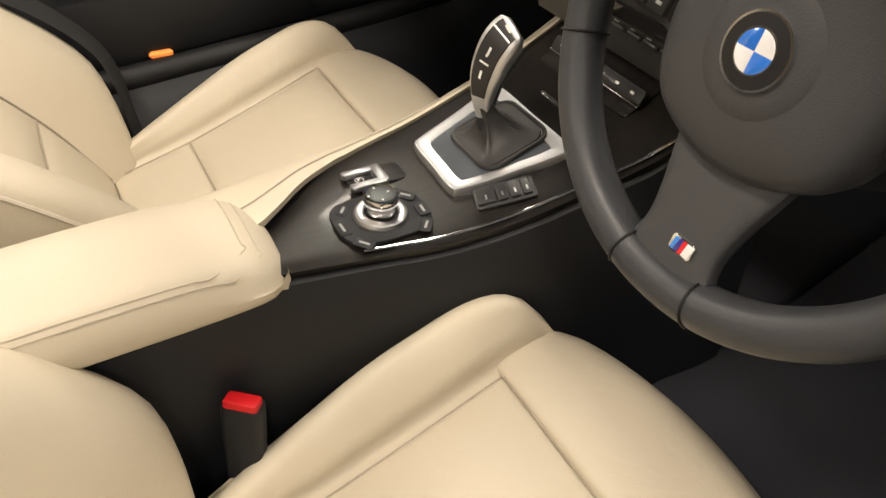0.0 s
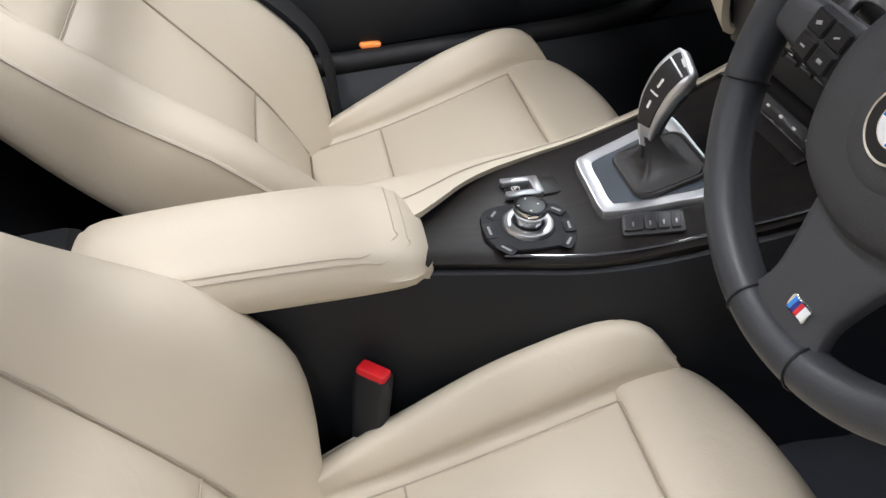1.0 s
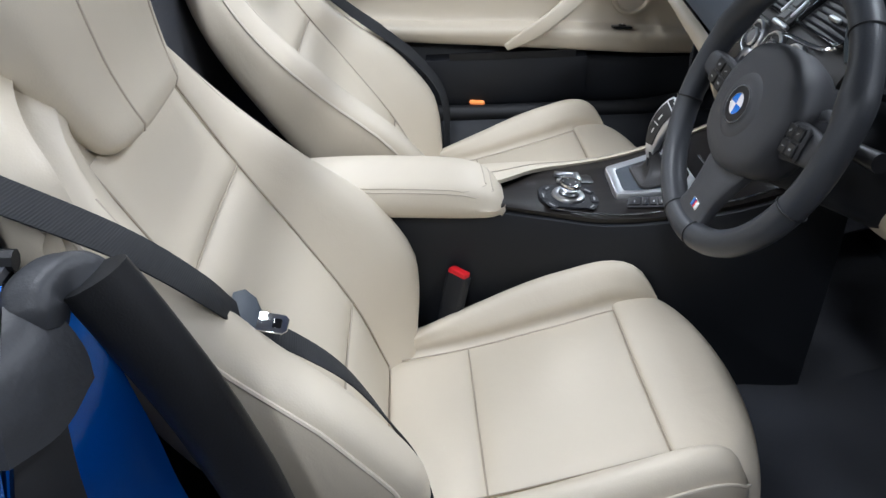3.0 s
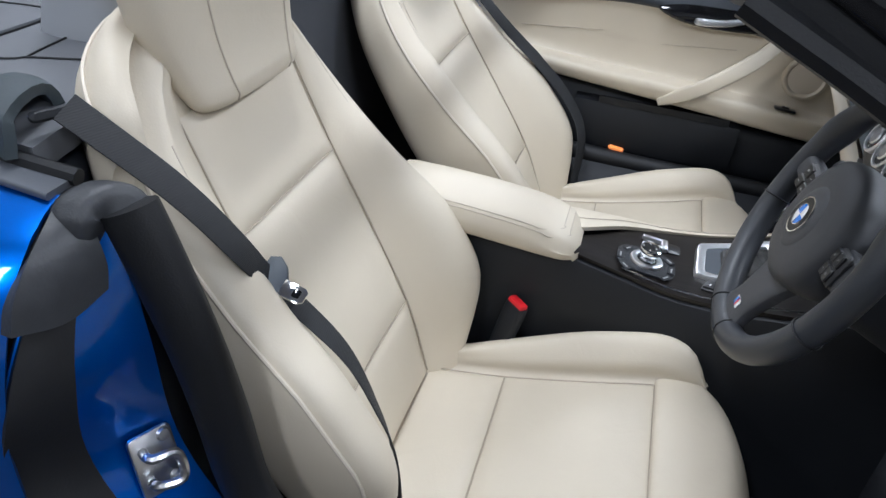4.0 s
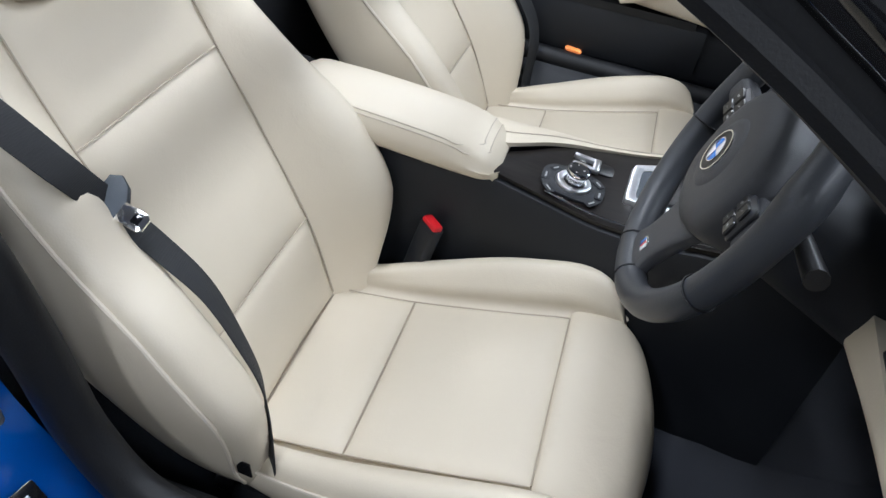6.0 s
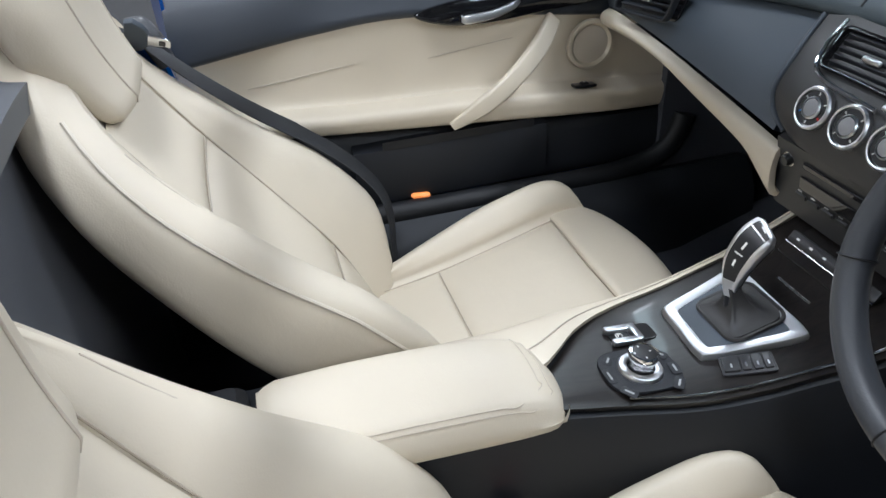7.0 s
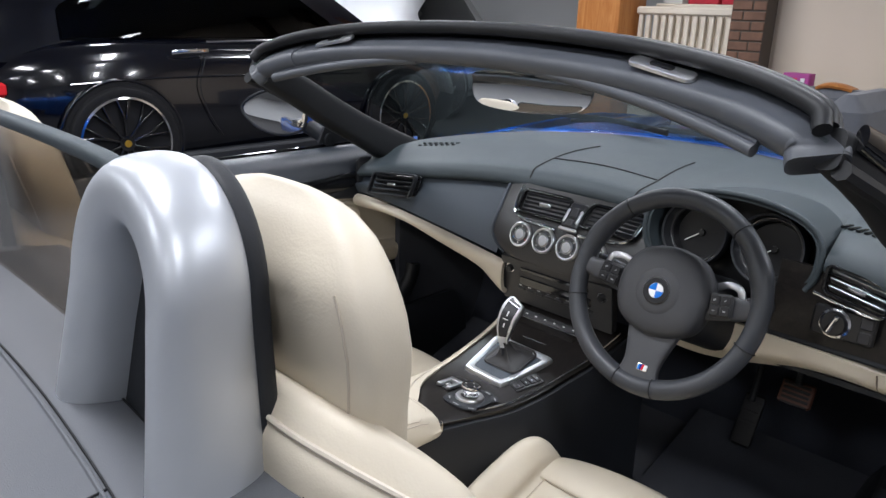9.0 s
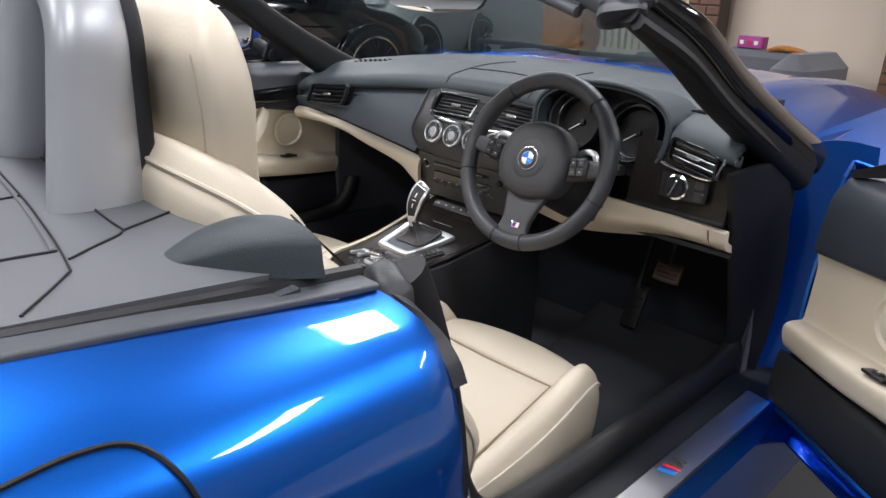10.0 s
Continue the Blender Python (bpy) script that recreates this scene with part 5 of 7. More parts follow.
def belt_buckle(x, y, side, label):
    bk = thing("belt_buckle", (x, y, 0.2), label, "belt buckle", "belt buckles")
    m = pose(x, y, 0.300, -12, side * 5, side * 50)
    part("stalk", turned(loft([[(a * k, b * k * 0.9, z) for a, b in rounded(0.042, 0.026, 0.007)] for k, z in ((0.75, -0.14), (0.9, -0.05), (1.0, 0.02), (1.0, 0.056), (0.97, 0.062))]), m), PLASTIC, bk, "black plastic buckle body")
    part("release_button", turned(plate(rounded(0.036, 0.019, 0.004), 0.010, 0.003), m @ pose(0, -0.001, 0.060)), RED, bk, "red release button")
    return bk


belt_buckle(0.129, -0.291, 1, "black belt buckle with a red release button")
belt_buckle(-0.14, -0.19, -1, "black belt buckle with a red release button")

# ---- centre console ----
CZT = [(-0.30, 0.485), (-0.20, 0.472), (-0.10, 0.460), (-0.03, 0.455), (0.05, 0.464), (0.13, 0.484), (0.20, 0.508), (0.28, 0.538)]
RIGHT_EDGE = [(-0.30, 0.075), (-0.20, 0.085), (-0.117, 0.097), (-0.05, 0.110), (0.0, 0.120), (0.11, 0.141), (0.174, 0.158), (0.30, 0.176)]
LEFT_EDGE = [(-0.205, 0.025), (-0.19, 0.012), (-0.169, -0.006), (-0.145, -0.030), (-0.122, -0.050), (-0.085, -0.073), (-0.048, -0.088), (-0.02, -0.095), (0.078, -0.103), (0.15, -0.104), (0.28, -0.112)]
FLANK_EDGE = [(-0.22, -0.082), (-0.12, -0.106), (-0.05, -0.114), (0.05, -0.119), (0.15, -0.121), (0.28, -0.130)]


def zt(y):
    return soft_table(CZT, y)


def on_console(x, y, h=0.0, turn=0.0):
    slope = math.degrees(math.atan2(zt(y + 0.01) - zt(y - 0.01), 0.02))
    return pose(x, y, zt(y) + h, slope, 0, 0) @ pose(0, 0, 0, 0, 0, turn)


console = thing("centre_console", (0, 0, 0.11), "centre console with dark wood top and gear selector", "console")
rings = []
for y in np.linspace(-0.62, 0.34, 30):
    r, z = lerp_table(RIGHT_EDGE, y), (zt(y) if y > -0.3 else 0.485) - 0.012
    r = r if y > -0.3 else 0.07
    fe = lerp_table(FLANK_EDGE, y)
    right = [(r + 0.022, 0.10), (r + 0.020, z - 0.12), (r + 0.012, z - 0.03), (r + 0.004, z - 0.004), (r - 0.006, z)]
    left = [(fe + 0.012, z), (fe + 0.004, z - 0.006), (fe - 0.002, z - 0.03), (fe - 0.010, z - 0.12), (fe - 0.022, 0.10)]
    rings.append([(a, y, b) for a, b in right + left])
part("body", loft(rings), PLASTIC, console, "black grained plastic console sides", 40)
rows = []
for y in np.linspace(-0.205, 0.300, 40):
    l, r = lerp_table(LEFT_EDGE, y), lerp_table(RIGHT_EDGE, y)
    rows.append([(l + (r - l) * u, y, zt(y) - 0.004 * (2 * u - 1) ** 4) for u in np.linspace(0, 1, 16)])
trim = part("wood_trim", slab(rows, 0.008, (0, 0, 1)), WOOD, console, "glossy dark wood trim panel")
part("trim_strip", tube([(lerp_table(RIGHT_EDGE, y) - 0.008, y, zt(y) + 0.0008) for y in np.linspace(-0.12, 0.27, 30)], 0.0018, 6), CHROME, trim, "thin chrome strip")
# leather flank on the passenger side of the trim
rows = []
for y in np.linspace(-0.50, 0.29, 50):
    l = lerp_table(LEFT_EDGE, y) - 0.001
    z = min(zt(y), 0.474) if y < -0.2 else zt(y)
    e = lerp_table(FLANK_EDGE, y)
    rows.append([(l + (e - l) * u, y, z + 0.012 * (1 - u) ** 0.5 * math.exp(-((y + 0.2) / 0.09) ** 2) - 0.008 * u ** 3 + 0.002 * math.sin(math.pi * u)) for u in np.linspace(0, 1, 10)] + [(e - 0.006, y, z - 0.04), (e - 0.009, y, z - 0.09)])
fl = part("leather_flank", slab(rows, 0.008, (-0.4, 0, 1)), LEATHER_TIGHT, console, "cream leather covered console flank", 60)
part("stitching", tube([r[3] + np.array((0, 0, 0.0006)) for r in np.array(rows)], 0.0012, 5), THREAD, fl)

# rotary controller
ctl = part("controller_base", turned(plate(spline([(-0.052, -0.030), (-0.03, -0.046), (0.03, -0.046), (0.052, -0.030), (0.056, 0.0), (0.052, 0.030), (0.03, 0.046), (-0.03, 0.046), (-0.052, 0.030), (-0.056, 0.0)], 40, True), 0.004, 0.0015), on_console(0.046, -0.081, 0.0, 90) @ Matrix.Diagonal((0.92, 0.84, 1, 1))), PLASTIC, console, "gloss black controller surround")
part("ring", lathe([(0.017, 0.0), (0.018, 0.006), (0.022, 0.0075), (0.0275, 0.006), (0.0295, 0.003), (0.0295, 0.0)], 48, on_console(0.046, -0.081, 0.003)), SATIN, ctl, "silver ring")
part("knob", lathe([(0.0155, 0.004), (0.0155, 0.016), (0.0185, 0.020), (0.0195, 0.025), (0.0185, 0.0285), (0.0155, 0.0290), (0.0155, 0.004)], 48, on_console(0.046, -0.081, 0.003)), CHROME, ctl, "chrome rotary knob")
part("knob_top", lathe([(0.0, 0.0288), (0.010, 0.0290), (0.0156, 0.0284), (0.0156, 0.026), (0.0, 0.026)], 32, on_console(0.046, -0.081, 0.003)), PLASTIC_SMOOTH, ctl, "black knob cap")
for i in range(4):
    a = math.pi / 2 * i
    part("arrow_mark", turned(plate([(0.0, -0.0015), (0.003, 0), (0.0, 0.0015)], 0.0004, 0.0001), on_console(0.046, -0.081, 0.0322) @ pose(0, 0, 0, 0, 0, math.degrees(a)) @ pose(0.010, 0, 0)), WHITE_MARK, ctl)
for bx, by, w, h, tn in ((0.082, -0.116, 0.022, 0.013, 40), (0.050, -0.126, 0.026, 0.013, 0), (0.022, -0.114, 0.020, 0.012, -40), (0.082, -0.046, 0.022, 0.013, -40), (0.056, -0.037, 0.022, 0.013, -5), (0.026, -0.042, 0.022, 0.013, 40)):
    kb = part("key", turned(plate(rounded(w, h, 0.003), 0.0012, 0.0005), on_console(bx, by, 0.0036, tn)), PLASTIC, ctl)
    part("key_writing", turned(plate(rounded(w * 0.55, 0.0028, 0.0006, 2), 0.0004, 0.0001), on_console(bx, by, 0.0047, tn)), GAUGE_MARK, kb)
# parking brake switch
pbk = part("brake_recess", turned(plate(rounded(0.034, 0.066, 0.008), 0.003, 0.001), on_console(-0.024, -0.055, 0.0)), PLASTIC_SMOOTH, console, "black parking brake recess")
part("brake_switch", turned(joined(plate(rounded(0.010, 0.044, 0.003), 0.007, 0.002, pose(-0.013, 0, 0)), plate(rounded(0.010, 0.044, 0.003), 0.007, 0.002, pose(0.013, 0, 0)), plate(rounded(0.034, 0.012, 0.003), 0.008, 0.002, pose(0, 0.018, 0))), on_console(-0.020, -0.070, 0.003)), SATIN, pbk, "chrome parking brake switch")
lettering("brake_writing", "(P)", 0.010, on_console(-0.020, -0.076, 0.0065, 90), WHITE_MARK, pbk)
# gear selector
SUR = [(-0.044, 0.006), (0.0, 0.003), (0.047, 0.001), (0.058, 0.012), (0.073, 0.07), (0.088, 0.122), (0.080, 0.134), (0.01, 0.136), (-0.062, 0.137), (-0.072, 0.124), (-0.065, 0.07), (-0.055, 0.018)]


def console_ring(outline, lift, k=1.0, c=(0.006, 0.074)):
    return [(c[0] + (x - c[0]) * k, c[1] + (y - c[1]) * k, zt(c[1] + (y - c[1]) * k) + lift) for x, y in outline]


so = [tuple(q[:2]) for q in spline(SUR, 64, True)]
sur = part("selector_surround", loft([console_ring(so, -0.002), console_ring(so, 0.004, 1.0), console_ring(so, 0.0085, 0.975), console_ring(so, 0.0095, 0.93), console_ring(so, 0.0068, 0.765), console_ring(so, 0.003, 0.75)], True), SURROUND, console, "brushed silver selector surround")
part("surround_floor", loft([console_ring(so, 0.0045, 0.765), console_ring(so, 0.0062, 0.76), console_ring(so, 0.0066, 0.66), console_ring(so, 0.0070, 0.5)], True), DASH_FACE, sur, "dark grey inner surround")
part("boot_frame", sweep([(0.008 + 1.03 * x, 0.088 + 1.03 * y, zt(0.088 + 1.03 * y) + 0.0085) for x, y in rounded(0.086, 0.080, 0.016, 5)], circle(0.003, 6), closed=True), BOOT, sur, "black frame of the boot")
bo = [tuple(q) for q in rounded(0.086, 0.080, 0.016, 5)]
boot_rings = []
for k, h, wv in ((1.0, 0.004, 0.0), (0.98, 0.010, 0.01), (0.86, 0.0105, 0.05), (0.68, 0.0125, 0.10), (0.50, 0.017, 0.10), (0.34, 0.026, 0.07), (0.24, 0.038, 0.03), (0.19, 0.050, 0.0)):
    ring = []
    for i, (x, y) in enumerate(bo):
        wob = 1 + wv * math.sin(i * 2 * math.pi * 5 / len(bo) + 1.0)
        yy = 0.088 + y * k * wob - 0.014 * (h - 0.004) / 0.046
        ring.append((0.008 * (1 - h / 0.05) + x * k * wob, yy, zt(0.088 + y * k) * 1.0 + h))
    boot_rings.append(ring)
part("boot", loft(boot_rings), BOOT, console, "black pleated leather boot", 60)
lev = [(0.001, 0.073, 0.508), (-0.002, 0.074, 0.528), (-0.004, 0.079, 0.552), (-0.003, 0.089, 0.576), (0.001, 0.101, 0.595), (0.005, 0.111, 0.603)]
lv = spline(lev, 22)
lw = np.interp(np.linspace(0, 1, 22), [0, 0.2, 0.45, 0.7, 0.9, 1.0], [0.015, 0.024, 0.040, 0.046, 0.043, 0.028])
lh = np.interp(np.linspace(0, 1, 22), [0, 0.25, 0.6, 0.9, 1.0], [0.014, 0.018, 0.022, 0.020, 0.011])
p_, s_, w_ = frames(lv, (0.30, -0.85, 0.50))
part("lever_stem", tube([(0.002, 0.075, 0.485), (0.001, 0.074, 0.50), (-0.001, 0.074, 0.53)], 0.008, 10, up=(0, 1, 0)), PLASTIC, console)
lever = part("lever", loft([[p_[i] + s_[i] * a * lw[i] + w_[i] * b * lh[i] for a, b in rounded(1, 1, 0.28, 5)] for i in range(22)]), SURROUND, console, "polished metal gear lever", 60)
part("lever_face", loft([[p_[i] + s_[i] * a * lw[i] * 0.64 + w_[i] * (lh[i] * 0.5 + b) for a, b in rounded(1, 0.003, 0.001, 2)] for i in range(5, 20)]), PLASTIC_SMOOTH, lever, "black face with gear pattern")
part("lever_back", loft([[p_[i] + s_[i] * a * lw[i] * 0.9 + w_[i] * (-lh[i] * 0.45 + b) for a, b in rounded(1, 0.012, 0.004, 2)] for i in range(2, 20)]), WHEEL_LEATHER, lever, "black leather grip")
fq = Vector(p_[17] + w_[17] * (lh[17] * 0.5 + 0.0012))
part("face_divider", turned(plate(rounded(0.028, 0.0020, 0.0006, 2), 0.0008, 0.0002), basis(fq, Vector(s_[17]), Vector(np.cross(w_[17], s_[17])))), SURROUND, lever, "thin bright bar across the face")
for i, w, l in ((19, 0.010, 0.004), (13, 0.003, 0.011), (11, 0.013, 0.002), (9, 0.003, 0.009)):
    q = Vector(p_[i] + w_[i] * (lh[i] * 0.5 + 0.0016))
    part("gear_mark", turned(plate(rounded(w, l, 0.0006, 2), 0.0005, 0.0001), basis(q, Vector(s_[i]), Vector(np.cross(w_[i], s_[i])))), WHITE_MARK, lever)
# row of keys beside the selector
KR = on_console(0.086, 0.048, 0.0, -20)
kr = part("switch_panel", turned(plate(rounded(0.034, 0.066, 0.004), 0.003, 0.001), KR), BUTTON, console, "dark grey switch panel")
for q0, kl in ((-0.021, 0.020), (-0.003, 0.011), (0.011, 0.011), (0.024, 0.010)):
    q = KR @ pose(0, q0, 0.003)
    kk = part("key", turned(plate(rounded(0.025, kl, 0.002), 0.003, 0.001), q), BUTTON, kr)
    part("mark", turned(plate(rounded(0.007, 0.0022, 0.0008, 2), 0.0004, 0.0001), q @ pose(0.004, 0, 0.003)), SATIN, kk)
part("coin_slot", turned(plate(rounded(0.064, 0.004, 0.0015, 2), 0.0015, 0.0004), on_console(0.010, 0.168, 0.0)), CHROME, console, "thin chrome tray lip")
part("tray_lid", turned(plate(rounded(0.16, 0.07, 0.006), 0.003, 0.001), on_console(0.01, 0.232, 0.0)), WOOD, console, "wood covered tray lid")
SWM = pose(0.011, 0.222, 0.526, 55, 0, 0)
sw = part("lower_switch_strip", turned(plate(rounded(0.164, 0.018, 0.004), 0.004, 0.001), SWM), PLASTIC_SMOOTH, console, "black strip of small switches")
part("switch_rail", turned(box(0.164, 0.003, 0.003, pose(0, -0.010, 0.004), 0.001), SWM), CHROME, sw, "thin chrome rail")
for i in range(6):
    part("mark", turned(plate(rounded(0.006, 0.003, 0.001, 2), 0.0005, 0.0001), SWM @ pose(-0.065 + 0.026 * i, 0, 0.004)), WHITE_MARK, sw)

# armrest
arm = thing("armrest", (0.034, -0.38, 0.46), "cream leather centre armrest with twin stitching", "armrest")
rings = []
ARM_X = 0.034
AW = [(-0.56, 0.070), (-0.45, 0.074), (-0.30, 0.075), (-0.235, 0.073), (-0.215, 0.069), (-0.196, 0.060)]
AT = [(-0.56, 0.531), (-0.45, 0.530), (-0.36, 0.526), (-0.28, 0.519), (-0.235, 0.508), (-0.212, 0.494), (-0.197, 0.474)]
for y in [-0.548, -0.545, -0.537] + list(np.linspace(-0.525, -0.23, 18)) + [-0.218, -0.208, -0.200, -0.196]:
    w, z = soft_table(AW, y), soft_table(AT, y)
    zb = 0.470 - 0.018 * min(1, max(0, (y + 0.50) / 0.28))
    e = 0.0 if y < -0.222 else 0.010 * ((y + 0.222) / 0.026) ** 2
    e = e if y > -0.53 else 0.006
    z = z - (0.006 if y < -0.54 else 0)
    loop = [(0, zb), (w - 0.02, zb), (w - 0.004 - e, zb + 0.006), (w - e, zb + 0.018), (w - 0.002 - e, z - 0.030), (w - 0.013 - e, z - 0.010), (w - 0.038, z - 0.001), (0, z + 0.003)]
    loop = loop + [(-a, b) for a, b in reversed(loop[1:-1])]
    rings.append([(ARM_X + a, y, b) for a, b in spline(loop, 48, True)])
pad = part("pad", loft(rings), LEATHER_TIGHT, arm, "", 60)
for k, last in ((16, 21), (17, 20)):
    line = [rings[i][k] for i in range(3, last - 1)] + [rings[last][m] for m in range(k + 3, 33)]
    mid = np.array((ARM_X, 0, 0.49))
    part("stitching", tube(spline([np.array(q) + 0.0004 * (np.array(q) - mid) * np.array((10, 0, 20)) for q in line], 90), 0.0008, 5), THREAD, pad)
part("rear_cover", box(0.17, 0.16, 0.05, pose(0.02, -0.64, 0.475), 0.012), PLASTIC, arm, "black plastic bin behind the armrest")

# ---- dashboard ----
dash = thing("dashboard", (0, 0.4, 0.7), "black soft-touch dashboard with dark wood centre and cream lower trim", "dashboard")
LIP_Y = [(-0.74, 0.262), (-0.65, 0.256), (-0.50, 0.285), (-0.30, 0.312), (-0.15, 0.318), (0.0, 0.318), (0.15, 0.312), (0.30, 0.30), (0.50, 0.255), (0.62, 0.225), (0.72, 0.21)]
LIP_Z = [(-0.74, 0.738), (-0.65, 0.756), (-0.50, 0.775), (-0.30, 0.798), (-0.15, 0.808), (0.0, 0.812), (0.15, 0.808), (0.30, 0.805), (0.50, 0.800), (0.62, 0.800), (0.72, 0.786)]


def lip(x):
    return soft_table(LIP_Y, x), soft_table(LIP_Z, x)


def glass_y(x):
    return 0.90 - 0.85 * x * x


rows = []
for x in np.linspace(-0.735, 0.695, 59):
    y, z = lip(x)
    if 0.215 < x < 0.528:
        y, z = 0.395, 0.822
    ye = max(glass_y(x) - 0.01, y + 0.10)
    ze = 0.862 - 0.05 * (abs(x) / 0.72) ** 4
    prof = [(y + 0.030, z - 0.016), (y + 0.006, z - 0.012), (y, z), (y + 0.012, z + 0.018), (y + 0.05, z + 0.034), (y + 0.05 + (ye - y - 0.05) * 0.35, 0.5 * (z + 0.034 + ze) + 0.012), (ye, ze)]
    rows.append([(x, a, b) for a, b in spline(prof, 26)])
part("top_pad", slab(rows, 0.02, (0, -0.3, 1)), DASH, dash, "black grained top pad", 60)


def pad_z(x, y):
    """Height of the pad's top at a place."""
    ly, z = lip(x)
    ye = max(glass_y(x) - 0.01, ly + 0.10)
    ze = 0.862 - 0.05 * (abs(x) / 0.72) ** 4
    prof = spline([(ly, z), (ly + 0.012, z + 0.018), (ly + 0.05, z + 0.034), (ly + 0.05 + (ye - ly - 0.05) * 0.35, 0.5 * (z + 0.034 + ze) + 0.012), (ye, ze)], 40)
    return float(np.interp(y, [q[0] for q in prof], [q[1] for q in prof]))


for pts in ([(-0.152, 0.322), (-0.160, 0.36), (-0.162, 0.425)], [(-0.162, 0.425), (-0.015, 0.430), (0.134, 0.410)], [(0.128, 0.316), (0.131, 0.36), (0.134, 0.410)], [(-0.162, 0.425), (-0.156, 0.51), (-0.145, 0.60)], [(0.134, 0.410), (0.128, 0.50), (0.120, 0.60)]):
    part("shut_line", tube([(x, y, pad_z(x, y) + 0.0005) for x, y in [tuple(q) for q in spline(pts, 16)]], 0.0022, 6), RUBBER, dash, "shut line of the centre lid")
for i in range(7):
    for j in range(2):
        x, y = -0.60 + 0.016 * i, 0.385 + 0.018 * j + 0.006 * i
        part("demist_slot", box(0.011, 0.006, 0.004, pose(x, y, pad_z(x, y) + 0.0, 0, 0, 35), 0.0008), GLOSS, dash)
for i in range(6):
    x, y = 0.50 + 0.014 * i, 0.36 - 0.004 * i
    part("demist_slot", box(0.008, 0.03, 0.004, pose(x + 0.04, y, pad_z(x + 0.04, y) + 0.0, 0, 0, -20), 0.0008), GLOSS, dash)

# left face and its cream lower edge
TOPEDGE = [(-0.725, 0.678), (-0.685, 0.680), (-0.549, 0.672), (-0.388, 0.656), (-0.247, 0.640), (-0.150, 0.628)]
LOWEDGE = [(-0.725, 0.640), (-0.60, 0.644), (-0.489, 0.638), (-0.379, 0.618), (-0.237, 0.592), (-0.184, 0.566), (-0.150, 0.545)]
rows = []
for x in np.linspace(-0.730, -0.185, 34):
    y, z = lip(x)
    zb = soft_table(TOPEDGE, x)
    rows.append([(x, a, b) for a, b in spline([(y + 0.022, z - 0.012), (y + 0.010, z - 0.03), (y - 0.008 - 0.03 * (x + 0.73), 0.5 * (z + zb)), (0.262 - 0.02 * (x + 0.73), zb + 0.004)], 12)])
part("glovebox_face", slab(rows, 0.02, (0, -1, 0)), DASH_FACE, dash, "smooth dark grey glovebox face", 60)
rows = []
for x in np.linspace(-0.730, -0.146, 36):
    za, zb = soft_table(TOPEDGE, x), soft_table(LOWEDGE, x)
    y0 = 0.258 - 0.03 * (x + 0.73)
    rows.append([(x, a, b) for a, b in spline([(y0 + 0.004, za), (y0 - 0.010, za - 0.006), (y0 - 0.014, 0.5 * (za + zb)), (y0 - 0.004, zb + 0.004), (y0 + 0.03, zb)], 12)])
lt = part("lower_trim", slab(rows, 0.010, (0, -1, 0)), LEATHER_TIGHT, dash, "cream leather lower dash trim", 60)
part("underside", slab([[(x, 0.27 + 0.12 * v, soft_table(LOWEDGE, x) - 0.02 * v) for v in np.linspace(0, 4, 6)] for x in np.linspace(-0.72, -0.15, 12)], 0.01, (0, 0, -1)), PLASTIC, dash, "black underside of the dash")
part("underside", slab([[(x, 0.27 + 0.12 * v, 0.585 - 0.02 * v) for v in np.linspace(0, 4, 6)] for x in np.linspace(0.15, 0.70, 12)], 0.01, (0, 0, -1)), PLASTIC, dash, "black underside of the dash")


def vent(cx, cy, cz, w, h, slats, m, frame_mat, parent, name="air_vent", skew=0.0, slat_mat=None):
    """A louvred outlet facing the pose's +z; x across, y up."""
    o = [(x + skew * y, y) for x, y in rounded(w, h, min(w, h) * 0.18, 3)]
    bx = part(name, turned(plate(o, 0.004, 0.001), m @ pose(0, 0, -0.026)), GLOSS, parent, "black louvred air vent")
    part("vent_rim", turned(sweep([(x, y, 0) for x, y in o], rounded(0.006, 0.014, 0.002, 2), closed=True), m), frame_mat, bx)
    for i in range(slats):
        y = h * ((i + 0.5) / slats - 0.5) * 0.86
        part("slat", turned(box(w * 0.90, 0.016, 0.0035, pose(skew * y, y, -0.006, 60, 0, 0), 0.001), m), slat_mat or PLASTIC, bx)
    part("vent_tab", turned(box(0.030, 0.008, 0.010, pose(0, 0, 0.002), 0.003), m), SATIN, bx, "silver vent tab")
    return bx


vent(0, 0, 0, 0.160, 0.058, 4, basis((-0.562, 0.245, 0.738), (1, 0.06, 0.10), (0, 0.22, 1)), PLASTIC, dash, skew=0.35)

# centre stack
STK = [(-0.205, 0.798), (-0.21, 0.74), (-0.20, 0.70), (-0.178, 0.668), (-0.155, 0.650), (0, 0.645), (0.155, 0.650), (0.178, 0.668), (0.20, 0.70), (0.21, 0.74), (0.205, 0.798), (0.0, 0.812)]


def stack_y(z):
    return soft_table([(0.53, 0.246), (0.60, 0.236), (0.645, 0.226), (0.67, 0.226), (0.71, 0.236), (0.75, 0.262), (0.79, 0.298), (0.82, 0.325)], z)


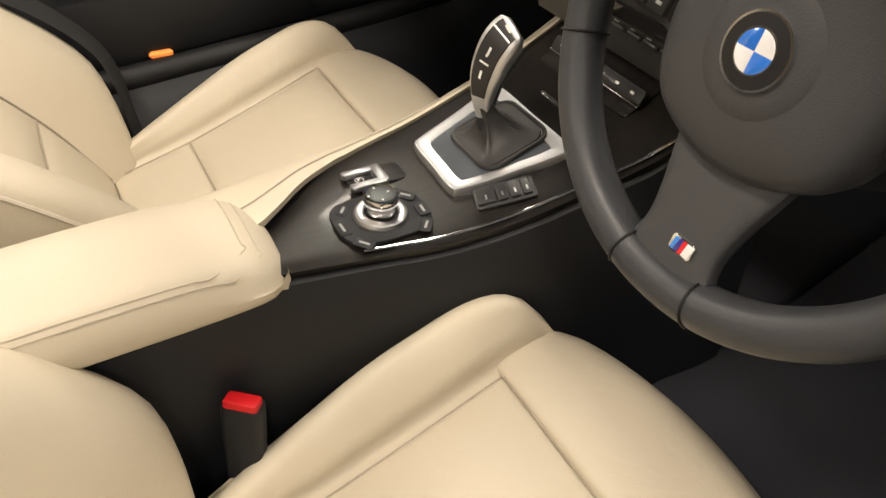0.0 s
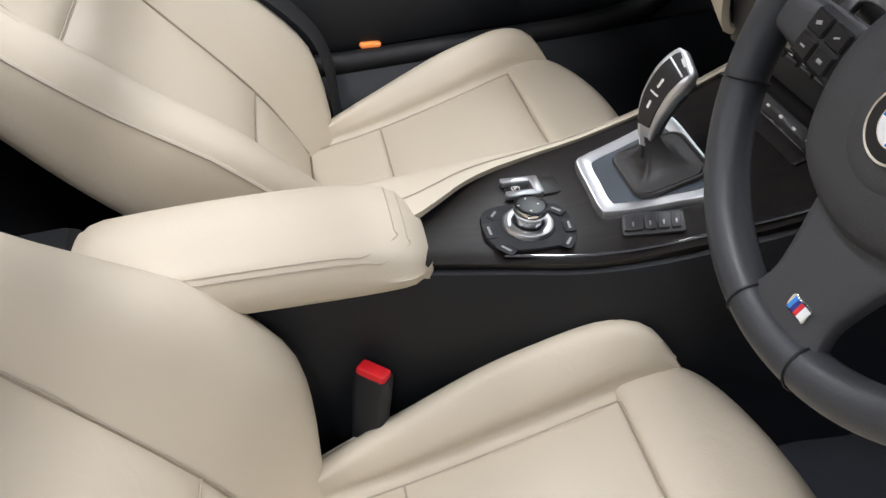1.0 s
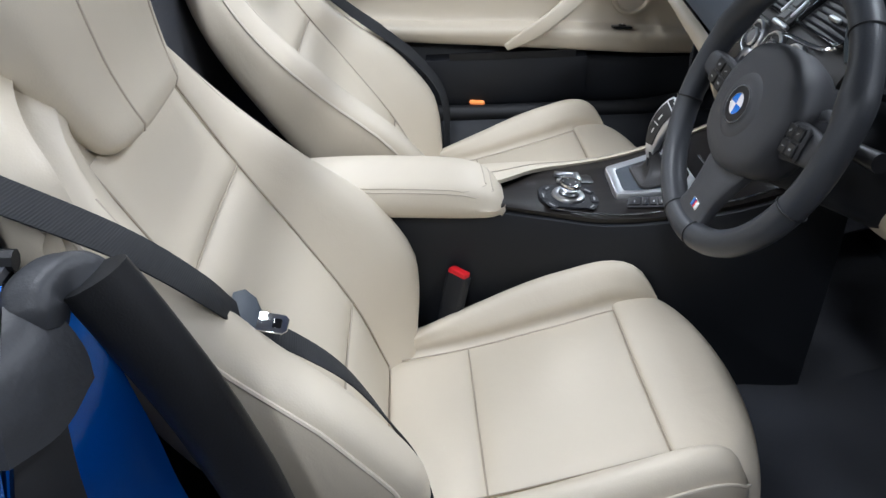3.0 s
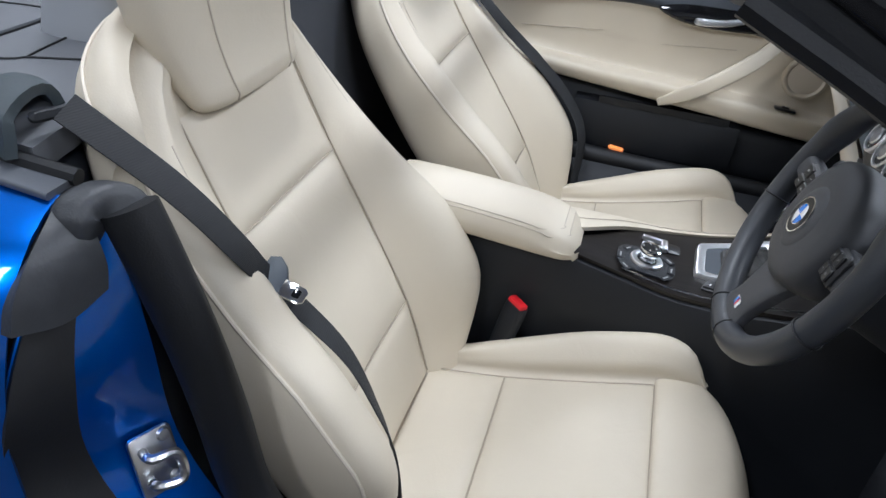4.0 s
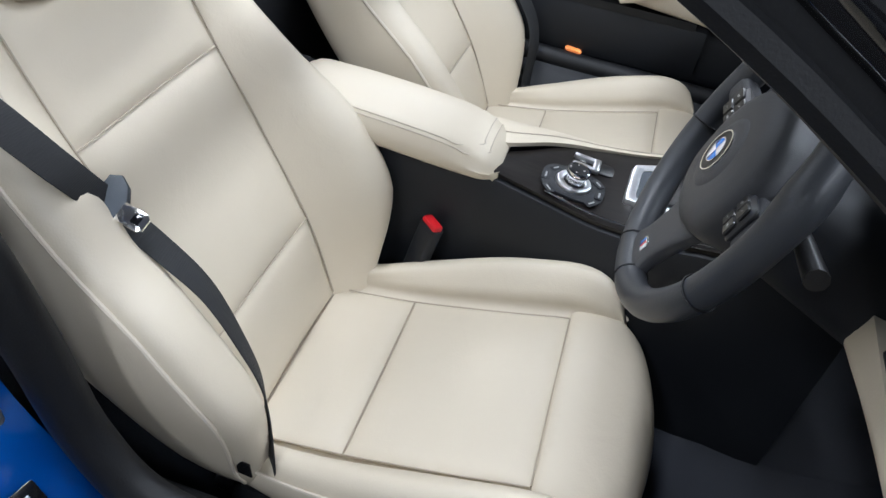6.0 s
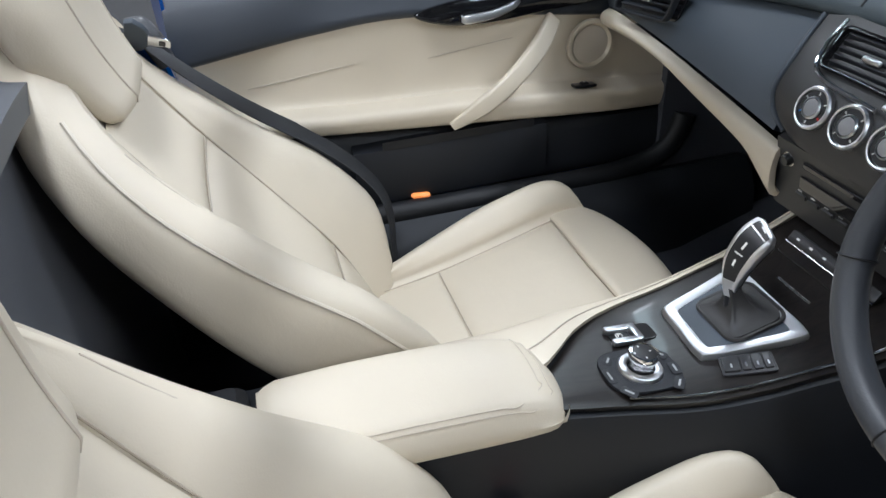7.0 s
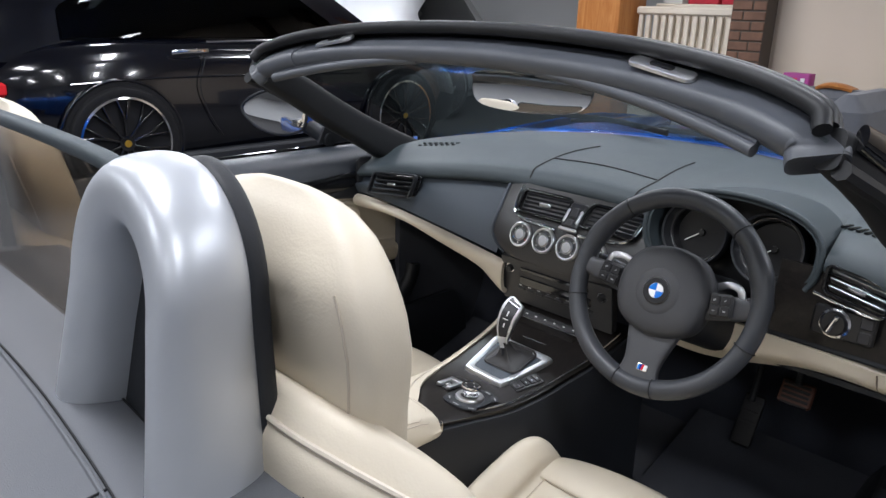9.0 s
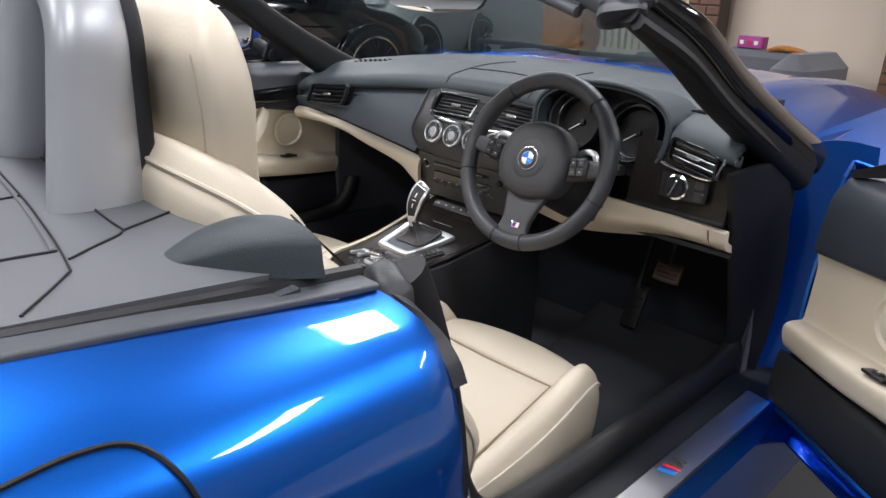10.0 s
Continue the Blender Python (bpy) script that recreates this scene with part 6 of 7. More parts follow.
rows = []
for z in np.linspace(0.648, 0.806, 22):
    w = 0.197 - 0.045 * max(0.0, (0.70 - z) / 0.052) ** 2 + 0.010 * max(0.0, (z - 0.74) / 0.06)
    rows.append([(w * u, stack_y(z) + 0.02 * abs(u) ** 4, z) for u in np.linspace(-1, 1, 26)])
stk = part("centre_panel", slab(rows, 0.015, (0, -1, 0)), STACK, dash, "charcoal centre panel", 60)
edge = [(r[0][0] - 0.002, r[0][1] + 0.001, r[0][2]) for r in rows]
part("panel_edge", tube([(-0.003 + a, b - 0.001, c) for a, b, c in edge], 0.004, 8, up=(0, 1, 0)), DASH_FACE, stk)


def on_stack(x, z, lift=0.0):
    dyz = (stack_y(z + 0.01) - stack_y(z - 0.01)) / 0.02
    return basis((x, stack_y(z) - lift + 0.02 * abs(x / 0.21) ** 4, z), (1, 0, 0), (0, dyz, 1))


for sx, vx in ((-1, -0.073), (1, 0.108)):
    m = on_stack(vx + 0.004, 0.773, 0.004)
    vent(0, 0, 0, 0.136, 0.060, 5, m, GLOSS, dash, skew=0.15 * sx)
    part("chrome_bow", tube(spline([on_stack(sx * 0.165 + 0.012, 0.802, 0.008).translation, on_stack(sx * 0.161 + 0.012, 0.772, 0.010).translation, on_stack(sx * 0.138 + 0.016, 0.744, 0.010).translation, on_stack(sx * 0.03 + 0.020, 0.736, 0.010).translation], 20), 0.0035, 8, up=(0, 1, 0)), CHROME, stk, "chrome bow round the vent")
hz = part("hazard_block", turned(box(0.042, 0.066, 0.014, None, 0.004), on_stack(0.020, 0.768, 0.008)), PLASTIC_SMOOTH, stk, "black hazard and lock switch block")
part("hazard_key", turned(box(0.018, 0.024, 0.006, pose(0, 0.012, 0), 0.002), on_stack(0.020, 0.768, 0.017)), BUTTON, hz)
part("hazard_mark", turned(plate([(-0.003, -0.003), (0.003, -0.003), (0, 0.003)], 0.0006, 0.0001), on_stack(0.020, 0.782, 0.0195)), RED, hz)
part("lock_key", turned(box(0.018, 0.018, 0.006, pose(0, -0.014, 0), 0.002), on_stack(0.020, 0.768, 0.017)), BUTTON, hz)
for s in (-1, 1):
    part("vent_wheel", turned(box(0.006, 0.034, 0.012, pose(s * 0.017, 0, 0), 0.002), on_stack(0.020, 0.768, 0.014)), SATIN, hz)
part("hazard_sill", turned(box(0.046, 0.008, 0.010, pose(0, -0.034, 0), 0.002), on_stack(0.020, 0.768, 0.010)), SATIN, hz)
for i in range(4):
    x = -0.099 + 0.066 * i
    m = on_stack(x, 0.706, 0.0)
    dl = part("dial", lathe([(0.029, -0.004), (0.0295, 0.006), (0.027, 0.009), (0.0245, 0.0085), (0.024, 0.004), (0.0, 0.004)], 40, m), SURROUND, dash, "chrome rimmed climate dial")
    part("dial_face", lathe([(0.0, 0.0052), (0.0235, 0.0052), (0.0235, 0.003), (0.0, 0.003)], 32, m), BUTTON, dl)
    part("dial_ring", lathe([(0.0150, 0.005), (0.0155, 0.008), (0.0132, 0.0105), (0.0125, 0.006)], 32, m), SURROUND, dl)
    part("dial_cap", lathe([(0.0, 0.0095), (0.0118, 0.0090), (0.0125, 0.005), (0.0, 0.005)], 24, m), DIAL_FACE, dl)
    for k in range(6 if i in (0, 3) else 4):
        a = 2 * math.pi * (k + 0.5) / (6 if i in (0, 3) else 4)
        part("dial_mark", turned(plate(rounded(0.0045, 0.002, 0.0006, 2), 0.0005, 0.0001), m @ pose(0.0197 * math.cos(a), 0.0197 * math.sin(a), 0.0052, 0, 0, math.degrees(a))), (RED if (i in (0, 3) and k == 5) else BADGE_LIGHT if (i in (0, 3) and k == 3) else WHITE_MARK), dl)
# audio unit
rows = [[(0.152 * u, stack_y(z) + 0.006, z) for u in np.linspace(-1, 1, 12)] for z in np.linspace(0.535, 0.645, 10)]
au = part("audio_unit", slab(rows, 0.02, (0, -1, 0)), STACK, dash, "dark audio unit with disc slot")
part("audio_bezel", tube([on_stack(x, z, -0.004).translation for x, z in [tuple(q) for q in spline([(-0.152, 0.540), (-0.152, 0.640), (0.152, 0.640), (0.152, 0.540)], 4)]], 0.0025, 6, up=(0, 1, 0)), PLASTIC, au)
part("disc_slot", turned(box(0.19, 0.010, 0.004, None, 0.002), on_stack(0.0, 0.624, -0.004)), GLOSS, au)
part("display_strip", turned(box(0.20, 0.022, 0.004, None, 0.003), on_stack(0.0, 0.594, -0.004)), GLOSS, au)
for s in (-1, 1):
    part("audio_knob", lathe([(0.009, 0.0), (0.009, 0.008), (0.007, 0.011), (0.0, 0.011)], 24, on_stack(s * 0.128, 0.618, -0.006)), PLASTIC_SMOOTH, au)
    part("knob_ring", lathe([(0.0095, 0.0), (0.0115, 0.0), (0.0115, 0.003), (0.0095, 0.003)], 24, on_stack(s * 0.128, 0.618, -0.006)), CHROME, au)
for i in range(8):
    kx = -0.095 + 0.027 * i
    part("audio_key", turned(box(0.022, 0.008, 0.004, None, 0.0015), on_stack(kx, 0.573, -0.003)), BUTTON, au)
    part("key_mark", turned(box(0.008, 0.002, 0.001, None, 0.0002), on_stack(kx, 0.582, -0.0005)), SATIN, au)

# driver's side: instrument hood, gauges, wood panel, vent, light switch, cream knee panel
rows = []
for u in np.linspace(0, 1, 46):
    a = -0.45 + (math.pi + 0.9) * (1 - u)
    cx, rx = 0.372, 0.168
    x = cx + rx * math.cos(a) * (1 + 0.06 * max(0.0, math.sin(a)))
    zz = 0.795 + (0.092 * math.sin(a) ** 0.72 if math.sin(a) > 0 else 0.11 * math.sin(a))
    row = []
    for v in np.linspace(0, 1, 10):
        y = 0.268 + 0.30 * v
        k = 1 - 0.42 * v ** 1.3
        row.append((cx + (x - cx) * (1 - 0.10 * v), y - 0.020 * (1 - max(0.0, math.sin(a))) * (1 - v), 0.795 + (zz - 0.795) * k))
    rows.append(row)
hood_part = part("instrument_hood", slab(rows, 0.010, (0, 0, 1)), DASH, dash, "arched black instrument hood", 60)
part("hood_edge", tube([r[0] for r in rows], 0.0055, 10, up=(0, 1, 0)), DASH, hood_part)
back_face = []
for x in np.linspace(0.208, 0.536, 20):
    t = max(0.02, 1 - ((x - 0.372) / 0.170) ** 2)
    zt_top = 0.795 + 0.074 * math.sqrt(t)
    back_face.append([(x, 0.315 + 0.03 * v, 0.690 + (zt_top - 0.690) * v) for v in np.linspace(0, 1, 8)])
part("instrument_face", slab(back_face, 0.01, (0, -1, 0)), DISPLAY, dash, "black instrument panel")
for gx, gr in ((0.294, 0.056), (0.438, 0.056)):
    m = basis((gx, 0.302, 0.790), (1, 0, 0), (0, 0.22, 1))
    gg = part("gauge", lathe([(gr - 0.004, -0.02), (gr, 0.0), (gr + 0.003, 0.004), (gr + 0.001, 0.008), (gr - 0.003, 0.006), (gr - 0.007, -0.012), (0, -0.014)], 48, m), DISPLAY, dash, "round black gauge with chrome ring")
    part("gauge_tunnel", lathe([(gr + 0.003, 0.0), (gr + 0.006, 0.028), (gr + 0.010, 0.030), (gr + 0.010, 0.0)], 48, m), PLASTIC, gg, "black tunnel round the gauge")
    part("gauge_ring", lathe([(gr - 0.001, 0.006), (gr + 0.003, 0.0055), (gr + 0.0025, 0.009), (gr, 0.009)], 48, m), CHROME, gg)
    for k in range(25):
        a = radians(225 - 270 * k / 24)
        big = k % 3 == 0
        part("gauge_tick", turned(box(0.008 if big else 0.005, 0.0016 if big else 0.0009, 0.0006, None, 0.0002), m @ pose((gr - 0.016) * math.cos(a), (gr - 0.016) * math.sin(a), -0.0135, 0, 0, math.degrees(a))), GAUGE_MARK, gg)
    a = radians(215)
    part("needle", turned(box(0.045, 0.0022, 0.0012, None, 0.0004), m @ pose(0.016 * math.cos(a), 0.016 * math.sin(a), -0.010, 0, 0, math.degrees(a))), WHITE_MARK, gg, "pale needle")
    part("needle_hub", lathe([(0.0, -0.007), (0.006, -0.008), (0.007, -0.013), (0, -0.013)], 20, m), PLASTIC_SMOOTH, gg)
rows = [[(x, 0.232 + 0.02 * (x - 0.49) * -1 + 0.16 * (z - 0.66), z) for z in np.linspace(0.660, lip(x)[1] - 0.008, 10)] for x in np.linspace(0.475, 0.690, 16)]
wp = part("driver_wood_panel", slab(rows, 0.02, (0, -1, 0.2)), WOOD, dash, "dark wood panel beside the wheel")
part("panel_lip", tube([(r[0][0], r[0][1] + 0.004, r[0][2]) for r in rows], 0.006, 8), PLASTIC, wp)
part("chrome_bow", tube(spline([(0.545, 0.225, 0.757), (0.60, 0.218, 0.748), (0.655, 0.214, 0.745), (0.672, 0.215, 0.770), (0.676, 0.218, 0.788)], 20), 0.003, 8, up=(0, 1, 0)), CHROME, wp, "chrome bow round the vent")
vent(0, 0, 0, 0.105, 0.046, 3, basis((0.610, 0.226, 0.776), (1, -0.12, -0.16), (0, 0.25, 1)), GLOSS, dash, skew=-0.2, slat_mat=SATIN)
m = basis((0.589, 0.222, 0.715), (1, 0, 0), (0, 0.16, 1))
lsb = part("light_switch_plate", turned(box(0.10, 0.052, 0.008, pose(0.012, 0, 0), 0.004), m), PLASTIC_SMOOTH, dash, "dark light switch plate")
part("light_switch", lathe([(0.021, 0.0), (0.0205, 0.016), (0.018, 0.019), (0.0, 0.019)], 32, m), PLASTIC_SMOOTH, lsb, "black rotary light switch")
part("switch_ring", lathe([(0.021, 0.002), (0.025, 0.002), (0.025, 0.007), (0.021, 0.008)], 32, m), CHROME, lsb)
part("switch_grip", turned(box(0.008, 0.034, 0.010, pose(0, 0, 0.022, 0, 0, -20), 0.003), m), CHROME, lsb)
for i in range(2):
    part("switch_key", turned(box(0.020, 0.020, 0.004, pose(0.047, 0.012 - 0.024 * i, 0.004), 0.002), m), BUTTON, lsb)
kn = coons([(0.18, 0.235, 0.648), (0.35, 0.235, 0.655), (0.56, 0.225, 0.655), (0.70, 0.225, 0.645)], [(0.18, 0.29, 0.560), (0.35, 0.27, 0.555), (0.56, 0.30, 0.585), (0.70, 0.33, 0.580)],
           [(0.18, 0.235, 0.648), (0.18, 0.245, 0.60), (0.18, 0.29, 0.560)], [(0.70, 0.225, 0.645), (0.70, 0.24, 0.61), (0.70, 0.33, 0.580)], 24, 12)
part("knee_panel", slab(kn, 0.015, (0, -1, -0.3)), LEATHER_TIGHT, dash, "cream leather knee panel", 60)
part("knee_flap_line", tube(spline([(0.665, 0.222, 0.645), (0.668, 0.236, 0.615), (0.672, 0.29, 0.588)], 10), 0.0015, 6), SEAM, dash)
part("end_cap", box(0.02, 0.20, 0.08, pose(-0.735, 0.36, 0.735, -4, 0, 0), 0.01), PLASTIC, dash, "black dash end cap")

# ---- steering wheel ----
WC, WT = Vector((0.352, 0.065, 0.740)), 21
WM = basis(WC, (1, 0, 0), (0, math.sin(radians(WT)), math.cos(radians(WT))))  # z towards the driver
wheel = thing("steering_wheel", WC, "black leather three-spoke sports steering wheel", "steering wheel")
rim = [(0.1675 * math.cos(a), 0.1675 * math.sin(a), 0) for a in np.linspace(0, 2 * math.pi, 97)[:-1]]
rings = []
for i, (x, y, _) in enumerate(rim):
    a = 2 * math.pi * i / 96
    fat = 1 + 0.16 * (math.exp(-((a - radians(25)) / 0.16) ** 2) + math.exp(-((a - radians(155)) / 0.16) ** 2)) + 0.05 * math.sin(a) ** 2
    rings.append([(x + math.cos(a) * p * fat, y + math.sin(a) * p * fat, q * fat) for p, q in circle(0.0165, 16, 0.0175)])
part("rim", turned(grid(rings, True, True), WM), WHEEL_LEATHER, wheel, "black leather rim")
for deg in (52, 128, 197, 343, 258, 282):
    a = radians(deg)
    part("rim_seam", turned(sweep([((0.1675 + 0.0178 * math.cos(t)) * math.cos(a), (0.1675 + 0.0178 * math.cos(t)) * math.sin(a), 0.0186 * math.sin(t)) for t in np.linspace(0, 2 * math.pi, 20)[:-1]], circle(0.0012, 5), up=(math.sin(a), -math.cos(a), 0), closed=True), WM), RUBBER, wheel)
ho = [tuple(q) for q in spline([(0.0, 0.082), (0.054, 0.068), (0.081, 0.028), (0.083, -0.018), (0.062, -0.060), (0.0, -0.080), (-0.062, -0.060), (-0.083, -0.018), (-0.081, 0.028), (-0.054, 0.068)], 60, True)]
part("airbag_pad", turned(loft([[(x * k, y * k, z) for x, y in ho] for k, z in ((0.90, -0.045), (0.98, -0.03), (1.0, -0.012), (0.99, 0.0), (0.95, 0.009), (0.86, 0.015), (0.70, 0.019), (0.45, 0.021), (0.30, 0.0215))]), WM), PLASTIC_SOFT, wheel, "black grained airbag pad", 60)
part("pad_dish", turned(lathe([(0.0, 0.024), (0.030, 0.0235), (0.038, 0.022), (0.042, 0.0195), (0.038, 0.016), (0.0, 0.016)], 40), WM), PLASTIC_SOFT, wheel)
em = part("emblem", turned(lathe([(0.0, 0.0265), (0.0225, 0.026), (0.0235, 0.024), (0.022, 0.020), (0.0, 0.020)], 40), WM), DISPLAY, wheel, "round emblem of blue and white quarters in a black ring")
part("emblem_ring", turned(lathe([(0.0222, 0.0262), (0.0238, 0.0262), (0.0242, 0.023), (0.0222, 0.023)], 40), WM), CHROME, em)
part("emblem_inner_ring", turned(lathe([(0.0132, 0.0268), (0.0142, 0.0268), (0.0142, 0.025), (0.0132, 0.025)], 40), WM), CHROME, em)
for k in range(4):
    fan = [(0, 0)] + [(0.0132 * math.cos(a), 0.0132 * math.sin(a)) for a in np.linspace(math.pi / 2 * k, math.pi / 2 * (k + 1), 10)]
    part("quarter", turned(plate(fan, 0.0007, 0.0001), WM @ pose(0, 0, 0.0264)), BADGE_BLUE if k % 2 else BADGE_WHITE, em)
for s in (-1, 1):
    sp = [(s * 0.070, -0.002, -0.014), (s * 0.105, 0.004, -0.012), (s * 0.135, 0.008, -0.006), (s * 0.160, 0.012, 0.0)]
    rr = []
    for (x, y, z), hh in zip(spline(sp, 14), np.linspace(0.050, 0.030, 14)):
        rr.append([(x, y + b * hh, z + a * 0.022) for a, b in rounded(1, 1, 0.3, 4)])
    spk = part("spoke", turned(loft(rr), WM), PLASTIC_SOFT, wheel, "black side spoke")
    pod = part("button_pod", turned(box(0.042, 0.040, 0.010, pose(s * 0.105, 0.006, 0.002, 0, s * -8, s * 8), 0.004), WM), BUTTON, spk, "black multifunction buttons")
    for i in range(2):
        for j in range(2):
            q = WM @ pose(s * 0.105, 0.006, 0.0075, 0, s * -8, s * 8) @ pose(-0.0095 + 0.019 * i, -0.009 + 0.018 * j, 0)
            part("button", turned(box(0.017, 0.016, 0.004, None, 0.0015), q), PLASTIC_SMOOTH, spk)
            part("button_mark", turned(box(0.005, 0.0014 if i == j else 0.0028, 0.0006, pose(0, 0, 0.0022, 0, 0, 30 * j), 0.0002), q), GAUGE_MARK, spk)
    pd = spline([(s * 0.082, 0.036, -0.026), (s * 0.100, 0.043, -0.020), (s * 0.120, 0.040, -0.017), (s * 0.128, 0.024, -0.019)], 14)
    part("shift_paddle", turned(sweep(pd, rounded(0.012, 0.007, 0.002, 2), up=(0, 0, 1)), WM), SATIN, wheel, "silver shift paddle")
rr = []
for v, w, z in ((0.055, 0.100, -0.016), (0.08, 0.088, -0.010), (0.11, 0.072, -0.006), (0.135, 0.066, -0.003), (0.160, 0.082, 0.0)):
    rr.append([(a * w, -v + b * 0.004, z + b * 0.020) for a, b in rounded(1, 1, 0.25, 4)])
low_sp = part("lower_spoke", turned(loft(np.array([spline(c, 14) for c in np.array(rr).transpose(1, 0, 2)]).transpose(1, 0, 2)), WM), PLASTIC_SOFT, wheel, "broad dark lower spoke")
bd = part("sport_badge", turned(plate(rounded(0.020, 0.013, 0.003), 0.002, 0.0006), WM @ pose(0.008, -0.134, 0.0070)), CHROME, low_sp, "small three-stripe badge")
for i, mt in enumerate((BADGE_LIGHT, BADGE_NAVY, BADGE_RED, BADGE_WHITE)):
    q = [(-0.0085 + 0.0036 * i, -0.005), (-0.0052 + 0.0036 * i + (0.003 if i == 3 else 0), -0.005), (-0.0035 + 0.0036 * i + (0.003 if i == 3 else 0), 0.005), (-0.0068 + 0.0036 * i, 0.005)]
    part("stripe", turned(plate(q, 0.0006, 0.0001), WM @ pose(0.008, -0.134, 0.0090)), mt, bd)
col = thing("steering_column", (0.353, 0.2, 0.68), "black steering column shroud with stalks", "steering column")
rr = []
for t in np.linspace(0, 1, 10):
    c = WM @ Vector((0, -0.012, -0.03 - 0.18 * t))
    k = 1 + 0.25 * t
    rr.append([tuple(c + Vector((a * k, 0, 0)) + Vector((0, math.sin(radians(WT)), math.cos(radians(WT)))) * b * k) for a, b in rounded(0.110, 0.115, 0.035, 5)])
part("shroud", loft(rr), PLASTIC, col, "", 60)
for s, l in ((-1, 0.13), (1, 0.13)):
    a, b = WM @ Vector((s * 0.05, 0.01, -0.06)), WM @ Vector((s * 0.165, 0.028, -0.055))
    part("stalk", tube(spline([tuple(a), tuple(a.lerp(b, 0.5)), tuple(b)], 10), 0.010, 10, up=(0, 1, 0.3), scale=list(np.linspace(0.8, 1.1, 10))), PLASTIC_SMOOTH, col, "black column stalk")
part("key_slot", lathe([(0.016, 0.0), (0.017, 0.006), (0.012, 0.008), (0.0, 0.006)], 24, basis((0.245, 0.225, 0.605), (1, 0, 0), (0, 0.3, 1))), GLOSS, col)

# pedals and mats
pd = thing("pedals", (0.36, 0.55, 0.2), "driver's pedals under the dash", "pedals")
for x, y, z, w, h, mt in ((0.345, 0.60, 0.27, 0.05, 0.13, RUBBER), (0.470, 0.50, 0.43, 0.07, 0.055, BROWN_RUBBER)):
    a = part("pedal", box(w, 0.012, h, pose(x, y, z, -28, 0, 0), 0.005), mt, pd)
    for i in range(5):
        part("rubber_rib", box(w * 0.8, 0.004, 0.006, pose(x, y - 0.008 + (0.004 * (i - 2)) * (h / 0.14) * 2.2, z + h * (-0.36 + 0.18 * i), -28, 0, 0), 0.001), RUBBER, a)
    part("pedal_arm", tube([(x, y, z + h * 0.4), (x, y + 0.06, z + 0.22), (x, y + 0.10, z + 0.4)], 0.008, 8), PLASTIC, a)
for cx, dy in ((0.40, 0), (-0.42, 0.05)):
    solid("floor_mat", slab([[(cx + x, y, 0.128 + (0.30 * (y - 0.42) if y > 0.42 else 0)) for x in np.linspace(-0.21, 0.21, 8)] for y in np.linspace(-0.05 + dy, 0.68, 20)], 0.006, (0, 0, 1)), CARPET, "dark fabric floor mat in the footwell", "floor mat", "floor mats")


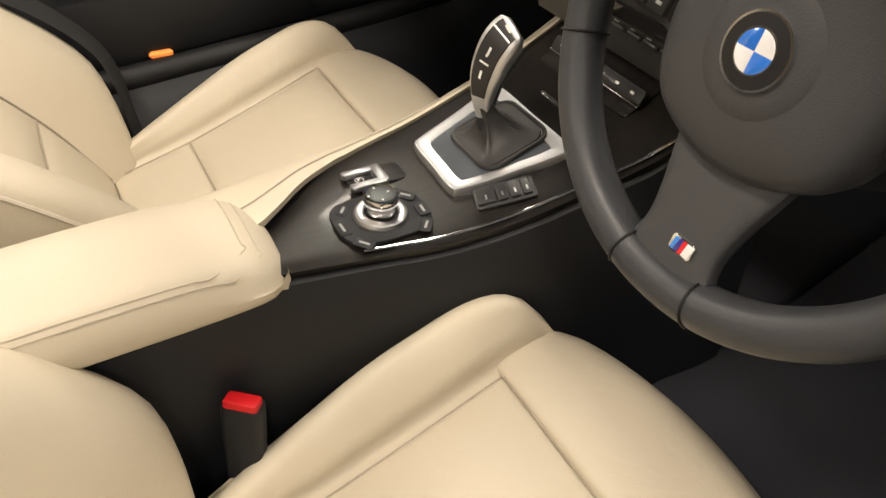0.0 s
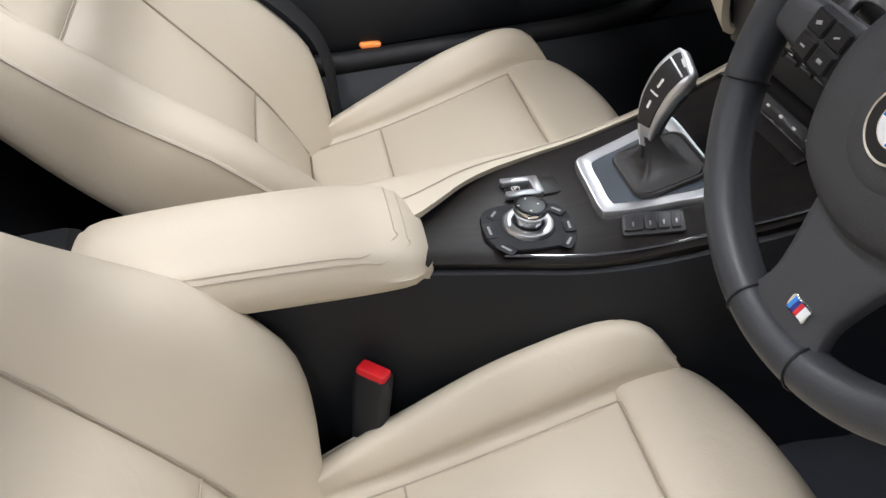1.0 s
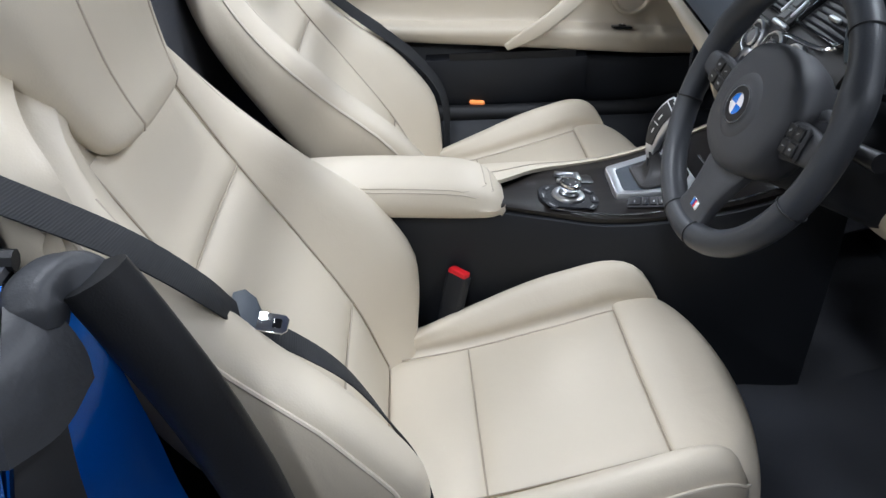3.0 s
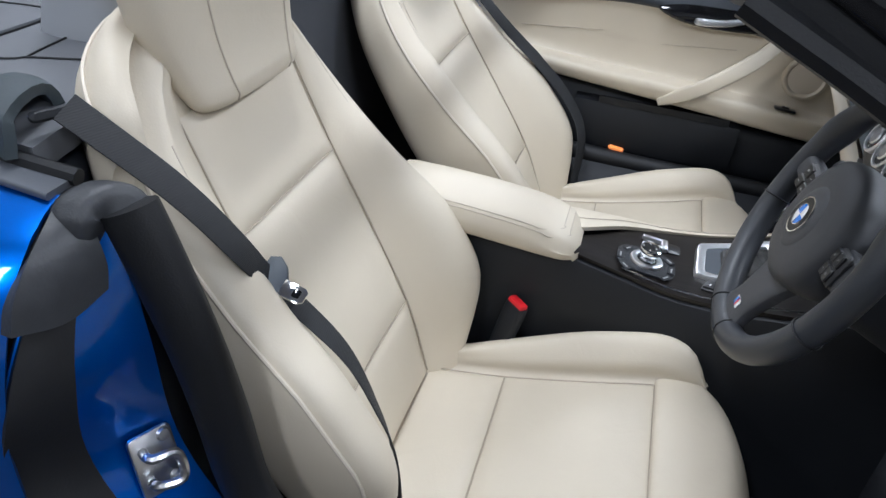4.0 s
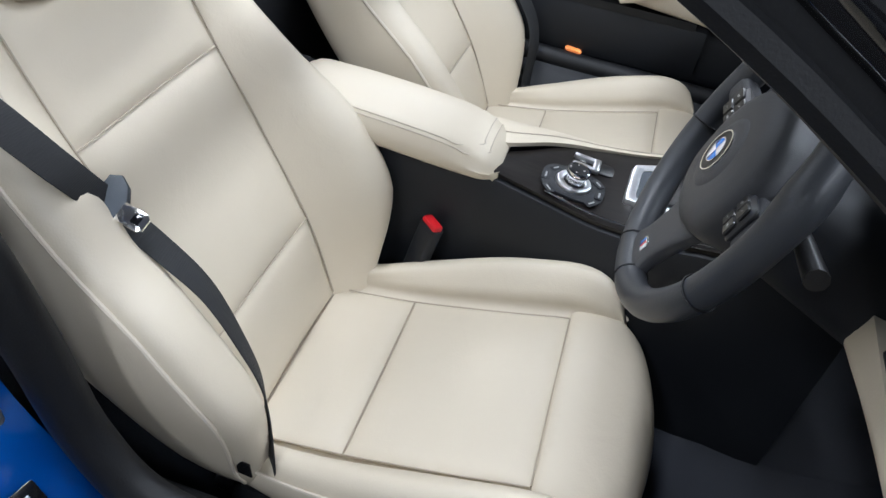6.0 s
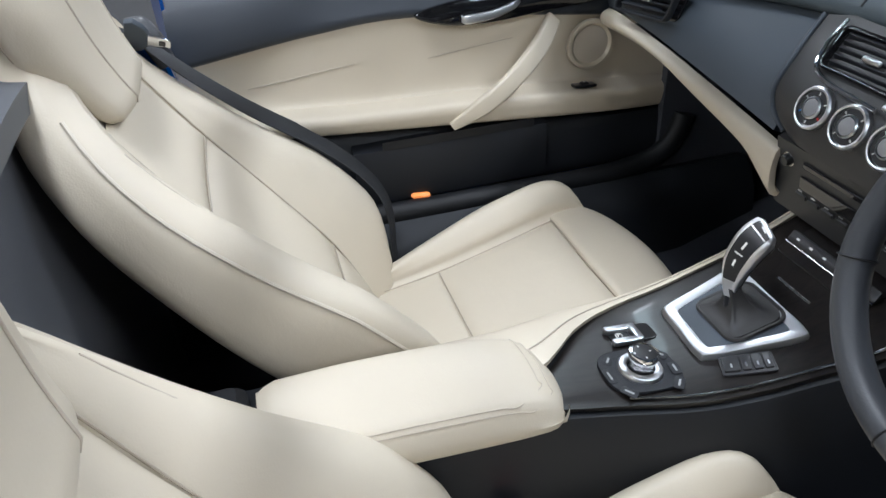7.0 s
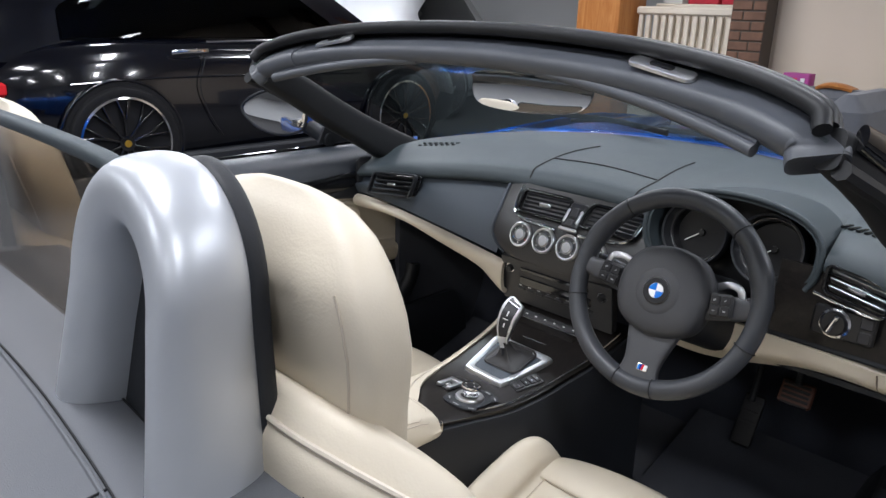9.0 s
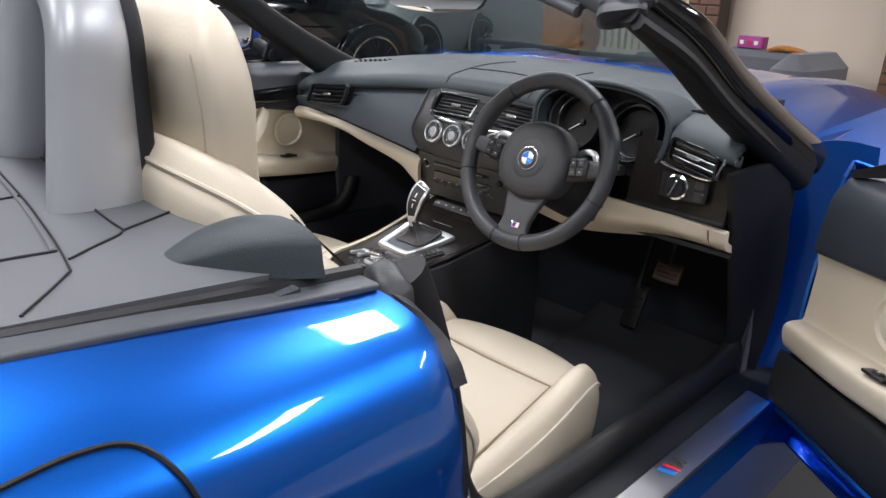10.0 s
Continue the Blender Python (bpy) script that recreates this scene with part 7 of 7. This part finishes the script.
# ---- doors ----
def car_door(name, side, hinge, angle, label, window_switches):
    """Built closed; the hinge turns it by angle degrees."""
    dr = thing(name, (0, 0, 0), label, "car door", "car doors", "structure")
    S = lambda x, y, z: (side * x, y, z)
    ys = np.linspace(-0.60, 0.47, 36)

    def z_low(y):
        return soft_table([(-0.60, 0.530), (-0.377, 0.513), (-0.088, 0.492), (0.20, 0.468), (0.47, 0.446)], y)

    def z_ledge(y):
        return soft_table([(-0.60, 0.565), (-0.435, 0.557), (-0.24, 0.545), (-0.02, 0.538), (0.20, 0.523), (0.47, 0.500)], y)

    def x_ledge(y):
        return soft_table([(-0.60, 0.715), (-0.40, 0.695), (0.20, 0.690), (0.47, 0.715)], y)

    def z_split(y):
        return soft_table([(-0.60, 0.665), (-0.34, 0.700), (-0.13, 0.708), (0.28, 0.662), (0.47, 0.645)], y)

    top = [[S(*q) for q in spline([(0.842, y, 0.785), (0.832, y, 0.803), (0.800, y, 0.800), (0.768, y, 0.775), (0.750, y, 0.735), (0.742, y, z_split(y) + 0.012), (0.744, y, z_split(y)), (0.754, y, z_split(y) - 0.006)], 16)] for y in ys]
    part("top_trim", slab(top, 0.012, (-side, 0, 0.6)), DOOR_TOP, dr, "black padded door top", 60)
    part("belt_strip", tube([S(0.836, y, 0.806) for y in ys], 0.005, 8), GLOSS, dr, "black window seal strip")
    pan = [[S(*q) for q in spline([(0.750, y, z_split(y) + 0.006), (0.755, y, z_split(y) - 0.02), (0.758, y, 0.60), (0.754, y, z_ledge(y) + 0.012), (0.746, y, z_ledge(y))], 14)] for y in ys]
    pn = part("panel", slab(pan, 0.012, (-side, 0, 0)), LEATHER_TIGHT, dr, "cream leather door panel", 60)
    led = [[S(*q) for q in spline([(0.752, y, z_ledge(y) + 0.003), (x_ledge(y) + 0.012, y, z_ledge(y)), (x_ledge(y), y, z_ledge(y) - 0.010), (x_ledge(y) + 0.002, y, 0.5 * (z_ledge(y) + z_low(y)) - 0.006), (x_ledge(y) + 0.014, y, z_low(y) - 0.002), (0.752, y, z_low(y))], 16)] for y in ys]
    lg = part("ledge", slab(led, 0.010, (-side, 0, 0.4)), LEATHER_TIGHT, dr, "cream leather armrest ledge", 60)
    part("stitching", tube([S(x_ledge(y) + 0.001, y, z_ledge(y) - 0.013) for y in ys[2:-2]], 0.0012, 5), THREAD, lg)
    for zz, y0, y1 in ((0.607, -0.48, -0.27), (0.618, -0.12, 0.06)):
        part("crease_line", tube([S(0.7565, y, zz + 0.10 * (y - y0)) for y in np.linspace(y0, y1, 10)], 0.0010, 5), THREAD, pn)
    lowp = [[S(*q) for q in spline([(0.750, y, z_low(y) + 0.002), (0.742, y, z_low(y) - 0.02), (0.720, y, 0.44), (0.712, y, 0.38), (0.716, y, 0.335), (0.735, y, 0.315)], 14)] for y in ys]
    part("lower_panel", slab(lowp, 0.012, (-side, 0, 0)), PLASTIC, dr, "black plastic lower door panel", 60)
    pocket = [[S(x, y, z) for x, z in ((0.735, 0.468), (0.704, 0.458), (0.700, 0.440), (0.699, 0.36), (0.708, 0.335))] for y in np.linspace(-0.30, 0.12, 14)]
    part("door_pocket", slab(pocket, 0.006, (-side, 0, 0)), PLASTIC, dr, "black door pocket")
    # flat black strip stands for the shaded recess at the pocket's mouth
    part("pocket_mouth_shade", slab([[S(0.7015 + 0.0 * v, y, 0.458 + 0.018 * v) for v in (0, 1)] for y in np.linspace(-0.24, 0.09, 8)], 0.002, (-side, 0, 0.2)), RUBBER, dr)
    # pull strap
    pull = spline([(0.690, -0.095, 0.492), (0.680, -0.05, 0.520), (0.676, 0.01, 0.560), (0.690, 0.07, 0.605), (0.716, 0.115, 0.640), (0.745, 0.145, 0.668)], 26)
    part("pull_handle", sweep([S(*q) for q in pull], rounded(0.040, 0.018, 0.007, 3), up=(-side, 0, 0.1), scale=list(np.interp(np.linspace(0, 1, 26), [0, 0.25, 0.7, 1], [0.45, 0.95, 1.0, 0.85]))), LEATHER_TIGHT, dr, "cream leather pull handle", 60)
    # release handle
    bz = [tuple(q) for q in spline([(-0.15, 0.010), (-0.08, 0.028), (0.05, 0.032), (0.22, 0.040), (0.27, 0.038), (0.25, 0.0), (0.12, -0.012), (0.0, -0.020), (-0.09, -0.014)], 44, True)]
    hm = basis(S(0.738, 0.0, 0.700), (0, side * -1, 0), (side * 0.18, 0, 1)) if side > 0 else basis(S(0.738, 0.0, 0.700), (0, 1, 0), (-0.18, 0, 1))
    oz = [(x if side < 0 else -x, z) for x, z in bz]
    bzp = part("handle_bezel", turned(plate(oz, 0.010, 0.004), hm), GLOSS, dr, "gloss black handle bezel")
    hp = spline([(-0.058, -0.006, 0.016), (-0.045, -0.007, 0.022), (0.0, -0.003, 0.026), (0.045, 0.008, 0.024), (0.062, 0.016, 0.016)], 18)
    part("release_handle", turned(sweep([(x if side < 0 else -x, y, z) for x, y, z in hp], rounded(0.008, 0.017, 0.003, 3), up=(0, 1, 0), scale=list(np.interp(np.linspace(0, 1, 18), [0, 0.2, 0.7, 1], [0.7, 1.1, 0.9, 0.5]))), hm), SATIN, bzp, "chrome door release handle")
    # speaker
    sm = basis(S(0.744, 0.233, 0.602), (0, -side, 0), (0, 0, 1))
    part("speaker_ring", lathe([(0.040, 0.0), (0.046, 0.005), (0.052, 0.004), (0.054, -0.004), (0.040, -0.004)], 40, sm), LEATHER_TIGHT, dr, "round cream speaker trim")
    part("speaker_grille", lathe([(0.0, 0.003), (0.030, 0.002), (0.041, 0.000), (0.041, -0.004), (0.0, -0.004)], 40, sm), PIPING, dr, "cream speaker grille")
    for i in range(window_switches):
        q = pose(side * 0.708, 0.205 - 0.060 * i, z_ledge(0.205 - 0.06 * i) + 0.004, -3, side * 6, 0)
        swp = part("switch_plate", turned(plate(rounded(0.026, 0.050, 0.004), 0.005, 0.0015), q), PLASTIC_SMOOTH, dr, "black window switch")
        part("switch_key", turned(box(0.014, 0.018, 0.006, pose(0, 0, 0.006), 0.002), q), BUTTON, swp)
        part("switch_mark", turned(box(0.004, 0.003, 0.001, pose(0, 0, 0.0095), 0.0002), q), WHITE_MARK, swp)
    lm = part("door_lamp", box(0.014, 0.042, 0.012, pose(side * 0.701, -0.168, 0.342, -6, 0, 0), 0.004), AMBER, dr, "amber door lamp, lit")
    skin = [[S(*q) for q in spline([(0.842, y, 0.805), (0.862, y, 0.76), (0.885, y, 0.62), (0.886, y, 0.48), (0.872, y, 0.34), (0.85, y, 0.22), (0.80, y, 0.20)], 18)] for y in np.linspace(-0.62, 0.545, 20)]
    part("outer_skin", slab(skin, 0.006, (side, 0, 0)), BLUE, dr, "blue painted door skin", 60)
    part("bottom", box(0.10, 1.08, 0.02, pose(side * 0.79, -0.06, 0.30), 0.008), BLUE, dr)
    edge_f = coons([S(0.745, 0.47, 0.31), S(0.748, 0.475, 0.55), S(0.765, 0.47, 0.79)], [S(0.80, 0.56, 0.24), S(0.885, 0.57, 0.55), S(0.845, 0.56, 0.80)], [S(0.745, 0.47, 0.31), S(0.80, 0.56, 0.24)], [S(0.765, 0.47, 0.79), S(0.845, 0.56, 0.80)], 12, 8)
    part("front_edge", slab(edge_f, 0.006, (-side * 0.5, 1, 0)), BLUE, dr, "blue painted door edge")
    edge_r = coons([S(0.752, -0.60, 0.31), S(0.752, -0.60, 0.55), S(0.765, -0.60, 0.79)], [S(0.82, -0.62, 0.24), S(0.885, -0.62, 0.55), S(0.845, -0.62, 0.80)], [S(0.752, -0.60, 0.31), S(0.82, -0.62, 0.24)], [S(0.765, -0.60, 0.79), S(0.845, -0.62, 0.80)], 12, 8)
    part("rear_edge", slab(edge_r, 0.006, (0, -1, 0)), BLUE, dr, "blue painted door edge")
    sail = coons([S(0.83, 0.20, 0.815), S(0.80, 0.34, 0.815), S(0.775, 0.46, 0.79)], [S(0.805, 0.22, 0.90), S(0.79, 0.32, 0.86), S(0.775, 0.47, 0.80)], [S(0.83, 0.20, 0.815), S(0.805, 0.22, 0.90)], [S(0.775, 0.46, 0.79), S(0.775, 0.47, 0.80)], 10, 6)
    part("mirror_sail", slab(sail, 0.012, (-side, 0, 0)), PLASTIC, dr, "black mirror base panel")
    if angle:
        h = Vector(hinge)
        dr.matrix_world = Matrix.Translation(h + Vector((0, 0, -0.012))) @ Matrix.Rotation(radians(angle), 4, "Z") @ Matrix.Translation(-h)
    return dr


car_door("door_1", -1, (-0.82, 0.52, 0), 0, "closed passenger door with cream leather panel", 1)
car_door("door_2", 1, (0.95, 0.487, 0), 52, "driver's door standing open, cream leather panel", 2)
